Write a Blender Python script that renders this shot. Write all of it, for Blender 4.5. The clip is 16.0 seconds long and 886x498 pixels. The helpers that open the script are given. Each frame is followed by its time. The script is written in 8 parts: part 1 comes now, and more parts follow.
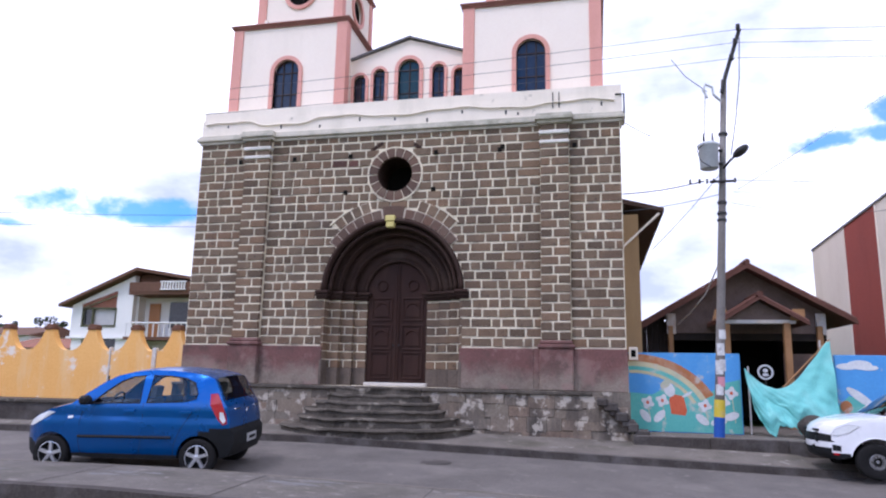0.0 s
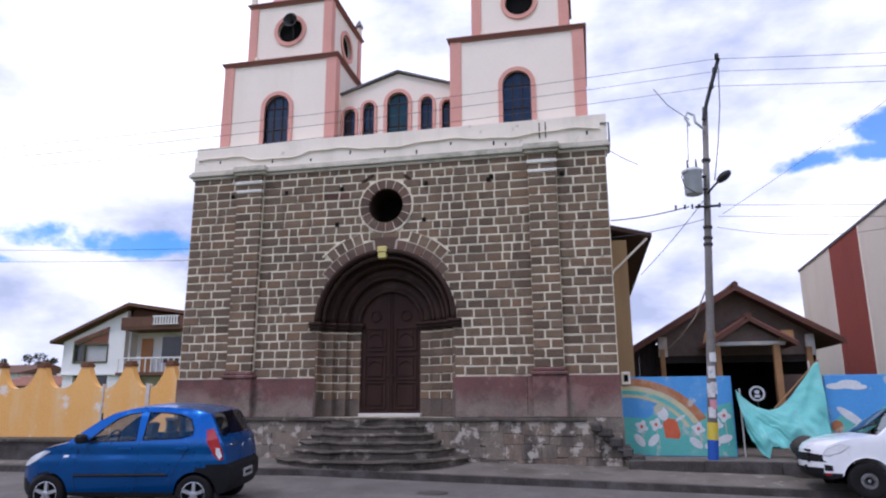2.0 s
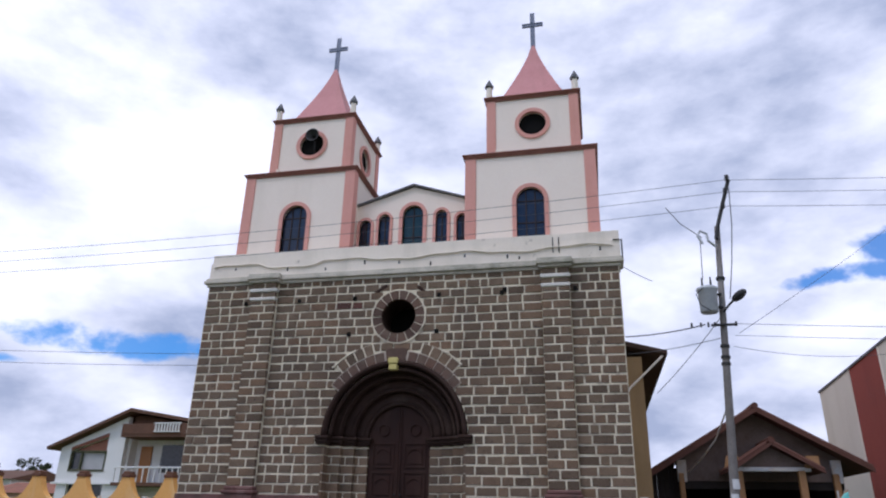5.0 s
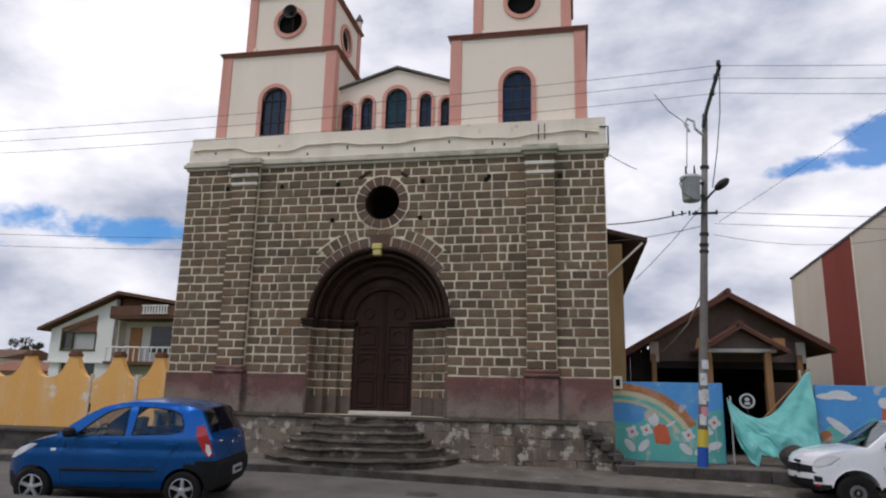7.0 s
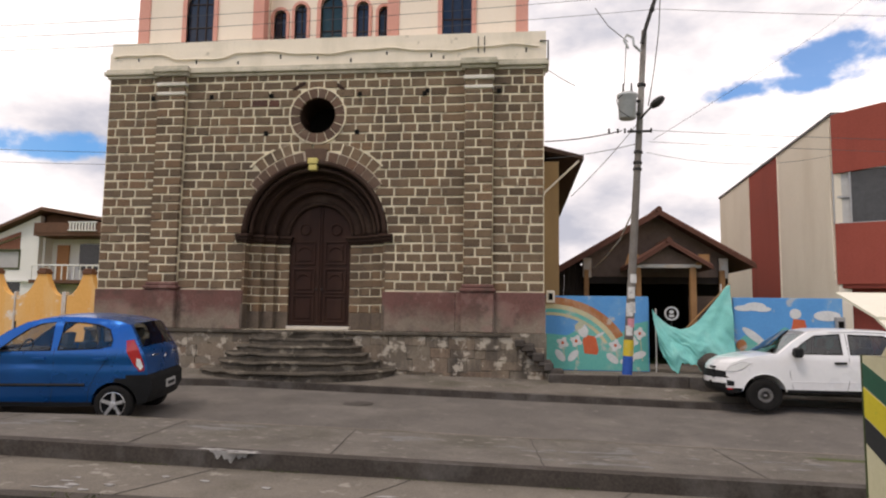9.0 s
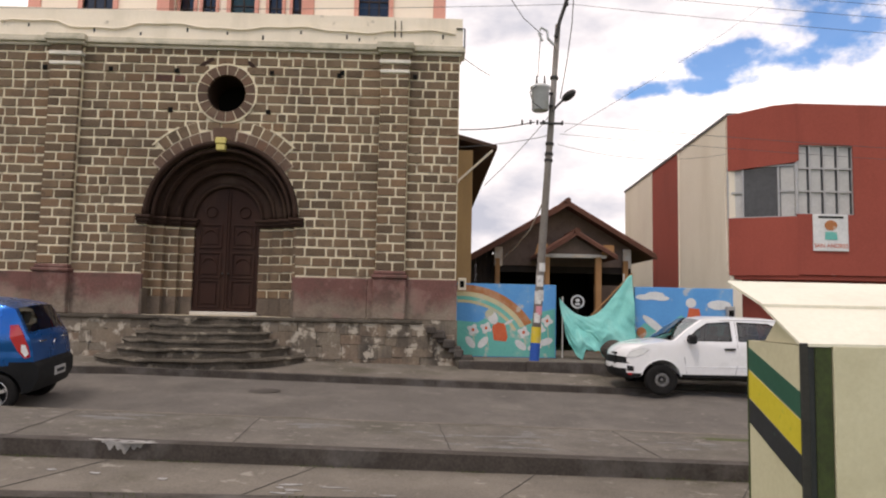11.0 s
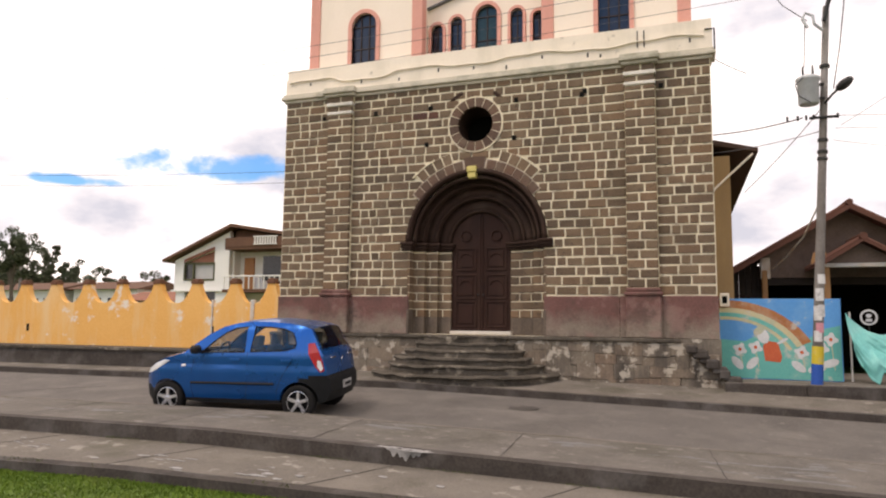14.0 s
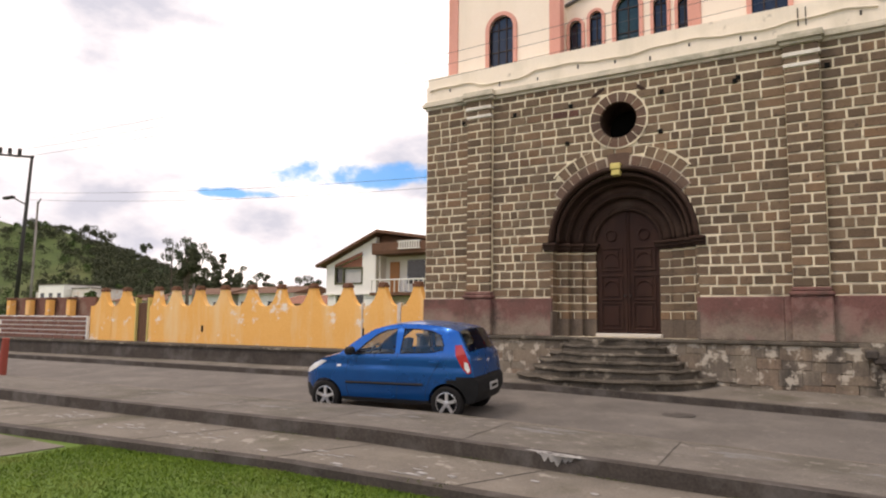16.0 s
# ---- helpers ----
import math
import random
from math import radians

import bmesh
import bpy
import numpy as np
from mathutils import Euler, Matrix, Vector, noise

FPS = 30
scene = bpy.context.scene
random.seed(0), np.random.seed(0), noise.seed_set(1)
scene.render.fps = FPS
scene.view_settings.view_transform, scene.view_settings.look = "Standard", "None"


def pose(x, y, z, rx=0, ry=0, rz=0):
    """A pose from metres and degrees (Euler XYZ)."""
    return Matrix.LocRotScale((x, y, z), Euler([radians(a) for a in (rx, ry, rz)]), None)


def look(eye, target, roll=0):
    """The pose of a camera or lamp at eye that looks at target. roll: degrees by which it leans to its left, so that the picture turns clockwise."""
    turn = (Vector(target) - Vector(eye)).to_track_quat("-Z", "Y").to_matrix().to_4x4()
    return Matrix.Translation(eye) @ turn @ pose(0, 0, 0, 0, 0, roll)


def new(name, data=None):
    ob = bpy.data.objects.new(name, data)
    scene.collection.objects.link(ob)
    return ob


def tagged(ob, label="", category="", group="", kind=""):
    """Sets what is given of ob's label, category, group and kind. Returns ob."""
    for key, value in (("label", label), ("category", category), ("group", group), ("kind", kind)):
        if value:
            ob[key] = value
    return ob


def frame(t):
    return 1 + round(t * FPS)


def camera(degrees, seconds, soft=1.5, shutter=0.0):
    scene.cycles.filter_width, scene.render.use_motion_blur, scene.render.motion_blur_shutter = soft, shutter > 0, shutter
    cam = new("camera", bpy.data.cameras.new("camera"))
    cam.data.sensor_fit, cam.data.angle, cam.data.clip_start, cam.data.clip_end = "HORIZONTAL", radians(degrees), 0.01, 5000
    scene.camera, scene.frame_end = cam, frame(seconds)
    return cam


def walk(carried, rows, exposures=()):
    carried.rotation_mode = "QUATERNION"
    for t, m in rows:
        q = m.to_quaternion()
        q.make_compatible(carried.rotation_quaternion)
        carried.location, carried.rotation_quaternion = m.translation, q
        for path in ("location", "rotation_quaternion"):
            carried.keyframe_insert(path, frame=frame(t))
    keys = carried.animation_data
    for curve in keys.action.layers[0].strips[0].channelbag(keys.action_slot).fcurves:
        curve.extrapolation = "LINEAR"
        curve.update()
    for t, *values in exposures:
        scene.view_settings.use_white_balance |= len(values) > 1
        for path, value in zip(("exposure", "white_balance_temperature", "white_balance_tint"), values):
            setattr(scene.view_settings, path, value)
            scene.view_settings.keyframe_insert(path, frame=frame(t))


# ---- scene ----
# ---- camera ----
cam = camera(66.2, 16.0, soft=2.1)
PATH = [
    (0, (-0.151, 0.672, 1.392), (-0.584, 2.59, 1.76), 1.2),
    (0.5, (-0.178, 0.564, 1.439), (-0.603, 2.474, 1.85), 0.5),
    (1, (-0.189, 0.445, 1.475), (-0.564, 2.366, 1.886), 1.2),
    (1.5, (-0.152, 0.45, 1.469), (-0.531, 2.372, 1.876), -0.1),
    (2, (-0.108, 0.479, 1.424), (-0.514, 2.386, 1.869), -0.2),
    (2.5, (-0.139, 0.517, 1.398), (-0.555, 2.401, 1.926), 0.1),
    (3, (-0.171, 0.541, 1.41), (-0.591, 2.406, 1.995), 0.3),
    (3.5, (-0.183, 0.519, 1.435), (-0.604, 2.361, 2.091), 1.1),
    (3.7, (-0.178, 0.494, 1.44), (-0.599, 2.329, 2.117), 1.1),
    (4.75, (-0.2, 0.478, 1.495), (-0.615, 2.283, 2.25), 1.35),
    (5.8, (-0.229, 0.462, 1.552), (-0.647, 2.303, 2.211), 1.6),
    (6, (-0.23, 0.465, 1.551), (-0.648, 2.318, 2.176), 1.7),
    (6.5, (-0.234, 0.477, 1.556), (-0.638, 2.359, 2.101), 1.6),
    (7, (-0.223, 0.514, 1.544), (-0.604, 2.429, 1.974), 1.3),
    (7.5, (-0.167, 0.571, 1.538), (-0.528, 2.505, 1.896), 1.1),
    (8, (-0.168, 0.52, 1.49), (-0.502, 2.469, 1.785), 0.8),
    (8.5, (-0.176, 0.547, 1.459), (-0.456, 2.512, 1.703), 0.7),
    (9, (-0.104, 0.589, 1.453), (-0.321, 2.567, 1.655), 0.8),
    (9.5, (-0.133, 0.622, 1.466), (-0.276, 2.609, 1.646), 0.9),
    (10, (-0.098, 0.635, 1.449), (-0.192, 2.626, 1.617), 1.0),
    (10.2, (-0.076, 0.629, 1.442), (-0.154, 2.62, 1.609), 1.2),
    (11.25, (-0.072, 0.655, 1.425), (-0.022, 2.645, 1.597), 1.15),
    (12.3, (-0.076, 0.685, 1.408), (-0.108, 2.677, 1.591), 1.0),
    (12.5, (-0.134, 0.662, 1.402), (-0.221, 2.65, 1.593), 1.0),
    (13, (-0.172, 0.668, 1.401), (-0.475, 2.634, 1.608), 0.7),
    (13.5, (-0.201, 0.641, 1.417), (-0.72, 2.561, 1.629), 0.9),
    (14, (-0.186, 0.552, 1.422), (-0.849, 2.427, 1.636), 0.7),
    (14.5, (-0.206, 0.555, 1.428), (-0.986, 2.384, 1.642), 0.4),
    (15, (-0.235, 0.554, 1.441), (-1.118, 2.336, 1.653), 0.4),
    (15.5, (-0.275, 0.585, 1.433), (-1.242, 2.322, 1.647), 0.5),
    (16, (-0.279, 0.548, 1.431), (-1.309, 2.249, 1.645), 0.7),
]
EXPOSURES = [
    (0, 0.46, 5550, 27),
    (0.5, 0.2, 5600, 26),
    (1.5, 0.06, 5600, 26),
    (3.7, 0.0, 5700, 21),
    (5.8, -0.46, 5550, 20),
    (6.5, -0.48, 5850, 18),
    (7.5, -0.2, 6600, 16),
    (9, 0.04, 7150, 19),
    (10.2, 0.03, 7150, 19),
    (12.3, 0.35, 7300, 19),
    (14.5, 0.36, 7450, 21),
    (16, 0.36, 7450, 21),
]


def row(t, eye, target, roll):
    return (t, look(eye, target, roll))


walk(cam, [row(*r) for r in PATH], EXPOSURES)

# ---- daylight: a bright cloudy sky with a few blue gaps, a soft high sun ----
SUN_ELEVATION, SUN_AZIMUTH = radians(58), radians(215)   # azimuth clockwise from +y


def direction(az, el):
    az, el = radians(az), radians(el)
    return (math.sin(az) * math.cos(el), math.cos(az) * math.cos(el), math.sin(el))


world = bpy.data.worlds.new("cloudy_sky")
scene.world = world
world.use_nodes = True
wn, wl = world.node_tree.nodes, world.node_tree.links
wn.clear()
w_out = wn.new("ShaderNodeOutputWorld")
w_sky = wn.new("ShaderNodeTexSky")
w_sky.sky_type, w_sky.sun_disc = "NISHITA", False
w_sky.sun_elevation, w_sky.sun_rotation = SUN_ELEVATION, SUN_AZIMUTH
w_blue = wn.new("ShaderNodeBackground")
w_blue.inputs["Strength"].default_value = 0.15
w_tint = wn.new("ShaderNodeMix")
w_tint.data_type, w_tint.blend_type = "RGBA", "MULTIPLY"
w_tint.inputs["Factor"].default_value = 1.0
w_tint.inputs[7].default_value = (0.30, 0.80, 1.2, 1)
wl.new(w_sky.outputs[0], w_tint.inputs[6])
wl.new(w_tint.outputs[2], w_blue.inputs["Color"])
w_co = wn.new("ShaderNodeTexCoord")


def w_math(op, a, b=None, c=None):
    n = wn.new("ShaderNodeMath")
    n.operation = op
    for i, v in enumerate((a, b, c)):
        if v is None:
            continue
        if isinstance(v, (int, float)):
            n.inputs[i].default_value = v
        else:
            wl.new(v, n.inputs[i])
    return n.outputs[0]


def w_noise(scale, detail, stretch):
    m = wn.new("ShaderNodeMapping")
    m.inputs["Scale"].default_value = stretch
    wl.new(w_co.outputs["Generated"], m.inputs["Vector"])
    n = wn.new("ShaderNodeTexNoise")
    n.inputs["Scale"].default_value, n.inputs["Detail"].default_value = scale, detail
    n.inputs["Roughness"].default_value = 0.55
    wl.new(m.outputs[0], n.inputs["Vector"])
    return n.outputs["Fac"]


cloud_a = w_noise(2.4, 7, (1, 1, 2.2))
cloud_b = w_noise(5.5, 8, (1, 1, 1.8))
cloud_c = w_noise(13.0, 6, (1, 1, 1.5))
# blue gaps: elongated openings in the cloud cover, ragged by the noise
gap = None
for az, el, wide, high in ((26.3, 19.2, 5.2, 2.0), (30.5, 21.5, 5.5, 3.0), (20.5, 17.6, 4.6, 0.8), (-39, 12.2, 8.5, 1.2), (-48, 10.2, 3.2, 0.45), (60, 22, 14, 5), (120, 35, 25, 9), (200, 30, 30, 12)):
    d = Vector(direction(az, el))
    right = Vector((d.y, -d.x, 0)).normalized()
    up = right.cross(d)
    terms = []
    for axis, size in ((right, wide), (up, high)):
        dot = wn.new("ShaderNodeVectorMath")
        dot.operation = "DOT_PRODUCT"
        wl.new(w_co.outputs["Generated"], dot.inputs[0])
        dot.inputs[1].default_value = axis
        q = w_math("DIVIDE", dot.outputs["Value"], math.sin(radians(size)))
        terms.append(w_math("MULTIPLY", q, q))
    front = wn.new("ShaderNodeVectorMath")
    front.operation = "DOT_PRODUCT"
    wl.new(w_co.outputs["Generated"], front.inputs[0])
    front.inputs[1].default_value = d
    inside = w_math("SUBTRACT", 1.0, w_math("ADD", terms[0], terms[1]))
    inside = w_math("MULTIPLY", w_math("MAXIMUM", inside, -1.5), w_math("GREATER_THAN", front.outputs["Value"], 0.3))
    inside = w_math("ADD", inside, w_math("MULTIPLY", w_math("LESS_THAN", front.outputs["Value"], 0.3), -1.5))
    gap = inside if gap is None else w_math("MAXIMUM", gap, inside)
ragged = w_math("MULTIPLY_ADD", w_math("SUBTRACT", cloud_c, 0.5), 5.0, gap)
open_sky = wn.new("ShaderNodeMapRange")
open_sky.interpolation_type = "SMOOTHSTEP"
for key, v in (("From Min", -0.25), ("From Max", 0.85), ("To Min", 0.0), ("To Max", 0.9)):
    open_sky.inputs[key].default_value = v
wl.new(ragged, open_sky.inputs["Value"])
# broad grey and white banks in the cloud cover
banks = None
for az, el, wide, high, amount in ((6, 27, 17, 12, -0.085), (13, 19, 9, 6, -0.05), (-34, 27, 16, 12, 0.07), (31, 16, 14, 8, 0.09), (-22, 33, 10, 6, -0.04), (-50, 17, 16, 6, 0.05), (-62, 26, 12, 5, -0.05)):
    d = Vector(direction(az, el))
    right = Vector((d.y, -d.x, 0)).normalized()
    up = right.cross(d)
    terms = []
    for axis, size in ((right, wide), (up, high)):
        dot = wn.new("ShaderNodeVectorMath")
        dot.operation = "DOT_PRODUCT"
        wl.new(w_co.outputs["Generated"], dot.inputs[0])
        dot.inputs[1].default_value = axis
        q = w_math("DIVIDE", dot.outputs["Value"], math.sin(radians(size)))
        terms.append(w_math("MULTIPLY", q, q))
    front = wn.new("ShaderNodeVectorMath")
    front.operation = "DOT_PRODUCT"
    wl.new(w_co.outputs["Generated"], front.inputs[0])
    front.inputs[1].default_value = d
    weight = w_math("MAXIMUM", w_math("SUBTRACT", 1.0, w_math("ADD", terms[0], terms[1])), 0.0)
    weight = w_math("MULTIPLY", w_math("MULTIPLY", weight, amount), w_math("GREATER_THAN", front.outputs["Value"], 0.3))
    banks = weight if banks is None else w_math("ADD", banks, weight)
shade = wn.new("ShaderNodeValToRGB")
shade.color_ramp.elements[0].position, shade.color_ramp.elements[0].color = 0.38, (0.43, 0.48, 0.57, 1)
shade.color_ramp.elements[1].position, shade.color_ramp.elements[1].color = 0.6, (1.18, 1.17, 1.15, 1)
wl.new(w_math("ADD", banks, w_math("MULTIPLY_ADD", cloud_b, 0.4, w_math("MULTIPLY", cloud_a, 0.6))), shade.inputs["Fac"])
w_cloud = wn.new("ShaderNodeBackground")
w_cloud.inputs["Strength"].default_value = 1.2
wl.new(shade.outputs["Color"], w_cloud.inputs["Color"])
w_mix = wn.new("ShaderNodeMixShader")
wl.new(open_sky.outputs["Result"], w_mix.inputs["Fac"])
wl.new(w_cloud.outputs[0], w_mix.inputs[1])
wl.new(w_blue.outputs[0], w_mix.inputs[2])
wl.new(w_mix.outputs[0], w_out.inputs["Surface"])

sun = new("sun", bpy.data.lights.new("sun", "SUN"))
sun.data.energy, sun.data.angle, sun.data.color = 1.3, radians(14), (1.0, 0.95, 0.88)
sun_from = Vector((math.sin(SUN_AZIMUTH) * math.cos(SUN_ELEVATION), math.cos(SUN_AZIMUTH) * math.cos(SUN_ELEVATION), math.sin(SUN_ELEVATION)))
sun.matrix_world = look(sun_from * 50, (0, 0, 0))


# ---- materials ----
def surf(name, c1, c2, scale=2.0, fine=30.0, rough=0.85, bump=0.25, metal=0.0, stain=None, rand=None, spread=0.35, streak=False, coat=0.0, fleck=None, fleck_from=0.62, bare=None):
    """Two-tone surface: c1 to c2 by coarse and fine noise, optional stains (colour, scale, amount), per-piece variation and flecks.
    bare: (colour, colour, height) of the bare stone where the paint above that height has peeled away in a ragged line."""
    m = bpy.data.materials.new(name)
    m.use_nodes = True
    nt = m.node_tree
    n, l = nt.nodes, nt.links
    bsdf = n["Principled BSDF"]
    geo = n.new("ShaderNodeNewGeometry")

    def noise_at(s, detail, vec):
        t = n.new("ShaderNodeTexNoise")
        t.inputs["Scale"].default_value, t.inputs["Detail"].default_value = s, detail
        t.inputs["Roughness"].default_value = 0.62
        l.new(vec, t.inputs["Vector"])
        return t.outputs["Fac"]

    def mixed(fac, a, b):
        x = n.new("ShaderNodeMix")
        x.data_type = "RGBA"
        if isinstance(fac, (int, float)):
            x.inputs["Factor"].default_value = fac
        else:
            l.new(fac, x.inputs["Factor"])
        for socket, v in ((x.inputs[6], a), (x.inputs[7], b)):
            if isinstance(v, tuple):
                socket.default_value = (*v, 1)
            else:
                l.new(v, socket)
        return x.outputs[2]

    def ranged(v, lo, hi, to=1.0):
        r = n.new("ShaderNodeMapRange")
        r.inputs["From Min"].default_value, r.inputs["From Max"].default_value, r.inputs["To Max"].default_value = lo, hi, to
        l.new(v, r.inputs["Value"])
        return r.outputs["Result"]

    pos = geo.outputs["Position"]
    coarse, grain = noise_at(scale, 5, pos), noise_at(fine, 4, pos)
    both = n.new("ShaderNodeMath")
    both.operation = "MULTIPLY_ADD"
    l.new(grain, both.inputs[0])
    both.inputs[1].default_value = 0.5
    half = n.new("ShaderNodeMath")
    half.operation = "MULTIPLY"
    l.new(coarse, half.inputs[0])
    half.inputs[1].default_value = 0.5
    l.new(half.outputs[0], both.inputs[2])
    col = mixed(ranged(both.outputs[0], 0.33, 0.67), c1, c2)
    if rand:
        if rand == "object":
            src = n.new("ShaderNodeObjectInfo").outputs["Random"]
        else:
            src = geo.outputs["Random Per Island"]
        ramp = n.new("ShaderNodeValToRGB")
        e = ramp.color_ramp.elements
        e[0].position, e[0].color = 0.0, (1 - spread, 1 - spread, 1 - spread, 1)
        e[1].position, e[1].color = 1.0, (1 + spread * 0.6, 1 + spread * 0.6, 1 + spread * 0.55, 1)
        tones = ((0.06, (0.84, 0.83, 0.82)), (0.2, (0.95, 0.95, 0.95)), (0.3, (1.08, 0.95, 0.88)), (0.42, (1.0, 1.0, 1.0)), (0.56, (0.9, 0.92, 0.93)), (0.7, (1.08, 1.08, 1.05)), (0.84, (1.1, 1.0, 0.93)), (0.93, (0.98, 0.85, 0.8)))
        for p, c in tones if spread > 0.39 else ((0.25, (0.95, 0.94, 0.93)), (0.42, (1.06, 0.97, 0.92)), (0.55, (1.0, 1.0, 1.0)), (0.75, (1.08, 1.07, 1.02)), (0.9, (1.16, 1.02, 0.92))):
            k = e.new(p)
            k.color = (*c, 1)
        l.new(src, ramp.inputs["Fac"])
        x = n.new("ShaderNodeMix")
        x.data_type, x.blend_type = "RGBA", "MULTIPLY"
        x.inputs["Factor"].default_value = 1.0
        l.new(col, x.inputs[6])
        l.new(ramp.outputs["Color"], x.inputs[7])
        col = x.outputs[2]
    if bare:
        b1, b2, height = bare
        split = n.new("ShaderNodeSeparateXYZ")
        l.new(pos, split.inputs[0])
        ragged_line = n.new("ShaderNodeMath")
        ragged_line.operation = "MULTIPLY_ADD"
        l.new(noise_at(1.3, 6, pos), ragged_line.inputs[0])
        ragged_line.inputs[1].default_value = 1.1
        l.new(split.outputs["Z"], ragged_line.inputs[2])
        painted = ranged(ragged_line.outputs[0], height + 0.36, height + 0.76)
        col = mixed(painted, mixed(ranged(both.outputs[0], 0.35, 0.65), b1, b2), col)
    if stain:
        colour, s, amount = stain
        vec = pos
        if streak:
            mp = n.new("ShaderNodeMapping")
            mp.inputs["Scale"].default_value = (1, 1, 0.18)
            l.new(pos, mp.inputs["Vector"])
            vec = mp.outputs[0]
        col = mixed(ranged(noise_at(s, 6, vec), 0.5, 0.68, amount), col, colour)
    if fleck:
        colour, s, amount = fleck
        col = mixed(ranged(noise_at(s, 5, pos), fleck_from, fleck_from + 0.07, amount), col, colour)
    l.new(col, bsdf.inputs["Base Color"])
    bsdf.inputs["Metallic"].default_value = metal
    if rough > 0.55 and not coat:
        bsdf.inputs["Specular IOR Level"].default_value = 0.18      # dull, porous surfaces
    rr = ranged(coarse, 0.3, 0.7)
    rm = n.new("ShaderNodeMapRange")
    rm.inputs["To Min"].default_value, rm.inputs["To Max"].default_value = max(0.02, rough - 0.08), min(1, rough + 0.08)
    l.new(rr, rm.inputs["Value"])
    l.new(rm.outputs["Result"], bsdf.inputs["Roughness"])
    if coat:
        bsdf.inputs["Coat Weight"].default_value, bsdf.inputs["Coat Roughness"].default_value = coat, 0.06
    if bump:
        b = n.new("ShaderNodeBump")
        b.inputs["Strength"].default_value, b.inputs["Distance"].default_value = bump, 0.02
        l.new(both.outputs[0], b.inputs["Height"])
        l.new(b.outputs["Normal"], bsdf.inputs["Normal"])
    return m


def glass(name, tint, rough=0.02, alpha=0.25):
    """Tinted sheet glass: part clear, part glossy."""
    m = bpy.data.materials.new(name)
    m.use_nodes = True
    n, l = m.node_tree.nodes, m.node_tree.links
    n.clear()
    out = n.new("ShaderNodeOutputMaterial")
    clear, gloss, mix = n.new("ShaderNodeBsdfTransparent"), n.new("ShaderNodeBsdfGlossy"), n.new("ShaderNodeMixShader")
    clear.inputs["Color"].default_value = (*tint, 1)
    gloss.inputs["Roughness"].default_value = rough
    edge = n.new("ShaderNodeLayerWeight")
    edge.inputs["Blend"].default_value = 0.5
    steep = n.new("ShaderNodeMath")
    steep.operation = "POWER"
    steep.inputs[1].default_value = 4.0
    l.new(edge.outputs["Facing"], steep.inputs[0])
    k = n.new("ShaderNodeMath")
    k.operation = "MULTIPLY_ADD"
    k.inputs[1].default_value, k.inputs[2].default_value = 0.85, 0.04 + alpha * 0.2
    l.new(steep.outputs[0], k.inputs[0])
    l.new(k.outputs[0], mix.inputs["Fac"])
    l.new(clear.outputs[0], mix.inputs[1])
    l.new(gloss.outputs[0], mix.inputs[2])
    l.new(mix.outputs[0], out.inputs["Surface"])
    return m


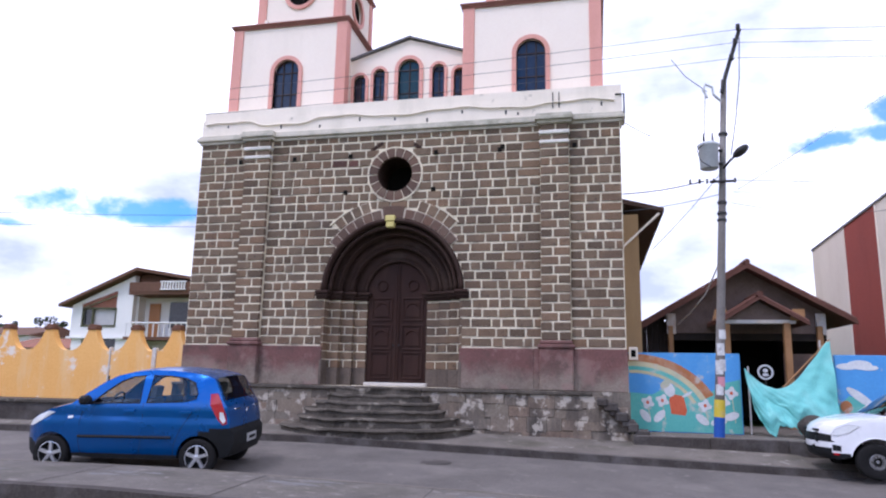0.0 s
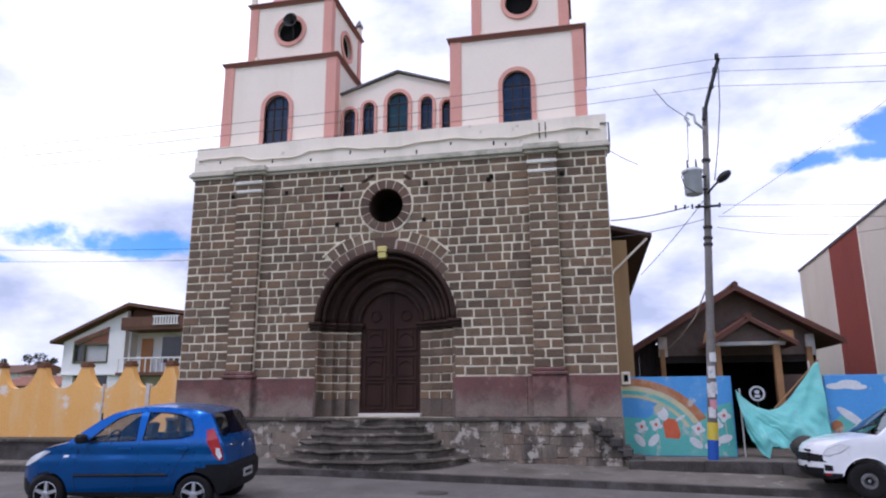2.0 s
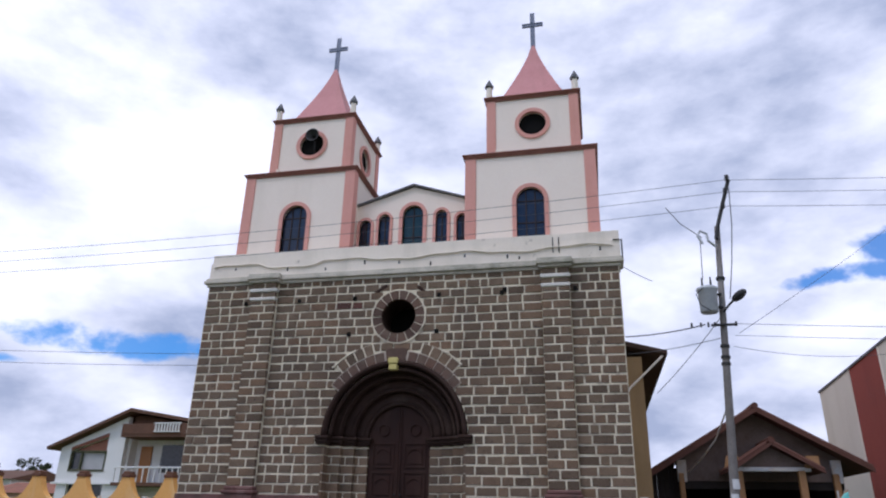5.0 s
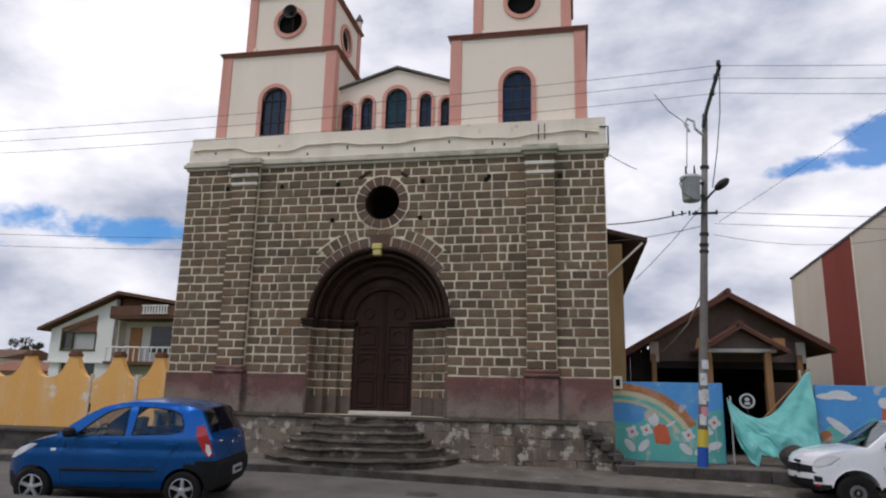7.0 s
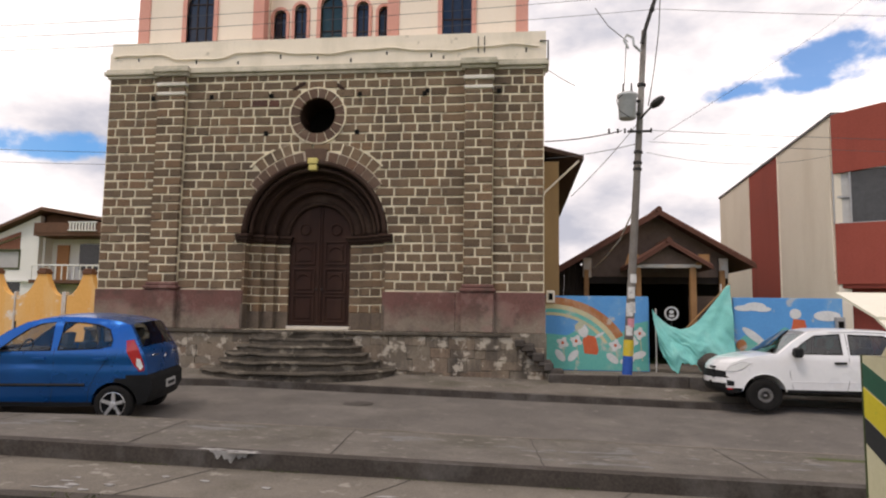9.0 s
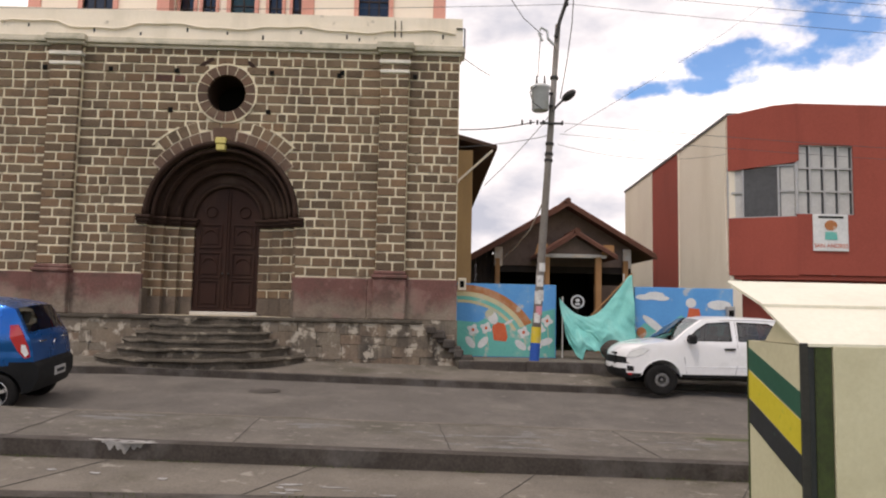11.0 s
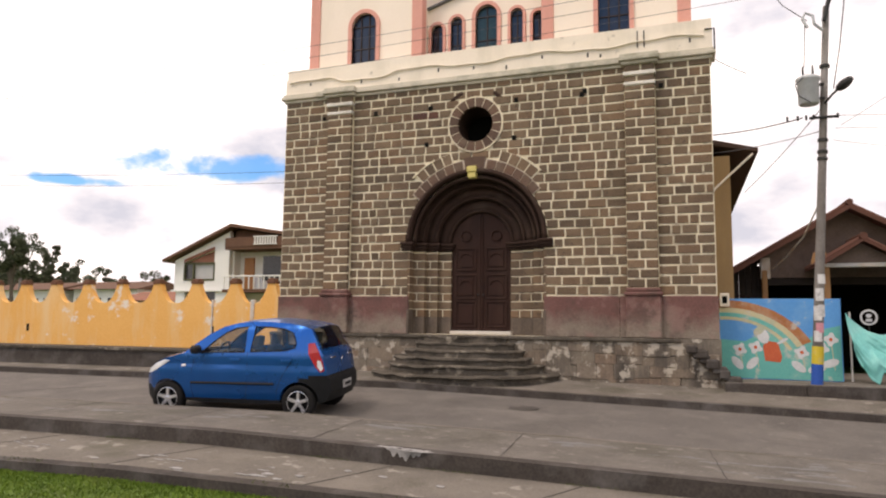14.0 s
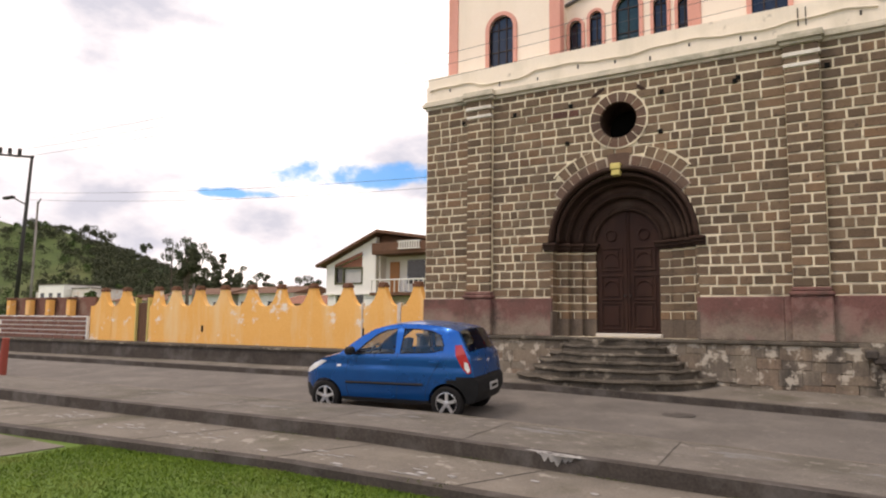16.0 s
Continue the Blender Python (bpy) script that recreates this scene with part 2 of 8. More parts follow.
M = {
    "asphalt": surf("asphalt", (0.086, 0.078, 0.07), (0.165, 0.149, 0.134), 1.1, 38, 0.9, 0.8, stain=((0.19, 0.172, 0.152), 0.9, 0.6), fleck=((0.28, 0.255, 0.23), 6, 0.4)),
    "slab": surf("rough_pavement_concrete", (0.088, 0.079, 0.069), (0.21, 0.19, 0.166), 1.6, 55, 0.92, 1.5, stain=((0.075, 0.07, 0.05), 0.7, 0.6), fleck=((0.34, 0.31, 0.275), 5.5, 0.4), fleck_from=0.59),
    "pavement": surf("pavement_concrete", (0.104, 0.092, 0.077), (0.208, 0.185, 0.156), 1.2, 42, 0.92, 0.8, stain=((0.075, 0.07, 0.045), 0.8, 0.65), fleck=((0.36, 0.335, 0.29), 3.4, 0.5), fleck_from=0.6),
    "kerb": surf("kerb_stone", (0.035, 0.03, 0.026), (0.085, 0.073, 0.063), 2.5, 30, 0.95, 0.6, stain=((0.16, 0.15, 0.14), 1.5, 0.5)),
    "grass_soil": surf("grass_soil", (0.06, 0.11, 0.02), (0.115, 0.18, 0.04), 1.2, 25, 0.95, 0.5, stain=((0.12, 0.1, 0.06), 0.8, 0.4)),
    "mortar": surf("mortar", (0.63, 0.56, 0.405), (0.79, 0.71, 0.53), 1.4, 40, 0.9, 0.3, stain=((0.28, 0.235, 0.18), 1.1, 0.6), fleck=((0.2, 0.165, 0.13), 2.6, 0.6), fleck_from=0.58),
    "arch_joint": surf("dull_arch_joint", (0.36, 0.29, 0.225), (0.54, 0.46, 0.36), 2.0, 40, 0.9, 0.3, stain=((0.5, 0.44, 0.34), 1.6, 0.7)),
    "block": surf("stone_block", (0.124, 0.087, 0.057), (0.208, 0.151, 0.102), 3.0, 45, 0.9, 0.7, rand="object", spread=0.34, stain=((0.085, 0.065, 0.05), 0.8, 0.5), fleck=((0.055, 0.042, 0.034), 7, 0.6)),
    "block_joined": surf("stone_block_far", (0.124, 0.087, 0.057), (0.208, 0.151, 0.102), 3.0, 45, 0.9, 0.7, rand="island", spread=0.42, stain=((0.085, 0.065, 0.05), 0.8, 0.5), fleck=((0.055, 0.042, 0.034), 7, 0.6)),
    "block_red": surf("reddish_stained_block", (0.085, 0.04, 0.031), (0.15, 0.075, 0.058), 3.0, 45, 0.9, 0.7, stain=((0.045, 0.032, 0.027), 2.0, 0.7)),
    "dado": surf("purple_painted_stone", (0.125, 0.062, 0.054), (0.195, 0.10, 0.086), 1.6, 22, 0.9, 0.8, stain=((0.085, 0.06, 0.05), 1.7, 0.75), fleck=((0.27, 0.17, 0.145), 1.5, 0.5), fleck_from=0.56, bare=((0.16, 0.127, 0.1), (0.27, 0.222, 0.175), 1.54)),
    "plinth": surf("plinth_stone", (0.13, 0.108, 0.085), (0.25, 0.21, 0.165), 3.2, 25, 0.95, 0.9, rand="object", spread=0.55, stain=((0.045, 0.04, 0.036), 1.5, 0.8), streak=True, fleck=((0.5, 0.45, 0.37), 3.6, 0.75), fleck_from=0.54),
    "step": surf("worn_step_stone", (0.05, 0.043, 0.034), (0.145, 0.125, 0.10), 1.8, 30, 0.92, 0.9, stain=((0.034, 0.029, 0.022), 1.5, 0.85), fleck=((0.30, 0.265, 0.21), 2.4, 0.65), fleck_from=0.575),
    "cap": surf("white_painted_band", (0.62, 0.59, 0.52), (0.76, 0.73, 0.65), 2.0, 25, 0.9, 0.3, stain=((0.35, 0.33, 0.27), 1.6, 0.5)),
    "jamb": surf("bare_jamb_stone", (0.085, 0.066, 0.052), (0.17, 0.135, 0.105), 2.2, 30, 0.9, 0.7, stain=((0.05, 0.042, 0.035), 1.7, 0.7), streak=True),
    "arch_stone": surf("purple_brown_arch_stone", (0.088, 0.056, 0.043), (0.165, 0.11, 0.082), 3.0, 40, 0.9, 0.7, rand="object", spread=0.25, stain=((0.19, 0.15, 0.11), 1.4, 0.5)),
    "arch": surf("dark_painted_arch_stone", (0.024, 0.0125, 0.009), (0.05, 0.028, 0.02), 2.0, 30, 0.8, 0.4, stain=((0.13, 0.095, 0.068), 1.2, 0.35)),
    "cornice": surf("mossy_cornice", (0.48, 0.44, 0.35), (0.62, 0.57, 0.465), 1.5, 25, 0.92, 0.5, stain=((0.16, 0.165, 0.11), 1.2, 0.65)),
    "cream": surf("cream_plaster", (0.83, 0.715, 0.595), (0.88, 0.78, 0.66), 0.7, 25, 0.88, 0.12, stain=((0.66, 0.585, 0.47), 0.8, 0.3), streak=True),
    "parapet": surf("weathered_white_plaster", (0.77, 0.685, 0.56), (0.85, 0.77, 0.645), 0.8, 25, 0.9, 0.25, stain=((0.55, 0.5, 0.39), 1.3, 0.4), streak=True, fleck=((0.22, 0.19, 0.14), 2.2, 0.55), fleck_from=0.66),
    "salmon": surf("salmon_plaster", (0.63, 0.305, 0.245), (0.72, 0.37, 0.30), 0.8, 25, 0.85, 0.12, stain=((0.5, 0.24, 0.17), 1.0, 0.4), streak=True),
    "spire": surf("pink_spire", (0.52, 0.235, 0.225), (0.62, 0.31, 0.295), 1.2, 20, 0.8, 0.15, stain=((0.4, 0.2, 0.18), 1.4, 0.4), streak=True),
    "tower_cornice": surf("red_brown_cornice", (0.25, 0.11, 0.082), (0.35, 0.16, 0.12), 2, 20, 0.85, 0.3),
    "door": surf("dark_varnished_wood", (0.019, 0.008, 0.0055), (0.042, 0.0175, 0.012), 2.5, 60, 0.6, 0.3, stain=((0.08, 0.045, 0.03), 2.0, 0.35), streak=True),
    "black": surf("dark_void", (0.003, 0.003, 0.003), (0.006, 0.006, 0.005), 2, 20, 0.95, 0.1),
    "iron": surf("dark_iron", (0.03, 0.03, 0.03), (0.06, 0.058, 0.055), 6, 50, 0.6, 0.2, metal=0.4),
    "window": surf("dark_blue_window_glass", (0.01, 0.012, 0.02), (0.022, 0.026, 0.042), 1.5, 12, 0.12, 0.03),
    "window_green": surf("dark_green_window_glass", (0.01, 0.022, 0.02), (0.022, 0.05, 0.042), 1.5, 12, 0.12, 0.03),
    "window_wood": surf("dark_window_frame", (0.03, 0.02, 0.018), (0.05, 0.035, 0.03), 4, 40, 0.6, 0.2),
    "yellow_stone": surf("yellow_painted_keystone", (0.5, 0.42, 0.12), (0.62, 0.54, 0.22), 5, 30, 0.8, 0.3),
    "white_sill": surf("pale_sill", (0.45, 0.42, 0.37), (0.6, 0.56, 0.5), 3, 30, 0.8, 0.3),
    "orange": surf("orange_wall_paint", (0.70, 0.36, 0.095), (0.80, 0.455, 0.15), 0.7, 22, 0.88, 0.25, stain=((0.74, 0.53, 0.28), 1.5, 0.75), streak=True, fleck=((0.72, 0.68, 0.6), 1.9, 0.85), fleck_from=0.6),
    "brown_cap": surf("brown_brick_cap", (0.11, 0.055, 0.035), (0.19, 0.095, 0.06), 4, 25, 0.9, 0.4),
    "grey_post": surf("worn_white_post", (0.45, 0.43, 0.4), (0.68, 0.65, 0.6), 2.5, 20, 0.9, 0.3, stain=((0.5, 0.3, 0.12), 2.0, 0.6)),
}


# ---- mesh helpers ----
def finish(name, bm, material, smooth=False):
    bmesh.ops.recalc_face_normals(bm, faces=bm.faces)
    me = bpy.data.meshes.new(name)
    bm.to_mesh(me)
    bm.free()
    for mm in (material if isinstance(material, (list, tuple)) else [material]):
        me.materials.append(mm)
    if smooth:
        me.polygons.foreach_set("use_smooth", [True] * len(me.polygons))
    return me


def part(name, bm, material, parent, label="", smooth=False):
    ob = new(name, finish(name, bm, material, smooth))
    ob.parent = parent
    if label:
        tagged(ob, label)
    return ob


def thing(name, label, category, at=(0, 0, 0), rz=0.0, group="", kind=""):
    ob = new(name)
    ob.empty_display_size = 0.2
    ob.location, ob.rotation_euler = at, (0, 0, rz)
    return tagged(ob, label, category, group, kind)


def solo(name, bm, material, label, category="", group="", kind="", smooth=False):
    return tagged(new(name, finish(name, bm, material, smooth)), label, category, group, kind)


def box(bm, x0, x1, y0, y1, z0, z1, bevel=0.0):
    r = bmesh.ops.create_cube(bm, size=1.0)["verts"]
    for v in r:
        v.co = Vector(((x0 + x1) / 2 + v.co.x * (x1 - x0), (y0 + y1) / 2 + v.co.y * (y1 - y0), (z0 + z1) / 2 + v.co.z * (z1 - z0)))
    if bevel:
        edges = list({e for v in r for e in v.link_edges})
        bmesh.ops.bevel(bm, geom=edges, offset=bevel, segments=1, affect="EDGES", profile=0.7)
    return r


def ring_tube(bm, pts, r, seg=8, closed=False, r_end=None):
    """A tube along points; its radius may taper."""
    pts = [Vector(p) for p in pts]
    rings = []
    count = len(pts)
    for i, p in enumerate(pts):
        a, b = pts[(i - 1) % count if closed else max(i - 1, 0)], pts[(i + 1) % count if closed else min(i + 1, count - 1)]
        t = (b - a).normalized()
        u = t.orthogonal().normalized() if i == 0 else (u - t * u.dot(t)).normalized()
        w = t.cross(u)
        rr = r if r_end is None else r + (r_end - r) * i / max(1, count - 1)
        rings.append([bm.verts.new(p + (u * math.cos(k * math.tau / seg) + w * math.sin(k * math.tau / seg)) * rr) for k in range(seg)])
    for i in range(count if closed else count - 1):
        a, b = rings[i], rings[(i + 1) % count]
        for k in range(seg):
            bm.faces.new((a[k], a[(k + 1) % seg], b[(k + 1) % seg], b[k]))
    if not closed:
        bm.faces.new(rings[0][::-1])
        bm.faces.new(rings[-1])


def prism(bm, poly, axis, a, b):
    """A polygon in the plane across the axis, drawn out from a to b. axis y: poly is (x, z); axis x: (y, z); axis z: (x, y)."""
    def place(p, d):
        return {"y": (p[0], d, p[1]), "x": (d, p[0], p[1]), "z": (p[0], p[1], d)}[axis]
    lo = [bm.verts.new(place(p, a)) for p in poly]
    hi = [bm.verts.new(place(p, b)) for p in poly]
    count = len(poly)
    bm.faces.new(lo)
    bm.faces.new(hi[::-1])
    for i in range(count):
        bm.faces.new((lo[i], hi[i], hi[(i + 1) % count], lo[(i + 1) % count]))


def sheet_with_holes(bm, outer, holes, y0, y1):
    """A wall in the xz plane between y0 and y1 with openings right through it."""
    edges = []
    for loop in (outer, *holes):
        vs = [bm.verts.new((x, y0, z)) for x, z in loop]
        edges += [bm.edges.new((vs[i], vs[(i + 1) % len(vs)])) for i in range(len(vs))]
    filled = bmesh.ops.triangle_fill(bm, use_beauty=True, use_dissolve=False, edges=edges)
    faces = [f for f in filled["geom"] if isinstance(f, bmesh.types.BMFace)]
    grown = bmesh.ops.extrude_face_region(bm, geom=faces)
    for v in [g for g in grown["geom"] if isinstance(g, bmesh.types.BMVert)]:
        v.co.y = y1


def circle(cx, cz, r, n=32, a0=0.0, a1=360.0, closed=True):
    k = n if closed else n + 1
    return [(cx + r * math.cos(radians(a0 + (a1 - a0) * i / n)), cz + r * math.sin(radians(a0 + (a1 - a0) * i / n))) for i in range(k)]


def arch_loop(cx, half, z0, zs, n=16):
    """A round-headed opening: sill z0, springing zs."""
    return [(cx - half, z0), (cx + half, z0)] + circle(cx, zs, half, n, 0, 180, False)


def arc_band(bm, cx, cz, r0, r1, y0, y1, a0, a1, n=24):
    """Part of a flat ring, from radius r0 to r1 and between y0 and y1."""
    inner, outer = circle(cx, cz, r0, n, a0, a1, False), circle(cx, cz, r1, n, a0, a1, False)
    rows = [[bm.verts.new((p[0], y, p[1])) for p in line] for line, y in ((inner, y0), (outer, y0), (outer, y1), (inner, y1))]
    for i in range(n):
        for k in range(4):
            a, b = rows[k], rows[(k + 1) % 4]
            bm.faces.new((a[i], a[i + 1], b[i + 1], b[i]))
    for i in (0, n):
        bm.faces.new([r[i] for r in rows])


# ---- ground: the street falls gently to one side ----
def fall(x):
    return -0.027 * min(max(0.0, x + 6.0), 16.0)


def far_kerb(x):
    return 14.45 + 0.045 * max(-60, min(x, 20))


def near_edge(x):
    return 8.35 + 0.035 * max(-60, min(x, 20))


def slab_edge(x):
    """Kerb line of the raised pavement on the near side of the street."""
    return 10.0 + 0.04 * (max(-60, min(x, 20)) + 6)


def lawn_edge(x):
    return 6.22 + 0.082 * (max(-60, min(x, 20)) + 9)


def flush(x):
    """0 to 1 where the far pavement is flush with the street, beside the pickup."""
    return min(max((x - 4.1) / 1.1, 0.0), 1.0)


DROP = 0.2                                   # height of the near pavement over the street


def road_z(x, y):
    """The near pavement, or the street that rises from its foot to the far kerb."""
    a, b = slab_edge(x), far_kerb(x)
    if y < a:
        return fall(x)
    return fall(x) - DROP + (DROP + 0.12 * flush(x)) * min(1.0, (y - a) / (b - a))


STATIONS = [-140, -90, -60, -40, -30, -24, -18, -12, -9, -6, -4, -2, 0, 2, 3, 3.7, 4.1, 5.2, 6, 8, 10, 14, 20, 40, 80, 140]


def strip(name, edge0, edge1, z0, z1, bottom, material, label, category):
    """A slab along the street between two edges, with its top at z0(x) and z1(x)."""
    bm = bmesh.new()
    lines = []
    for x in STATIONS:
        lines.append([bm.verts.new(p) for p in ((x, edge0(x), bottom), (x, edge0(x), z0(x)), (x, edge1(x), z1(x)), (x, edge1(x), bottom))])
    for a, b in zip(lines, lines[1:]):
        for k in range(4):
            bm.faces.new((a[k], b[k], b[(k + 1) % 4], a[(k + 1) % 4]))
    bm.faces.new(lines[0])
    bm.faces.new(lines[-1])
    return solo(name, bm, material, label, category, kind="structure")


strip("road", slab_edge, far_kerb, lambda x: fall(x) - DROP, lambda x: road_z(x, far_kerb(x)), -1.2, M["asphalt"], "worn grey asphalt street with pale scuffs", "road")
strip("kerb", lambda x: far_kerb(x), lambda x: far_kerb(x) + 0.17, lambda x: fall(x) + 0.13, lambda x: fall(x) + 0.135, -1.2, M["kerb"], "dark worn stone kerb along the far pavement", "kerb")
strip("pavement", lambda x: far_kerb(x) + 0.17, lambda x: 17.6, lambda x: fall(x) + 0.125, lambda x: 0.5 if x < -11 else 0.2 if x < 3.75 else 0.1, -1.2, M["pavement"], "stained concrete pavement before the church", "pavement")
strip("pavement_upper", near_edge, lambda x: slab_edge(x) - 0.14, fall, fall, -1.2, M["slab"], "rough raised concrete pavement beside the street", "pavement")
strip("kerb_street", lambda x: slab_edge(x) - 0.14, slab_edge, lambda x: fall(x) + 0.004, lambda x: fall(x) - 0.004, -1.2, M["pavement"], "worn pale concrete kerb of the raised pavement", "kerb")
strip("kerb_near", lambda x: near_edge(x) - 0.2, near_edge, lambda x: fall(x) + 0.012, lambda x: fall(x) + 0.012, -1.2, M["kerb"], "dark concrete edge of the raised pavement", "kerb")
strip("pavement_near", lambda x: lawn_edge(x) + 0.2, lambda x: near_edge(x) - 0.2, lambda x: fall(x) - 0.2, lambda x: fall(x) - 0.17, -1.2, M["pavement"], "scuffed concrete walk below the raised pavement", "pavement")
strip("kerb_lawn", lawn_edge, lambda x: lawn_edge(x) + 0.2, lambda x: fall(x) - 0.19, lambda x: fall(x) - 0.19, -1.2, M["kerb"], "low dark kerb beside the lawn", "kerb")

bm = bmesh.new()
xs = [-2500, -600, -140, -60, -20, -6, 2, 10, 20, 60, 140, 600, 2500]
ys = [-2500, -600, -100, -20, 0, None, None, 17.5, 17.6, 60, 140, 600, 2500]
grid = []
for k, y in enumerate(ys):
    grid.append([bm.verts.new((x, y if y is not None else lawn_edge(x) + (0.05 if k == 5 else 0.07), (fall(x) - 0.3) if k < 6 else (-1.0 if k < 8 else 0.1))) for x in xs])
for j in range(len(ys) - 1):
    for i in range(len(xs) - 1):
        bm.faces.new((grid[j][i], grid[j][i + 1], grid[j + 1][i + 1], grid[j + 1][i]))
solo("ground", bm, M["grass_soil"], "green grassy ground around the street", "ground", kind="structure")


# ---- church ----
FX0, FX1, FY = -10.5, 0.52, 16.5            # stone front: its sides and face
LEDGE_Z, DADO_Z, CORN_Z, PAR_Z = 1.12, 2.08, 7.5, 8.22
AX, AZ, AR = -5.0, 3.42, 1.72               # portal arch: centre and radius
RX, RZ, RR = -5.0, 6.37, 0.46               # round opening
COURSE = (CORN_Z - DADO_Z) / 24
PILASTERS = ((-9.1, -8.42), (-1.34, -0.7))

church = thing("church", "dark stone-block church front with two cream and salmon bell towers", "church", (0, 0, 0))

bm = bmesh.new()
portal = [(AX - AR, LEDGE_Z + 0.004), (AX + AR, LEDGE_Z + 0.004)] + circle(AX, AZ, AR, 28, 0, 180, False)
sheet_with_holes(bm, [(FX0, 0.0), (FX1, 0.0), (FX1, CORN_Z), (FX0, CORN_Z)], [portal, circle(RX, RZ, RR, 32)], FY, FY + 0.9)
facade = part("facade_wall", bm, M["mortar"], church, "stone front wall with pale painted mortar joints")



def piece(name, parent, material, x0, x1, y0, y1, z0, z1, bevel=0.012, label=""):
    bm = bmesh.new()
    box(bm, x0, x1, y0, y1, z0, z1, bevel)
    return part(name, bm, material, parent, label)


# side and rear walls of the narthex, and the dark room behind the openings
bm = bmesh.new()
box(bm, FX0, FX0 + 0.6, FY + 0.9, 21.5, 0.0, CORN_Z)
box(bm, FX1 - 0.6, FX1, FY + 0.9, 21.5, 0.0, CORN_Z)
box(bm, FX0, FX1, 21.5, 22.0, 0.0, CORN_Z)
part("side_wall", bm, M["mortar"], church)
bm = bmesh.new()
box(bm, FX0 + 0.1, FX1 - 0.1, FY + 0.2, 21.9, CORN_Z, CORN_Z + 0.25)
part("flat_roof", bm, M["pavement"], church)

# dado of painted smooth stone, standing a little proud, with a gap for the portal
for x0, x1 in ((FX0 - 0.03, AX - AR - 0.0), (AX + AR + 0.0, FX1 + 0.03)):
    cuts = [x0]
    while cuts[-1] < x1 - 2.4:
        cuts.append(cuts[-1] + random.uniform(1.5, 2.1))
    cuts.append(x1)
    for a, b in zip(cuts, cuts[1:]):
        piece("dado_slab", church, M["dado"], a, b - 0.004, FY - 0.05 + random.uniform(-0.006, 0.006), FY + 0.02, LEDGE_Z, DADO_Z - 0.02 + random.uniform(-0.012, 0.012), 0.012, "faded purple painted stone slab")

# stepped jambs and archivolts of the portal
ORDERS = [(AR, 1.42, FY + 0.26), (1.42, 1.12, FY + 0.42), (1.12, 0.79, FY + 0.54)]
for r_out, r_in, y in ORDERS:
    bm = bmesh.new()
    arc_band(bm, AX, AZ, r_in, r_out + 0.02, y, FY + 0.62, 0, 180, 32)
    for off, rad in ((0.04, 0.042),):
        ring_tube(bm, [(p[0], y - 0.01, p[1]) for p in circle(AX, AZ, r_in + off, 32, 0, 180, False)], rad, 8)
    part("archivolt", bm, M["arch"], church, "dark moulded arch ring", smooth=True)
bm = bmesh.new()
arc_band(bm, AX, AZ, AR - 0.03, AR + 0.09, FY - 0.07, FY + 0.12, 0, 180, 36)
ring_tube(bm, [(p[0], FY - 0.07, p[1]) for p in circle(AX, AZ, AR + 0.03, 36, 0, 180, False)], 0.06, 8)
ring_tube(bm, [(p[0], FY + 0.03, p[1]) for p in circle(AX, AZ, AR - 0.12, 36, 0, 180, False)], 0.05, 8)
part("arch_hood", bm, M["arch"], church, "dark roll-moulded outer arch", smooth=True)

for side in (-1, 1):
    for r_out, r_in, y in ORDERS:
        bm = bmesh.new()
        a, b = AX + side * r_in, AX + side * (r_out + 0.01)
        box(bm, min(a, b), max(a, b), y + 0.012, FY + 0.62, 1.56, AZ - 0.1)
        part("jamb_core", bm, M["mortar"], church)
        bm = bmesh.new()
        box(bm, min(a, b), max(a, b), y + 0.012, FY + 0.62, LEDGE_Z, 1.558)
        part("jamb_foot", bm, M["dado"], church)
for side in (-1, 1):
    for r_out, r_in, y in ORDERS:
        for z0, z1 in ((LEDGE_Z + 0.01, 1.55),):
            a, b = AX + side * (r_in - 0.012), AX + side * (r_out + 0.004)
            piece("jamb_base", church, M["jamb"], min(a, b), max(a, b), y - random.uniform(0.0, 0.012), FY + 0.6, z0, z1)
        for k in range(2, 10):
            z0 = LEDGE_Z + 0.02 + k * (AZ - 0.24 - LEDGE_Z) / 10
            z1 = z0 + (AZ - 0.24 - LEDGE_Z) / 10 - 0.03
            a, b = AX + side * (r_in - 0.012), AX + side * (r_out + 0.004)
            w = (r_out - r_in)
            cut = b if k % 2 or w < 0.25 else AX + side * (r_in + w * 0.62)
            piece("jamb_stone", church, M["block"], min(a, cut), max(a, cut), y - random.uniform(0.0, 0.01), FY + 0.6, z0, z1)
            if cut != b:
                c2 = cut + side * 0.026
                piece("jamb_stone", church, M["block"], min(c2, b), max(c2, b), y - random.uniform(0.0, 0.01), y + 0.1, z0, z1)
for side in (-1, 1):
    for (r_out, r_in, y), grow in zip([(AR + 0.2, AR - 0.02, FY - 0.02), *ORDERS], (0.0, 0.02, 0.02, 0.03)):
        a, b = AX + side * (r_in - 0.07), AX + side * (r_out + 0.02)
        bm = bmesh.new()
        for z0, z1, o in ((3.22, 3.28, 0.05), (3.28, 3.36, 0.09), (3.36, 3.43, 0.13)):
            q = side * (o - 0.09)
            box(bm, min(a - q, b), max(a - q, b), y - o, FY + 0.6, z0, z1, 0.014)
        part("impost", bm, M["arch"], church, "dark moulded impost band")

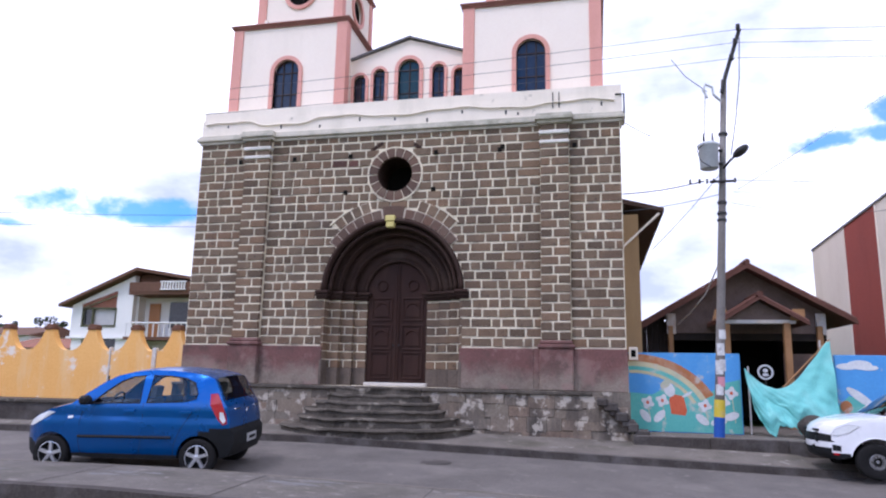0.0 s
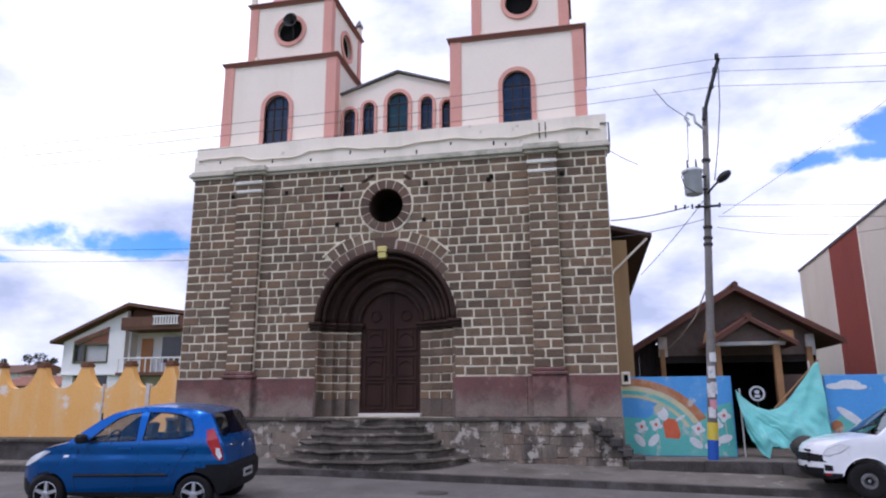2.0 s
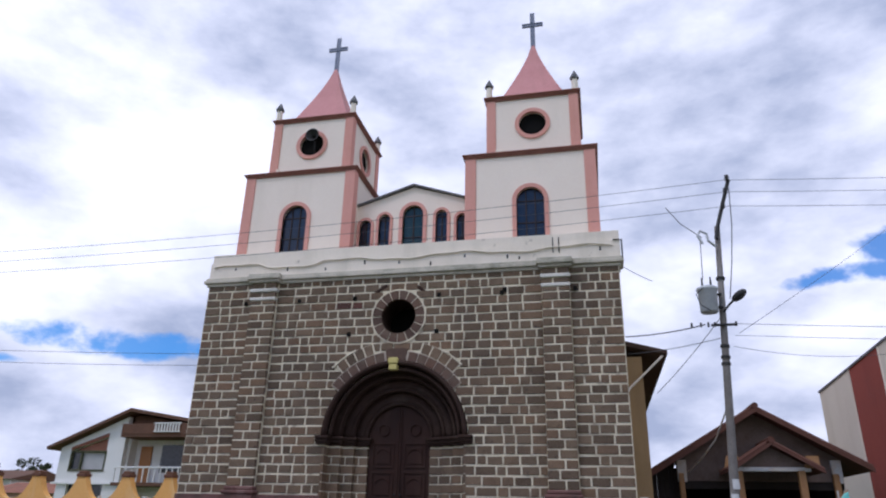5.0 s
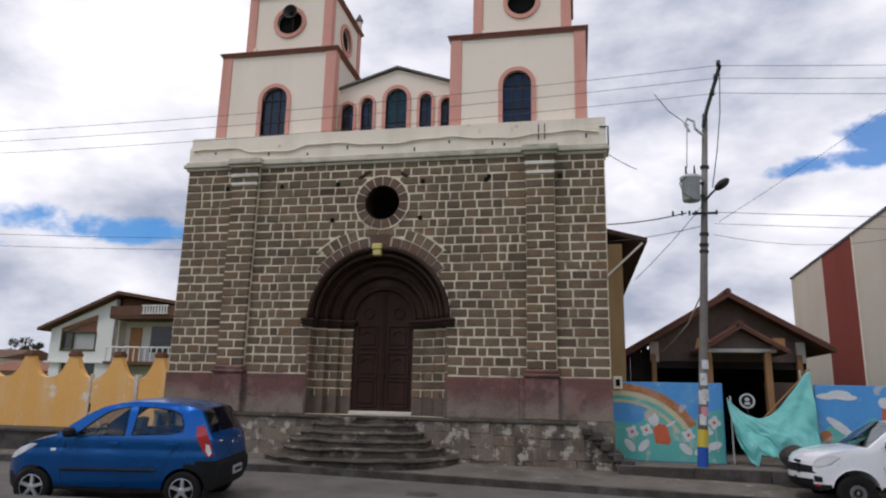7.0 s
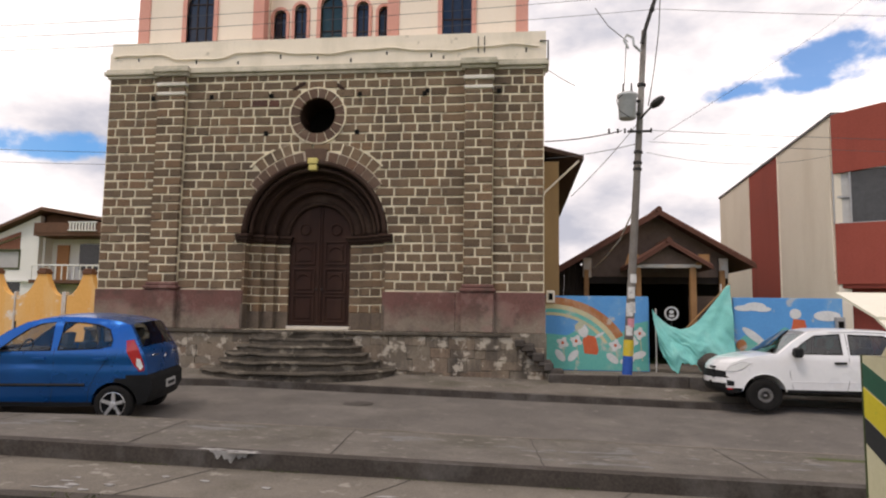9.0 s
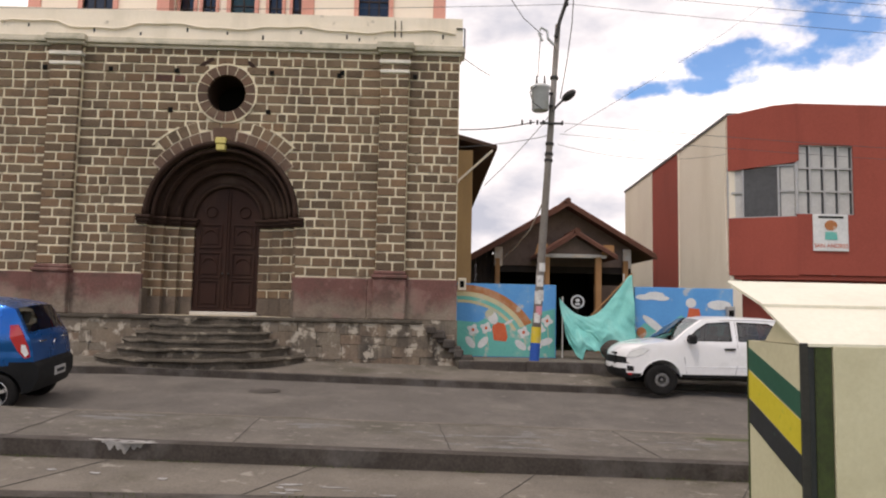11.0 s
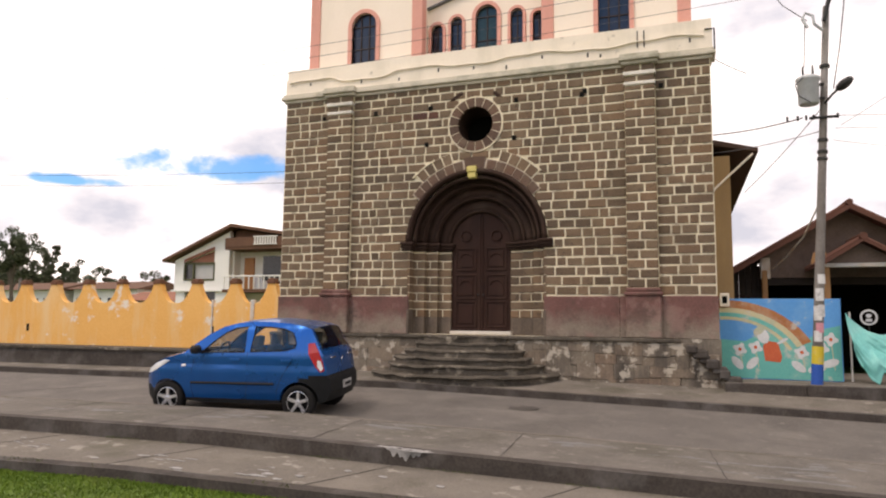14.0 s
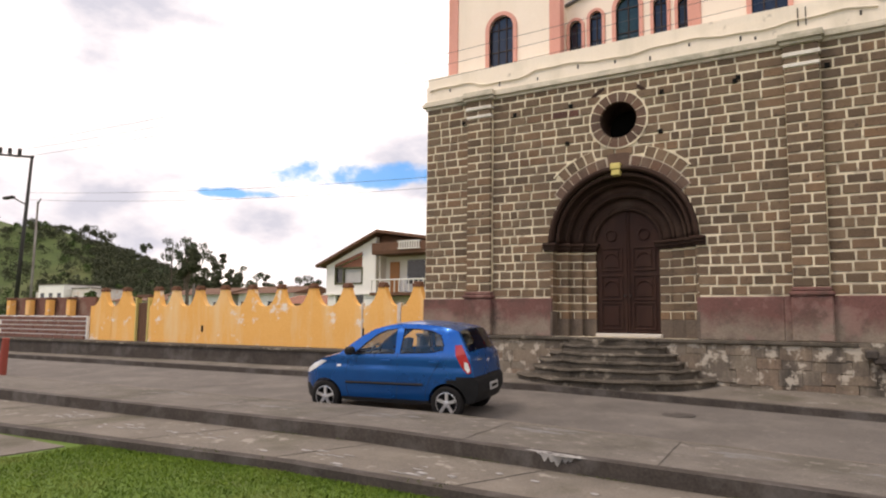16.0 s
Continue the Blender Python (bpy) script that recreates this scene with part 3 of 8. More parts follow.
# round-headed double door
for side in (-1, 1):
    pts = [(AX + side * 0.012, LEDGE_Z + 0.1), (AX + side * 0.78, LEDGE_Z + 0.1)] + [(AX + side * abs(p[0] - AX), p[1]) for p in circle(AX, AZ, 0.78, 10, 2, 89, False)]
    if side < 0:
        pts = pts[::-1]
    b2 = bmesh.new()
    prism(b2, pts, "y", FY + 0.60, FY + 0.66)
    leaf = part("door_leaf", b2, M["door"], church, "dark brown panelled wooden door leaf")
    b3 = bmesh.new()
    cx = AX + side * 0.4
    for z0, z1, w in ((1.32, 1.95, 0.26), (2.03, 2.62, 0.26), (2.75, 3.3, 0.26)):
        for zz in (z0, z1):
            box(b3, cx - w, cx + w, FY + 0.572, FY + 0.60, zz - 0.022, zz + 0.022, 0.008)
        for xx in (cx - w, cx + w):
            box(b3, xx - 0.022, xx + 0.022, FY + 0.572, FY + 0.60, z0, z1, 0.008)
        box(b3, cx - w + 0.07, cx + w - 0.07, FY + 0.58, FY + 0.60, z0 + 0.07, z1 - 0.07, 0.012)
    for zz in (2.32, 3.0):
        ring_tube(b3, [(p[0], FY + 0.575, p[1]) for p in circle(cx, zz, 0.17, 14, 20, 160, False)], 0.022, 6)
    ring_tube(b3, [(p[0], FY + 0.58, p[1]) for p in circle(cx, 3.62, 0.13, 16)], 0.02, 6, closed=True)
    box(b3, AX + side * 0.03 - 0.025, AX + side * 0.03 + 0.025, FY + 0.565, FY + 0.60, 1.24, 4.16, 0.008)
    box(b3, cx - 0.36, cx + 0.36, FY + 0.57, FY + 0.60, 1.22, 1.27, 0.008)
    pp = new("door_panel", finish("door_panel", b3, M["door"]))
    pp.parent = leaf
    b4 = bmesh.new()
    bmesh.ops.create_uvsphere(b4, u_segments=10, v_segments=6, radius=0.028, matrix=Matrix.Translation((AX + side * 0.07, FY + 0.555, 2.12)))
    kn = new("door_knob", finish("door_knob", b4, M["iron"], True))
    kn.parent = leaf
bm = bmesh.new()
box(bm, AX - 0.75, AX + 0.83, FY + 0.36, FY + 0.7, LEDGE_Z + 0.004, LEDGE_Z + 0.09, 0.015)
part("door_sill", bm, M["white_sill"], church, "pale stone door sill")
bm = bmesh.new()
box(bm, AX - 1.2, AX + 1.2, FY + 0.67, FY + 0.8, LEDGE_Z, AZ + 1.2)
part("door_backing", bm, M["black"], church)

# voussoirs round the arch and the round opening, keystone
for r0, r1, a0, a1, count in ((AR + 0.1, 2.04, 37, 81, 6), (AR + 0.1, 2.12, 82, 98, 1), (AR + 0.1, 2.04, 99, 143, 6), (2.07, 2.32, 46, 73, 4), (2.07, 2.32, 106, 132, 4), (RR - 0.01, RR + 0.22, 0, 360, 16)):
    cx, cz = (AX, AZ) if r0 > 1 else (RX, RZ)
    for i in range(count):
        s = (a1 - a0) / count
        g = (0.7 if r0 < 2.06 else 1.0) if r0 > 1 else 2.4
        bm = bmesh.new()
        arc_band(bm, cx, cz, r0, r1, FY - random.uniform(0.038, 0.05), FY + 0.1, a0 + s * i + g / 2, a0 + s * (i + 1) - g / 2, 4)
        part("voussoir", bm, M["block"] if r0 > 2.06 else M["arch_stone"], church)
bm = bmesh.new()
arc_band(bm, RX, RZ, RR + 0.225, RR + 0.262, FY - 0.04, FY + 0.05, 0, 359.9, 40)
part("oculus_rim", bm, M["mortar"], church, "pale rim round the open round window")
for a0 in (35, 112):
    bm = bmesh.new()
    arc_band(bm, RX, RZ, 0.86, 0.95, FY - 0.02, FY + 0.05, a0, a0 + 33, 8)
    part("relief_arc", bm, M["arch"], church)
# pale mortar beds that show between and around the arch stones
for r0, r1, a0, a1 in ((AR + 0.09, 2.06, 36.5, 143.5), (2.06, 2.33, 45.5, 73.5), (2.06, 2.33, 105.5, 132.5), (RR - 0.005, RR + 0.23, 0, 359.9)):
    bm = bmesh.new()
    arc_band(bm, AX if r0 > 1 else RX, AZ if r0 > 1 else RZ, r0, r1, FY - 0.033, FY + 0.02, a0, a1, 40)
    part("arch_mortar", bm, M["mortar"] if r0 < 1 or r0 > 2 else M["arch_joint"], church)
for a0 in (45, 117):
    bm = bmesh.new()
    arc_band(bm, AX, AZ, 2.335, 2.37, FY - 0.045, FY + 0.02, a0, a0 + 18, 10)
    part("arch_rim", bm, M["mortar"], church, "pale painted rim above the arch stones")
bm = bmesh.new()
box(bm, AX - 0.155, AX + 0.055, FY - 0.15, FY + 0.05, 4.98, 5.13, 0.02)
box(bm, AX - 0.175, AX + 0.075, FY - 0.17, FY + 0.05, 5.13, 5.28, 0.02)
part("keystone", bm, M["yellow_stone"], church, "yellow painted keystone")
# black disc stands for the unlit space behind the round opening
bm = bmesh.new()
bmesh.ops.create_cone(bm, cap_ends=True, segments=24, radius1=RR + 0.03, radius2=RR + 0.03, depth=0.04, matrix=Matrix.Translation((RX, FY + 0.86, RZ)) @ Matrix.Rotation(radians(90), 4, "X"))
part("oculus_backing", bm, M["black"], church)
# dark lining over the pale wall thickness paints the reveal's shade
bm = bmesh.new()
arc_band(bm, RX, RZ, RR - 0.012, RR + 0.03, FY + 0.05, FY + 0.88, 0, 359.9, 40)
part("oculus_reveal", bm, M["arch"], church, "reveal of the round opening, lined dark for its shade")
for side in (-1, 1):
    a, b = AX + side * (AR - 0.014), AX + side * (AR + 0.06)
    piece("jamb_base", church, M["jamb"], min(a, b), max(a, b), FY - 0.056, FY + 0.27, LEDGE_Z + 0.01, 1.735, 0.014)
    for k in range(3, 10):
        z0 = LEDGE_Z + 0.02 + k * 0.206
        piece("reveal_stone", church, M["block"], min(a, b), max(a, b), FY - 0.014, FY + 0.27, z0, z0 + 0.182, 0.008)

# small square putlog holes
for x, z in ((-9.3, 6.9), (-7.75, 6.9), (-6.2, 6.9), (-3.95, 6.9), (-6.3, 5.95), (-4.0, 5.95), (-2.35, 6.88), (-2.28, 6.95), (-0.55, 6.9)):
    piece("putlog_hole", church, M["black"], x - 0.05, x + 0.05, FY - 0.034, FY + 0.05, z - 0.06, z + 0.05, 0.0)

# pilasters with pedestal, shaft core, cap bands
for x0, x1 in PILASTERS:
    bm = bmesh.new()
    box(bm, x0, x1, FY - 0.142, FY + 0.05, DADO_Z + 0.1, CORN_Z)
    pil = part("pilaster", bm, M["mortar"], church, "shallow stone pilaster with pale cap bands")
    bm = bmesh.new()
    for a, b, z0, z1, o in ((x0 - 0.06, x1 + 0.06, LEDGE_Z, DADO_Z - 0.02, 0.2), (x0 - 0.1, x1 + 0.1, DADO_Z - 0.02, DADO_Z + 0.07, 0.235), (x0 - 0.05, x1 + 0.05, DADO_Z + 0.07, DADO_Z + 0.16, 0.19)):
        box(bm, a, b, FY - o, FY + 0.02, z0, z1, 0.025)
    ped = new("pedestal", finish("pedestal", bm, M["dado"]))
    ped.parent = pil
    bm = bmesh.new()
    for z0, z1, o in ((6.93, 7.01, 0.03), (7.16, 7.25, 0.045)):
        box(bm, x0 - o, x1 + o, FY - 0.15 - o, FY + 0.02, z0, z1, 0.012)
    cap = new("cap_band", finish("cap_band", bm, M["cap"]))
    cap.parent = pil
    for k in range(23):
        z0 = DADO_Z + 0.17 + k * 0.2175
        z1 = z0 + 0.18
        if z1 > 6.92:
            break
        split = x0 + (x1 - x0) * (random.uniform(0.36, 0.44) if k % 2 else random.uniform(0.56, 0.64))
        cuts = ((x0 - 0.01, split - 0.02), (split + 0.02, x1 + 0.01))
        for a, b in cuts:
            piece("pilaster_stone", pil, M["block"], a, b, FY - 0.155 - random.uniform(0, 0.012), FY - 0.05, z0, z1, 0.014)

    for z0, z1 in ((z0, 6.915), (7.025, 7.145), (7.27, 7.41)):
        if z1 - z0 > 0.07:
            split = x0 + (x1 - x0) * random.uniform(0.4, 0.6)
            for a, b in ((x0 - 0.01, split - 0.02), (split + 0.02, x1 + 0.01)):
                piece("pilaster_stone", pil, M["block"], a, b, FY - 0.16, FY - 0.05, z0, z1, 0.014)

# cornice and parapet, breaking forward over the pilasters
bm = bmesh.new()
for z0, z1, o in ((CORN_Z - 0.08, CORN_Z, 0.05), (CORN_Z, CORN_Z + 0.09, 0.12), (CORN_Z + 0.09, CORN_Z + 0.16, 0.08)):
    box(bm, FX0 - o, FX1 + o, FY - o, FY + 0.5, z0, z1, 0.012)
    for x0, x1 in PILASTERS:
        box(bm, x0 - 0.06 - o * 0.6, x1 + 0.06 + o * 0.6, FY - 0.17 - o, FY + 0.1, z0 - 0.003, z1 + 0.003, 0.012)
part("cornice", bm, M["cornice"], church, "mossy grey-green plaster cornice")
bm = bmesh.new()
box(bm, FX0 - 0.02, FX1 + 0.06, FY - 0.03, FY + 0.36, CORN_Z + 0.163, PAR_Z - 0.12)
box(bm, FX0 - 0.0, FX1 + 0.05, FY + 0.01, FY + 0.32, PAR_Z - 0.12, PAR_Z + 0.15)
part("parapet", bm, M["parapet"], church, "weathered white parapet with rain stains")
bm = bmesh.new()
ring_tube(bm, [(FX0 + 0.1 + i * 0.27, FY - 0.06, 7.98 + 0.05 * math.sin(i * 0.55) + 0.02 * math.sin(i * 1.7) - (0.06 if 5 < i < 12 else 0)) for i in range(41)], 0.022, 6)
part("conduit", bm, M["parapet"], church, "thin white conduit sagging along the parapet")
bm = bmesh.new()
ring_tube(bm, [(FX1 - 0.1, FY - 0.05, 8.1), (FX1 + 0.1, FY - 0.05, 8.1), (FX1 + 0.1, FY - 0.05, 7.6)], 0.02, 6)
part("pipe_bracket", bm, M["iron"], church)
for x in (-1.05, -0.9):
    bm = bmesh.new()
    ring_tube(bm, [(x, FY - 0.06, 7.85), (x, FY - 0.06, 8.25)], 0.014, 5)
    part("pipe_stub", bm, M["iron"], church)
for k, x in enumerate((-9.75, -8.2, -7.1, -6.0, -5.05, -4.2, -3.3, -2.2, -1.9, 0.1)):
    bm = bmesh.new()
    z = 7.92 - 0.07 * (k % 3)
    box(bm, x - 0.022, x + 0.022, FY - 0.036, FY - 0.02, z - 0.05 - 0.03 * (k % 2), z + 0.03, 0.004)
    part("drain_spout", bm, M["iron"], church, "small dark drain hole in the parapet")

# plinth of rough stones with a worn ledge, broken down at one end
bm = bmesh.new()
box(bm, FX0 - 0.12, -0.35, FY - 0.14, FY + 0.02, -0.3, LEDGE_Z - 0.08)
box(bm, -0.35, FX1 + 0.05, FY - 0.06, FY + 0.02, -0.3, LEDGE_Z)
part("plinth_core", bm, M["plinth"], church)
bm = bmesh.new()
box(bm, FX0 - 0.14, -0.25, FY - 0.24, FY + 0.01, LEDGE_Z - 0.09, LEDGE_Z - 0.001, 0.02)
part("plinth_ledge", bm, M["step"], church, "worn dark stone ledge")
beds = [-0.05, 0.24, 0.5, 0.77, 1.03]
for z0, z1 in zip(beds, beds[1:]):
    x = FX0 - 0.15
    while x < 0.7:
        b = x + random.uniform(0.26, 0.62)
        top = 1.03 if x < -0.3 else 1.03 - 0.8 * (x + 0.3)
        if z0 < top - 0.1:
            tall = min(z1, top)
            piece("plinth_stone", church, M["plinth"], x, b - 0.002, FY - 0.165 - random.uniform(0, 0.03), FY - 0.03, z0 + (0.05 * math.sin(x * 1.7 + z0 * 9) if z0 > 0 else 0), tall - 0.001 + (0.05 * math.sin(x * 1.7 + z1 * 9) if tall < 1.0 else 0), 0.006)
        x = b
for k in range(9):
    x = -0.15 + k * 0.13
    z = 0.98 - k * 0.105
    piece("broken_stone", church, M["kerb"], x, x + random.uniform(0.2, 0.34), FY - 0.3 - random.uniform(0, 0.1), FY - 0.04, z - 0.16, z + random.uniform(-0.02, 0.04), 0.03)

# half-round entrance steps
stairs = thing("entrance_steps", "worn half-round stone steps leading up to the church door", "steps")
STEPS = ((2.22, 2.05, 0.28), (1.86, 1.72, 0.47), (1.6, 1.36, 0.63), (1.4, 1.05, 0.79), (1.2, 0.75, 0.95), (1.02, 0.45, 1.1))
for k, (rx, ry, zt) in enumerate(STEPS):
    SQ = 1.0 if k < 2 else 0.62      # the upper steps are squarer
    worn = 0.05 if k < 2 else 0.07
    bm = bmesh.new()
    prof = ((1.0, -0.3), (1.0, zt - 0.07), (1.02, zt - 0.06), (1.03, zt - 0.03), (1.015, zt), (0.0, zt))
    loops = []
    for f, z in prof:
        loops.append([bm.verts.new((AX - 0.15 + rx * f * math.copysign(abs(math.cos(a)) ** SQ, math.cos(a)) + 0.02 * math.sin(a * 9 + k * 2.3), FY - 0.14 - ry * max(f, 0.02) * math.sin(a) ** SQ + worn * f * noise.noise(Vector((a * 3.5, k * 3.1, z * 6))), z + 0.5 * worn * (z > 0) * noise.noise(Vector((a * 5, k * 4.7 + 9, 0))))) for a in [math.pi * i / 60 for i in range(61)]])
    for la, lb in zip(loops, loops[1:]):
        for i in range(60):
            bm.faces.new((la[i], la[i + 1], lb[i + 1], lb[i]))
    bmesh.ops.remove_doubles(bm, verts=bm.verts, dist=0.001)
    part("step", bm, M["step"], stairs)


# ---- bell towers ----
M["cross_metal"] = surf("blue_grey_cross_metal", (0.10, 0.115, 0.15), (0.22, 0.24, 0.29), 5, 40, 0.45, 0.1, metal=0.5)
M["pinnacle_cap"] = surf("weathered_grey_cap", (0.09, 0.09, 0.095), (0.2, 0.2, 0.2), 5, 40, 0.8, 0.2)
M["roof_edge"] = surf("grey_roof_edge", (0.10, 0.10, 0.105), (0.19, 0.19, 0.19), 3, 30, 0.8, 0.2)

def arched_window(parent, cx, y, half, z0, zs, glass_key, bars=1, rim=0.11):
    """Dark glazed round-headed window with a salmon surround."""
    bm = bmesh.new()
    inner, outer = arch_loop(cx, half, z0, zs), arch_loop(cx, half + rim, z0 - 0.001, zs)
    n = len(inner)
    a = [bm.verts.new((p[0], y - 0.05, p[1])) for p in inner]
    b = [bm.verts.new((p[0], y - 0.05, p[1])) for p in outer]
    c = [bm.verts.new((p[0], y + 0.01, p[1])) for p in outer]
    d = [bm.verts.new((p[0], y + 0.12, p[1])) for p in inner]
    for i in range(1, n):
        j = (i + 1) % n
        for u, v in ((a, b), (b, c), (a, d)):
            bm.faces.new((u[i], u[j], v[j], v[i]))
    win = part("window", bm, M["salmon"], parent, "round-headed window with a salmon plaster surround")
    bm = bmesh.new()
    prism(bm, arch_loop(cx, half, z0, zs), "y", y + 0.085, y + 0.1)
    ob = new("pane", finish("pane", bm, M[glass_key]))
    ob.parent = win
    bm = bmesh.new()
    for i in range(1, bars + 1):
        x = cx - half + 2 * half * i / (bars + 1)
        box(bm, x - 0.018, x + 0.018, y + 0.06, y + 0.084, z0, zs + half * 0.9, 0.004)
    for z in (z0 + (zs - z0) * 0.45, zs):
        box(bm, cx - half, cx + half, y + 0.062, y + 0.082, z - 0.016, z + 0.016, 0.004)
    ob = new("glazing_bar", finish("glazing_bar", bm, M["window_wood"]))
    ob.parent = win


def round_window(parent, m):
    bm = bmesh.new()
    arc_band(bm, 0, 0, 0.385, 0.5, -0.045, 0.03, 0, 359.9, 32)
    win = part("round_window", bm, M["salmon"], parent, "open round belfry window with a salmon rim")
    win.matrix_local = m


def tower(x0, x1, y0, x2, x3, y1, wx):
    tw = part("bell_tower", bmesh.new(), M["cream"], church, "cream bell tower with salmon corner strips and a pink spire")
    d0, d1 = x1 - x0, x3 - x2
    bm = bmesh.new()
    sheet_with_holes(bm, [(x0, CORN_Z + 0.2), (x1, CORN_Z + 0.2), (x1, 11.0), (x0, 11.0)], [arch_loop(wx, 0.37, 8.42, 9.58)], y0, y0 + 0.3)
    box(bm, x0, x1, y0 + 0.3, y0 + d0, CORN_Z + 0.2, 11.0)
    bmesh.ops.recalc_face_normals(bm, faces=bm.faces)
    bm.to_mesh(tw.data)
    bm.free()
    for turn in range(4):
        bm = bmesh.new()
        sheet_with_holes(bm, [(-d1 / 2, 10.98), (d1 / 2, 10.98), (d1 / 2, 13.12), (-d1 / 2, 13.12)], [circle(0, 12.2, 0.39, 28)], -d1 / 2 + 0.004 * (turn % 2), -d1 / 2 + 0.09)
        bmesh.ops.transform(bm, matrix=Matrix.Translation(((x2 + x3) / 2, y1 + d1 / 2, 0)) @ Matrix.Rotation(turn * math.pi / 2, 4, "Z"), verts=bm.verts)
        ob = new("belfry_wall", finish("belfry_wall", bm, M["cream"]))
        ob.parent = tw
    # black box just behind the walls stands for the belfry's inner shade
    bm = bmesh.new()
    box(bm, x2 + 0.105, x3 - 0.105, y1 + 0.105, y1 + d1 - 0.105, 11.0, 13.1)
    ob = new("belfry_core", finish("belfry_core", bm, M["black"]))
    ob.parent = tw
    for a, b, c, d, z0, z1, w in ((x0, x1, y0, y0 + d0, CORN_Z + 0.3, 10.98, 0.27), (x2, x3, y1, y1 + d1, 11.1, 13.08, 0.235)):
        for px in (a, b):
            for py in (c, d):
                sx, sy = (1 if px == a else -1), (1 if py == c else -1)
                bm = bmesh.new()
                box(bm, min(px - sx * 0.035, px + sx * w), max(px - sx * 0.035, px + sx * w), min(py - sy * 0.035, py + sy * w), max(py - sy * 0.035, py + sy * w), z0, z1, 0.01)
                if w < 0.25:     # hollow angle, so that the belfry stays open
                    bmesh.ops.delete(bm, geom=bm.verts[:], context="VERTS")
                    box(bm, min(px - sx * 0.035, px + sx * w), max(px - sx * 0.035, px + sx * w), min(py - sy * 0.035, py + sy * 0.1), max(py - sy * 0.035, py + sy * 0.1), z0, z1, 0.01)
                    box(bm, min(px - sx * 0.034, px + sx * 0.1), max(px - sx * 0.034, px + sx * 0.1), min(py + sy * 0.1, py + sy * w), max(py + sy * 0.1, py + sy * w), z0, z1, 0.01)
                ob = new("corner_strip", finish("corner_strip", bm, M["salmon"]))
                ob.parent = tw
    for a, b, c, d, z in ((x0, x1, y0, y0 + d0, 10.95), (x2, x3, y1, y1 + d1, 13.05)):
        bm = bmesh.new()
        for o, h0, h1 in ((0.05, 0, 0.045), (0.08, 0.045, 0.085), (0.11, 0.085, 0.125)):
            box(bm, a - o, b + o, c - o, d + o, z + h0 - 0.002, z + h1, 0.012)
        ob = new("tower_cornice", finish("tower_cornice", bm, M["tower_cornice"]))
        ob.parent = tw
    # flared pyramid
    cx, cy, h = (x2 + x3) / 2, y1 + d1 / 2, d1 / 2 - 0.28
    bm = bmesh.new()
    rings = []
    for f, z in ((1.0, 13.17), (0.93, 13.38), (0.80, 13.68), (0.64, 14.08), (0.47, 14.52), (0.3, 15.0), (0.16, 15.45), (0.05, 15.9)):
        rings.append([bm.verts.new((cx + sx * h * f, cy + sy * h * f, z)) for sx, sy in ((-1, -1), (1, -1), (1, 1), (-1, 1))])
    for ra, rb in zip(rings, rings[1:]):
        for i in range(4):
            bm.faces.new((ra[i], ra[(i + 1) % 4], rb[(i + 1) % 4], rb[i]))
    bm.faces.new(rings[-1])
    ob = new("spire", finish("spire", bm, M["spire"]))
    ob.parent = tw
    for sx in (-1, 1):
        for sy in (-1, 1):
            bm = bmesh.new()
            px, py = cx + sx * (d1 / 2 - 0.04), cy + sy * (d1 / 2 - 0.04)
            rr = [(0.1, 13.17), (0.09, 13.56), (0.13, 13.58), (0.135, 13.63), (0.1, 13.7), (0.06, 13.78), (0.015, 13.87)]
            lo = None
            for r, z in rr:
                ring = [bm.verts.new((px + r * math.cos(k * math.tau / 8), py + r * math.sin(k * math.tau / 8), z)) for k in range(8)]
                if lo:
                    for k in range(8):
                        f = bm.faces.new((lo[k], lo[(k + 1) % 8], ring[(k + 1) % 8], ring[k]))
                        f.material_index = 1 if z > 13.57 else 0
                lo = ring
            bm.faces.new(lo)
            ob = new("pinnacle", finish("pinnacle", bm, [M["parapet"], M["pinnacle_cap"]]))
            ob.parent = tw
    bm = bmesh.new()
    for q in (-1, 1):
        box(bm, cx + q * 0.055 - 0.018, cx + q * 0.055 + 0.018, cy - 0.03, cy + 0.03, 15.8, 17.25, 0.006)
        box(bm, cx - 0.34, cx + 0.34, cy - 0.03, cy + 0.03, 16.77 + q * 0.055 - 0.018, 16.77 + q * 0.055 + 0.018, 0.006)
    box(bm, cx - 0.075, cx + 0.075, cy - 0.012, cy + 0.012, 15.8, 17.25)
    box(bm, cx - 0.34, cx + 0.34, cy - 0.014, cy + 0.014, 16.71, 16.83)
    ob = new("cross", finish("cross", bm, M["cross_metal"]))
    ob.parent = tw
    return tw, cx, cy, d1


for x0, x1, x2, x3, wx in ((-10.02, -6.66, -9.55, -7.0, -8.36), (-3.36, 0.12, -2.82, -0.24, -1.62)):
    tw, cx, cy, d1 = tower(x0, x1, 16.9, x2, x3, 17.3, wx)
    arched_window(church, wx, 16.9, 0.37, 8.42, 9.58, "window", 2)
    round_window(church, Matrix.Translation((cx, 17.3, 12.2)))
    round_window(church, Matrix.Translation((x3, cy, 12.2)) @ Matrix.Rotation(radians(90), 4, "Z"))
    round_window(church, Matrix.Translation((x2, cy, 12.2)) @ Matrix.Rotation(radians(-90), 4, "Z"))
    bm = bmesh.new()
    box(bm, x0 + 0.8, x0 + 0.9, 17.02, 17.12, 11.12, 11.3, 0.01)
    part("stub", bm, M["parapet"], church)

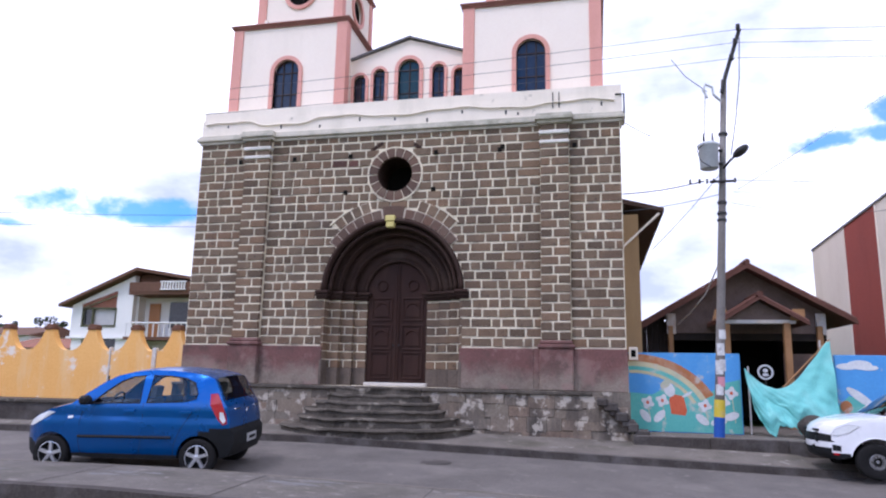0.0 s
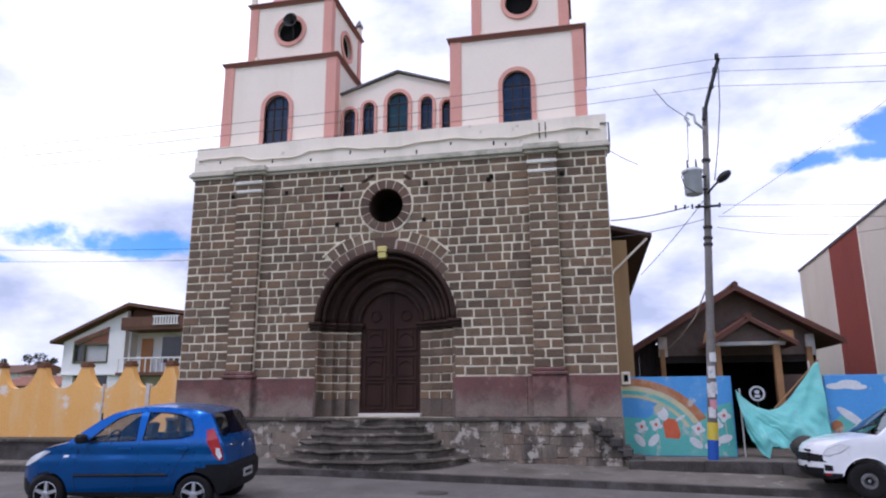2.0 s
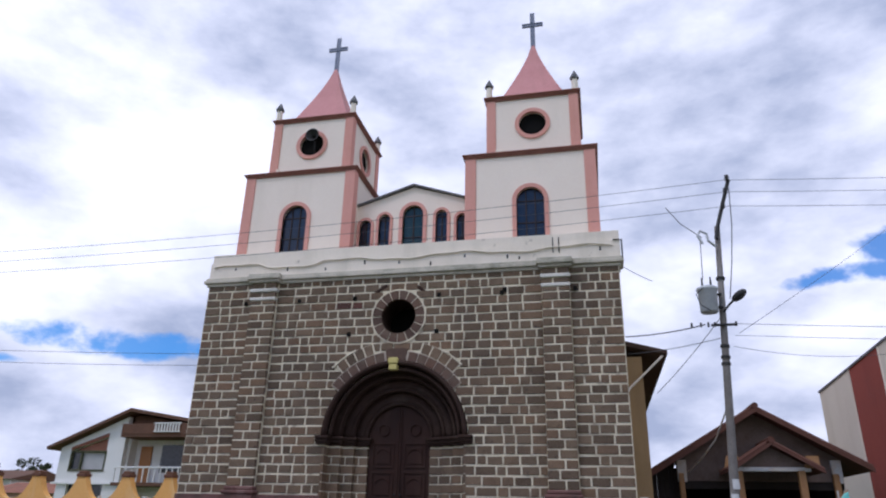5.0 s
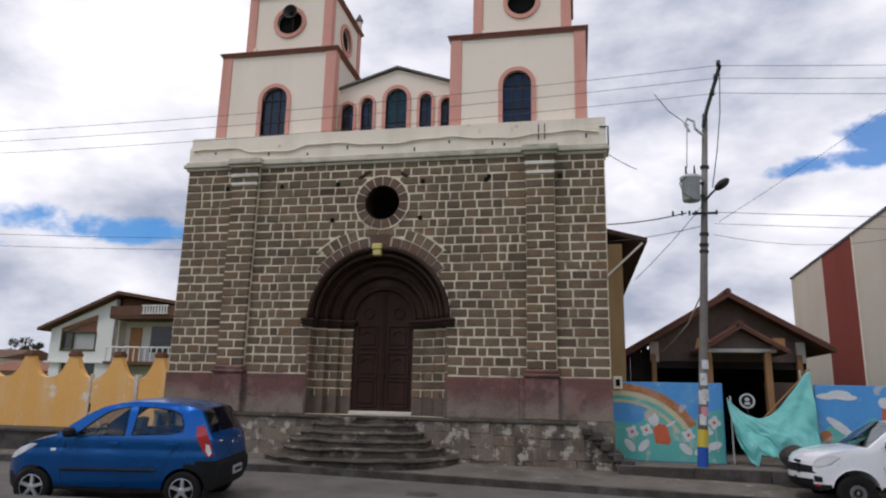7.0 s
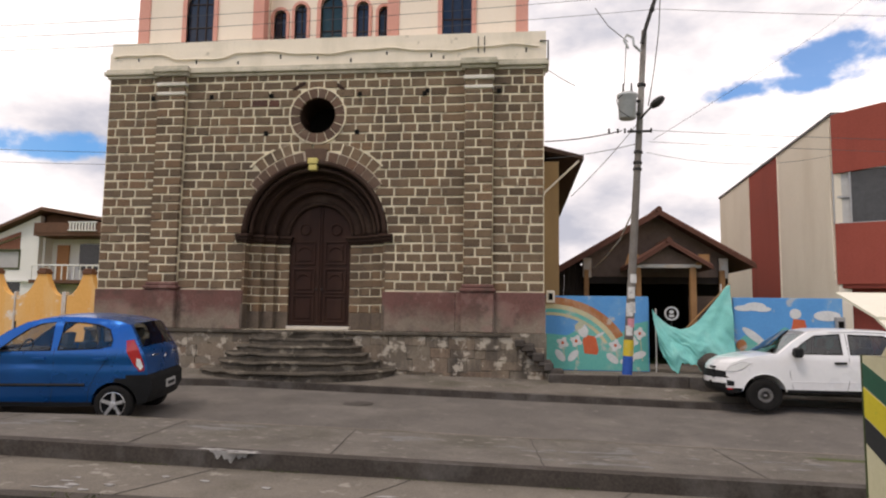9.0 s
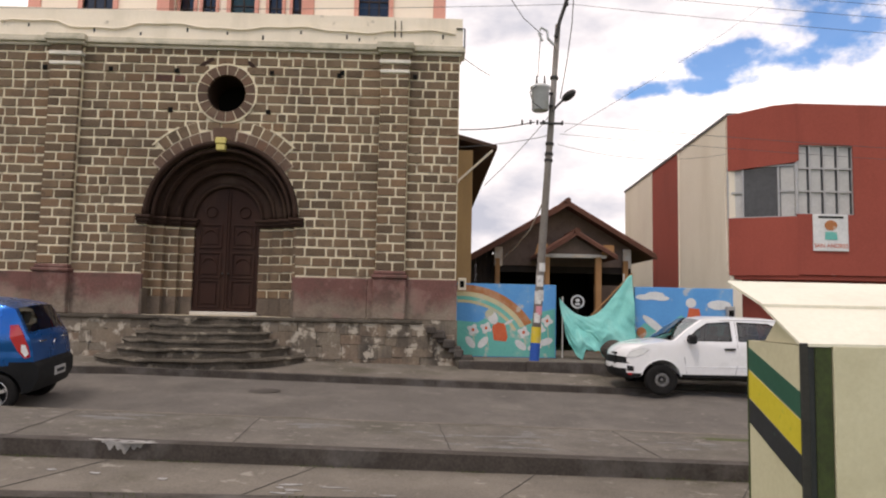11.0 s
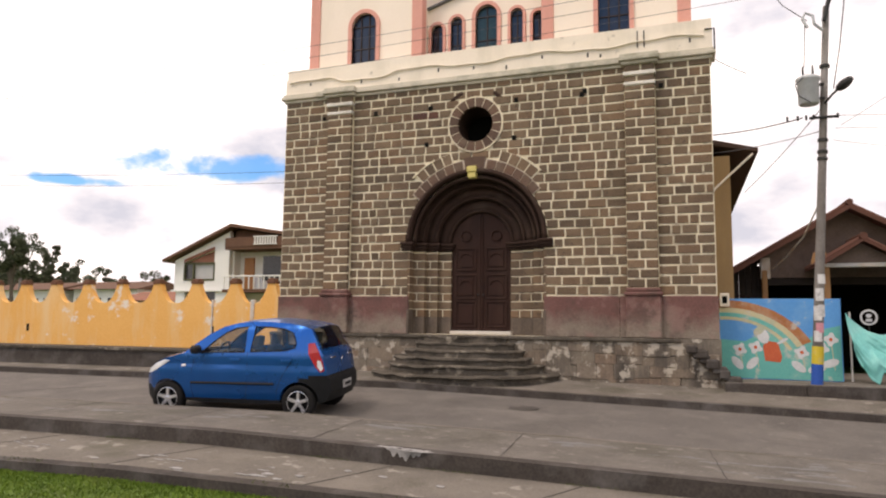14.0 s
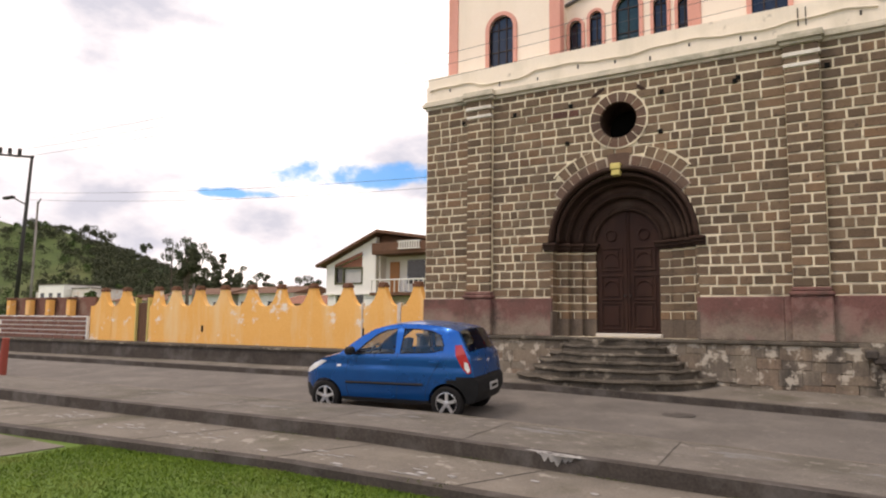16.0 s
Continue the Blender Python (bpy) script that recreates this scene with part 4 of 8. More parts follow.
# bell-shaped loudspeaker in the round window of one tower
bm = bmesh.new()
sx, sy, sz = -8.2, 17.12, 12.42
lo = None
for r, dy in ((0.06, 0.25), (0.09, 0.12), (0.16, 0.02), (0.22, -0.06), (0.2, -0.05), (0.05, 0.1)):
    ring = [bm.verts.new((sx + r * math.cos(k * math.tau / 14), sy + dy, sz + r * math.sin(k * math.tau / 14))) for k in range(14)]
    if lo:
        for k in range(14):
            bm.faces.new((lo[k], lo[(k + 1) % 14], ring[(k + 1) % 14], ring[k]))
    lo = ring
ring_tube(bm, [(sx, sy + 0.2, sz), (sx, sy + 0.25, 11.9)], 0.03, 6)
solo("horn_loudspeaker", bm, M["iron"], "dark grey horn loudspeaker in the belfry window", "loudspeaker", smooth=True)

# gabled nave front between the towers
bm = bmesh.new()
NAVE_WINDOWS = ((-6.38, 0.17, 9.38, "window"), (-5.82, 0.165, 9.53, "window"), (-4.98, 0.3, 9.62, "window_green"), (-4.15, 0.165, 9.54, "window"), (-3.57, 0.15, 9.4, "window"))
sheet_with_holes(bm, [(-6.68, 7.6), (-3.34, 7.6), (-3.34, 9.97), (-4.98, 10.5), (-6.68, 9.98)], [arch_loop(a, h, 8.42, z) for a, h, z, _ in NAVE_WINDOWS], 17.4, 17.7)
box(bm, -6.68, -3.34, 17.7, 17.75, 7.6, 9.9)
part("nave_gable", bm, M["cream"], church, "cream gable wall with five arched windows")
bm = bmesh.new()
for a, b in (((-6.66, 9.99), (-4.98, 10.53)), ((-4.98, 10.53), (-3.36, 9.97))):
    prism(bm, [a, b, (b[0], b[1] + 0.05), (a[0], a[1] + 0.05)], "y", 17.3, 34)
part("nave_roof", bm, M["roof_edge"], church, "thin dark roof edge of the nave")
for cx, half, zs, key in NAVE_WINDOWS:
    arched_window(church, cx, 17.4, half, 8.42, zs, key, 1, 0.075 if half < 0.2 else 0.1)

# nave body behind the front: ochre side wall, low tiled roof with an open eave
M["ochre"] = surf("ochre_side_wall", (0.34, 0.215, 0.10), (0.45, 0.30, 0.15), 0.8, 25, 0.9, 0.2, stain=((0.25, 0.17, 0.09), 0.9, 0.5), streak=True)
M["eave"] = surf("dark_eave_timber", (0.05, 0.03, 0.022), (0.10, 0.06, 0.045), 3, 30, 0.8, 0.3)
bm = bmesh.new()
box(bm, -9.8, 0.98, 18.4, 42, 0.0, 5.6)
part("nave_wall", bm, M["ochre"], church, "ochre plaster side wall of the nave")
bm = bmesh.new()
prism(bm, [(0.5, 6.03), (1.62, 5.73), (1.62, 5.63), (0.5, 5.9)], "y", 18.3, 42)
part("nave_eave", bm, M["eave"], church, "dark timber eave with a pale gutter")
bm = bmesh.new()
prism(bm, [(-4.9, 9.4), (0.6, 6.06), (0.6, 5.9), (-4.9, 9.2)], "y", 22.1, 42)
prism(bm, [(-10.4, 6.06), (-4.9, 9.4), (-4.9, 9.2), (-10.4, 5.9)], "y", 22.1, 42)
part("nave_roof_slope", bm, M["tower_cornice"], church)
bm = bmesh.new()
ring_tube(bm, [(1.5, 18.35, 5.6), (0.6, 18.3, 4.75), (0.55, 18.25, 4.6)], 0.03, 6)
part("drainpipe", bm, M["parapet"], church, "pale slanting rain pipe")

# ---- stone blocks of the front, course by course ----
rng = random.Random(11)
UNIT = []
for v in range(5):
    bm = bmesh.new()
    j = lambda s: rng.uniform(-s, s)
    back = [(-0.5, 1, -0.5), (0.5, 1, -0.5), (0.5, 1, 0.5), (-0.5, 1, 0.5)]
    mid = [(-0.5 + j(0.012), 0.3, -0.5 + j(0.035)), (0.5 + j(0.012), 0.3, -0.5 + j(0.035)), (0.5 + j(0.012), 0.3, 0.5 + j(0.035)), (-0.5 + j(0.012), 0.3, 0.5 + j(0.035))]
    front = [(x * 0.955, 0.0 + j(0.12), z * 0.91) for x, _, z in mid]
    rings = [[bm.verts.new(p) for p in r] for r in (back, mid, front)]
    for ra, rb in zip(rings, rings[1:]):
        for i in range(4):
            bm.faces.new((ra[i], ra[(i + 1) % 4], rb[(i + 1) % 4], rb[i]))
    bm.faces.new(rings[2])
    UNIT.append(finish("stone_block", bm, M["block"]))

blocks = []
for k in range(24):
    z = DADO_Z + (k + 0.5) * COURSE
    blocked = [(x0 - 0.01, x1 + 0.01) for x0, x1 in PILASTERS]
    dz = abs(z - AZ) if z > AZ else 0
    if z < AZ - 0.05:
        half = AR + (0.24 if 3.15 < z else 0.02)
        blocked.append((AX - half, AX + half))
    elif dz < 2.3:
        r = 2.03 if z - AZ > 1.15 else AR + 0.09
        r = 2.34 if 1.56 < z - AZ < 2.15 else r
        if dz < r:
            half = math.sqrt(r * r - dz * dz)
            blocked.append((AX - half, AX + half))
    dr = abs(z - RZ)
    if dr < RR + 0.25:
        half = math.sqrt((RR + 0.25) ** 2 - dr * dr)
        blocked.append((RX - half, RX + half))
    blocked.sort()
    free, x = [], FX0
    for a, b in blocked:
        if a > x:
            free.append((x, a))
        x = max(x, b)
    if x < FX1:
        free.append((x, FX1))
    for a, b in free:
        x = a
        while x < b - 0.06:
            w = rng.choice((0.23, 0.28, 0.36, 0.4, 0.48, 0.36)) * rng.uniform(0.92, 1.08)
            if b - (x + w) < 0.16:
                w = b - x
            blocks.append((x + w / 2, z + rng.uniform(-0.006, 0.006), w - 0.044, COURSE - 0.046))
            x += w

near = sorted(blocks, key=lambda q: (q[0] - 0.0) ** 2 + (q[1] - 2.2) ** 2)
near_set = set(near[:300])
bm = bmesh.new()
for cx, cz, w, h in blocks:
    if (cx, cz, w, h) in near_set:
        continue
    o = FY - rng.uniform(0.012, 0.03)
    x0, x1, z0, z1 = cx - w / 2, cx + w / 2, cz - h / 2, cz + h / 2
    jj = [rng.uniform(-0.008, 0.008) for _ in range(8)]
    mid = [bm.verts.new(p) for p in ((x0 + jj[0], o + 0.012, z0 + jj[1]), (x1 + jj[2], o + 0.012, z0 + jj[3]), (x1 + jj[4], o + 0.012, z1 + jj[5]), (x0 + jj[6], o + 0.012, z1 + jj[7]))]
    back = [bm.verts.new((v.co.x, FY + 0.02, v.co.z)) for v in mid]
    c = Vector((cx, o, cz))
    front = [bm.verts.new((c.x + (v.co.x - cx) * 0.955, o + rng.uniform(-0.004, 0.004), c.z + (v.co.z - cz) * 0.91)) for v in mid]
    for ra, rb in ((back, mid), (mid, front)):
        for i in range(4):
            bm.faces.new((ra[i], ra[(i + 1) % 4], rb[(i + 1) % 4], rb[i]))
    face = bm.faces.new(front)
    burnt = (-2.95 < cx < -1.45 and 6.5 < cz < 7.0) or (-4.1 < cx < -2.9 and 6.4 < cz < 7.3) or (-6.6 < cx < -5.7 and 6.6 < cz < 7.1)
    if burnt and rng.random() < (0.65 if cx > -2.95 else 0.3):
        face.material_index = 1
far_blocks = new("upper_stonework", finish("upper_stonework", bm, [M["block_joined"], M["block_red"]]))
far_blocks.parent = facade
tagged(far_blocks, kind="stuff")
BLOCK_PIECES = [(q, rng.randrange(5), rng.uniform(0.012, 0.03)) for q in near[:300]]


# ---- vehicles ----
M["blue_paint"] = surf("blue_car_paint", (0.002, 0.096, 0.35), (0.003, 0.11, 0.39), 0.8, 8, 0.28, 0.0, metal=0.65, coat=0.5)
M["white_paint"] = surf("white_car_paint", (0.72, 0.73, 0.74), (0.78, 0.79, 0.80), 0.8, 8, 0.3, 0.0, coat=0.7)
M["black_plastic"] = surf("dark_grey_plastic", (0.008, 0.0085, 0.009), (0.016, 0.017, 0.018), 5, 60, 0.6, 0.1)
M["rubber"] = surf("tyre_rubber", (0.006, 0.006, 0.006), (0.018, 0.017, 0.016), 6, 50, 0.85, 0.3)
M["alloy"] = surf("alloy_rim", (0.55, 0.56, 0.57), (0.7, 0.7, 0.71), 4, 30, 0.3, 0.05, metal=0.7)
M["steel_rim"] = surf("grey_steel_rim", (0.17, 0.17, 0.17), (0.28, 0.28, 0.28), 4, 30, 0.4, 0.05, metal=0.6)
M["red_lens"] = surf("red_lamp_lens", (0.34, 0.006, 0.01), (0.42, 0.01, 0.014), 5, 30, 0.12, 0.0, coat=0.5)
M["clear_lens"] = surf("clear_lamp_lens", (0.6, 0.62, 0.62), (0.78, 0.79, 0.78), 6, 30, 0.12, 0.0, coat=0.5)
M["seat_cloth"] = surf("grey_seat_cloth", (0.1, 0.096, 0.09), (0.17, 0.163, 0.153), 4, 40, 0.95, 0.2)
M["plate"] = surf("pale_number_plate", (0.32, 0.32, 0.31), (0.42, 0.42, 0.41), 5, 30, 0.6, 0.0)
M["chrome"] = surf("chrome", (0.6, 0.6, 0.6), (0.75, 0.75, 0.75), 4, 20, 0.15, 0.0, metal=1.0)
M["car_glass"] = glass("car_glass", (0.95, 0.97, 0.96), 0.02, 0.1)
M["pickup_glass"] = glass("dark_side_glass", (0.25, 0.28, 0.29), 0.02, 0.3)
M["dark_glass"] = glass("tinted_car_glass", (0.62, 0.68, 0.66), 0.02, 0.5)


def lathe_y(bm, prof, seg=28, cx=0.0, cz=0.0):
    """Turns (radius, y) points round the y axis."""
    lo = None
    for r, y in prof:
        ring = [bm.verts.new((cx + r * math.cos(k * math.tau / seg), y, cz + r * math.sin(k * math.tau / seg))) for k in range(seg)]
        if lo:
            for k in range(seg):
                bm.faces.new((lo[k], lo[(k + 1) % seg], ring[(k + 1) % seg], ring[k]))
        lo = ring


def wheel(parent, x, y, r, side, rim_mat, spokes, k=1.0):
    """side -1: the outer face looks to -y."""
    s = side
    bm = bmesh.new()
    w = 0.17
    lathe_y(bm, [(r * 0.62 * k, y), (r * 0.66 * k, y + s * 0.01), (r * 0.9, y + s * 0.012), (r * 0.98, y), (r, y - s * 0.03), (r, y - s * (w - 0.03)), (r * 0.95, y - s * w), (r * 0.6, y - s * w)])
    tyre = part("wheel", bm, M["rubber"], parent, smooth=True)
    bm = bmesh.new()
    lathe_y(bm, [(r * 0.66 * k, y + s * 0.006), (r * 0.62 * k, y + s * 0.008), (r * 0.58 * k, y - s * 0.02), (r * 0.56 * k, y - s * 0.07), (0.02, y - s * 0.075)])
    ob = new("rim_barrel", finish("rim_barrel", bm, M["black_plastic"], True))
    ob.parent = tyre
    bm = bmesh.new()
    lathe_y(bm, [(r * 0.67 * k, y + s * 0.008), (r * 0.63 * k, y + s * 0.012), (r * 0.6 * k, y - s * 0.01)])
    lathe_y(bm, [(r * 0.2 * k, y - s * 0.03), (r * 0.18 * k, y), (r * 0.1 * k, y + s * 0.008), (0.004, y + s * 0.008)], 16)
    for q0 in range(spokes):
        a = q0 * math.tau / spokes + 0.3
        ca, sa = math.cos(a), math.sin(a)
        quad = []
        for rr, hw in ((r * 0.14 * k, r * 0.09), (r * 0.64 * k, r * 0.08 if spokes < 7 else r * 0.1)):
            for q in (-1, 1):
                quad.append((rr * ca - q * hw * sa, rr * sa + q * hw * ca))
        order = [quad[0], quad[1], quad[3], quad[2]]
        lo = [bm.verts.new((p[0], y + s * 0.004, p[1])) for p in order]
        hi = [bm.verts.new((p[0], y - s * 0.03, p[1])) for p in order]
        bm.faces.new(lo)
        for i in range(4):
            bm.faces.new((lo[i], lo[(i + 1) % 4], hi[(i + 1) % 4], hi[i]))
    ob = new("rim", finish("rim", bm, rim_mat))
    ob.parent = tyre
    tyre.location = (x, 0, r)
    return tyre


def shell(parent, outline, arches, holes, hw, cuts_x, cuts_z, screens, paint, dark, bulge):
    """A car body: the side view with window openings, curved by hw(x, z), both sides joined over roof, bonnet and tail.
    screens: (z0, z1, x0, x1) ranges of the outline that are windscreens. dark(x, z): unpainted plastic there."""
    bm = bmesh.new()
    edges = []
    for loop in (outline, *holes):
        vs = [bm.verts.new((x, 0, z)) for x, z in loop]
        edges += [bm.edges.new((vs[i], vs[(i + 1) % len(vs)])) for i in range(len(vs))]
    bmesh.ops.triangle_fill(bm, use_beauty=True, use_dissolve=False, edges=edges)
    for x in cuts_x:
        bmesh.ops.bisect_plane(bm, geom=bm.verts[:] + bm.edges[:] + bm.faces[:], plane_co=(x, 0, 0), plane_no=(1, 0, 0), dist=0.0005)
    for z in cuts_z:
        bmesh.ops.bisect_plane(bm, geom=bm.verts[:] + bm.edges[:] + bm.faces[:], plane_co=(0, 0, z), plane_no=(0, 0, 1), dist=0.0005)
    bmesh.ops.recalc_face_normals(bm, faces=bm.faces)
    border = [e for e in bm.edges if len(e.link_faces) == 1]
    start = min((v for e in border for v in e.verts), key=lambda v: v.co.x)
    loop, prev, cur = [], None, start
    while True:
        loop.append(cur)
        step = [e for e in cur.link_edges if len(e.link_faces) == 1 and e.other_vert(cur) is not prev]
        prev, cur = cur, step[0].other_vert(cur)
        if cur is start or len(loop) > 2000:
            break
    line = [(v.co.x, v.co.z) for v in loop]
    side_faces = [[(v.co.x, v.co.z) for v in f.verts] for f in bm.faces]
    bm.free()

    body, glazing = bmesh.new(), [bmesh.new() for _ in screens]
    cache = {}

    def vert(b, x, z, s):
        key = (id(b), round(x, 4), round(z, 4), round(s, 3))
        if key not in cache:
            k = 1 - s * s
            cache[key] = b.verts.new((x + bulge(x, z) * k, s * hw(x, z), z + (0.035 * k if z > 0.9 * ZTOP else 0.02 * k if z > 0.4 * ZTOP else 0)))
        return cache[key]

    ZTOP = max(z for _, z in line)
    for f in side_faces:
        cx, cz = sum(p[0] for p in f) / len(f), sum(p[1] for p in f) / len(f)
        for s in (-1.0, 1.0):
            face = body.faces.new([vert(body, x, z, s) for x, z in (f if s < 0 else f[::-1])])
            face.material_index = 1 if dark(cx, cz) else 0
    SS = [-1.0, -0.9, -0.6, -0.2, 0.2, 0.6, 0.9, 1.0]
    for i in range(len(line)):
        a, b = line[i], line[(i + 1) % len(line)]
        mx, mz = (a[0] + b[0]) / 2, (a[1] + b[1]) / 2
        inside = [n for n, (z0, z1, x0, x1) in enumerate(screens) if x0 < mx < x1 and z0 < mz < z1]
        for s0, s1 in zip(SS, SS[1:]):
            target = glazing[inside[0]] if inside and abs(s0 + s1) < 1.85 else body
            face = target.faces.new((vert(target, *a, s0), vert(target, *b, s0), vert(target, *b, s1), vert(target, *a, s1)))
            if target is body:
                face.material_index = 1 if dark(mx, mz) else 0
    ob = part("body", body, [paint, M["black_plastic"]], parent, smooth=True)
    mod = ob.modifiers.new("edge", "EDGE_SPLIT")
    mod.split_angle = radians(38)
    for pane_name, b in zip(("windscreen", "rear_window"), glazing):
        pane = part(pane_name, b, M["dark_glass"], parent, smooth=True)
        pane.visible_shadow = False
    return ob


def side_pane(parent, name, poly, hw, mat, inset=0.012):
    for s in (-1, 1):
        bm = bmesh.new()
        bm.faces.new([bm.verts.new((x, s * (hw(x, z) - inset), z)) for x, z in poly])
        bm.normal_update()
        bmesh.ops.triangulate(bm, faces=bm.faces)
        ob = part(name, bm, mat, parent)
        ob.visible_shadow = False


def strip_on_side(parent, name, pts, hw, radius, mat, s=-1, lift=0.004, label=""):
    bm = bmesh.new()
    ring_tube(bm, [(x, s * (hw(x, z) + lift), z) for x, z in pts], radius, 5)
    return part(name, bm, mat, parent, label)


def patch_on_side(parent, name, poly, hw, mat, s=-1, depth=0.02, label=""):
    bm = bmesh.new()
    top = [bm.verts.new((x, s * (hw(x, z) + depth), z)) for x, z in poly]
    low = [bm.verts.new((x, s * (hw(x, z) - 0.03), z)) for x, z in poly]
    bm.faces.new(top)
    for i in range(len(poly)):
        j = (i + 1) % len(poly)
        bm.faces.new((top[i], top[j], low[j], low[i]))
    bm.normal_update()
    bmesh.ops.triangulate(bm, faces=[f for f in bm.faces if len(f.verts) > 4])
    return part(name, bm, mat, parent, label)


def seat(parent, x, y, z):
    bm = bmesh.new()
    box(bm, x - 0.25, x + 0.22, y - 0.24, y + 0.24, z, z + 0.14, 0.05)
    prism(bm, [(x + 0.14, z + 0.08), (x + 0.28, z + 0.08), (x + 0.42, z + 0.66), (x + 0.32, z + 0.68)], "y", y - 0.22, y + 0.22)
    prism(bm, [(x + 0.33, z + 0.7), (x + 0.42, z + 0.69), (x + 0.45, z + 0.86), (x + 0.37, z + 0.88)], "y", y - 0.12, y + 0.12)
    part("seat", bm, M["seat_cloth"], parent)


def arch_points(cx, cz, r, zbot, n=12):
    """The wheel opening, walked from rear to front along the sill."""
    a = math.asin(min(1, (zbot - cz) / r)) if zbot > cz else -math.asin(min(1, (cz - zbot) / r))
    return [(cx + r * math.cos(a + (math.pi - 2 * a) * i / n), cz + r * math.sin(a + (math.pi - 2 * a) * i / n)) for i in range(n + 1)]


# small blue hatchback standing in the street
def hatch_hw(x, z):
    w = 0.795
    if x < 0.7:
        w -= 0.24 * ((0.7 - x) / 0.55) ** 2.2
    if x > 3.05:
        w -= 0.10 * ((x - 3.05) / 0.5) ** 2
    if z < 1.05:
        return w * (1 - 0.22 * (0.8 - z) ** 2 - (0.015 if 0.86 < z < 0.9 else 0))
    return w * (1 - 0.22 * 0.0625) - (z - 1.05) * 0.27 - 0.02 * (z > 1.5)


hatchback = thing("hatchback", "small glossy blue five-door hatchback standing in the street", "car", (-9.322, 10.81, -0.172))
hatchback.rotation_euler = (radians(2.6), 0, radians(8.5))     # the street falls to the near kerb
out = [(0.28, 0.24), (0.2, 0.31), (0.17, 0.5), (0.2, 0.66), (0.28, 0.77), (0.42, 0.875), (0.65, 0.975), (0.98, 1.06),
       (1.2, 1.23), (1.42, 1.38), (1.65, 1.50), (1.9, 1.565), (2.2, 1.595), (2.5, 1.595), (2.85, 1.565), (3.08, 1.525), (3.22, 1.48),
       (3.32, 1.3), (3.4, 1.14), (3.46, 1.05), (3.5, 0.88), (3.52, 0.72), (3.57, 0.66), (3.58, 0.48), (3.5, 0.31), (3.4, 0.27)]
out += arch_points(3.045, 0.285, 0.335, 0.26) + [(2.4, 0.24), (1.3, 0.24)] + arch_points(0.68, 0.285, 0.335, 0.26)
front_win = [(1.3, 1.07), (1.5, 1.25), (1.72, 1.41), (1.9, 1.485), (2.09, 1.51), (2.08, 1.09)]
rear_win = [(2.19, 1.095), (2.22, 1.512), (2.5, 1.505), (2.76, 1.475), (2.92, 1.41), (2.985, 1.25), (2.97, 1.17), (2.8, 1.125)]
shell(hatchback, out, None, [front_win, rear_win], hatch_hw, [0.3, 0.42, 0.55, 0.9, 1.15, 1.45, 1.85, 2.15, 2.5, 2.8, 3.05, 3.22, 3.35, 3.45],
                     [0.31, 0.42, 0.5, 0.6, 0.68, 0.73, 0.8, 0.86, 0.9, 0.97, 1.05, 1.15, 1.28, 1.4, 1.48, 1.54],
                     ((1.065, 1.49, 0.95, 1.64), (1.14, 1.46, 3.15, 3.42)), M["blue_paint"],
                     lambda x, z: (x > 3.22 and z < 0.73) or (x > 3.08 and z < 0.68) or (x < 0.34 and z < 0.5) or z < 0.31, lambda x, z: -0.07 * (x < 0.9) * (z < 1.1) - 0.05 * (x < 1.6) + 0.05 * (x > 3.1))
side_pane(hatchback, "side_window", front_win, hatch_hw, M["car_glass"])
side_pane(hatchback, "side_window", rear_win, hatch_hw, M["car_glass"])
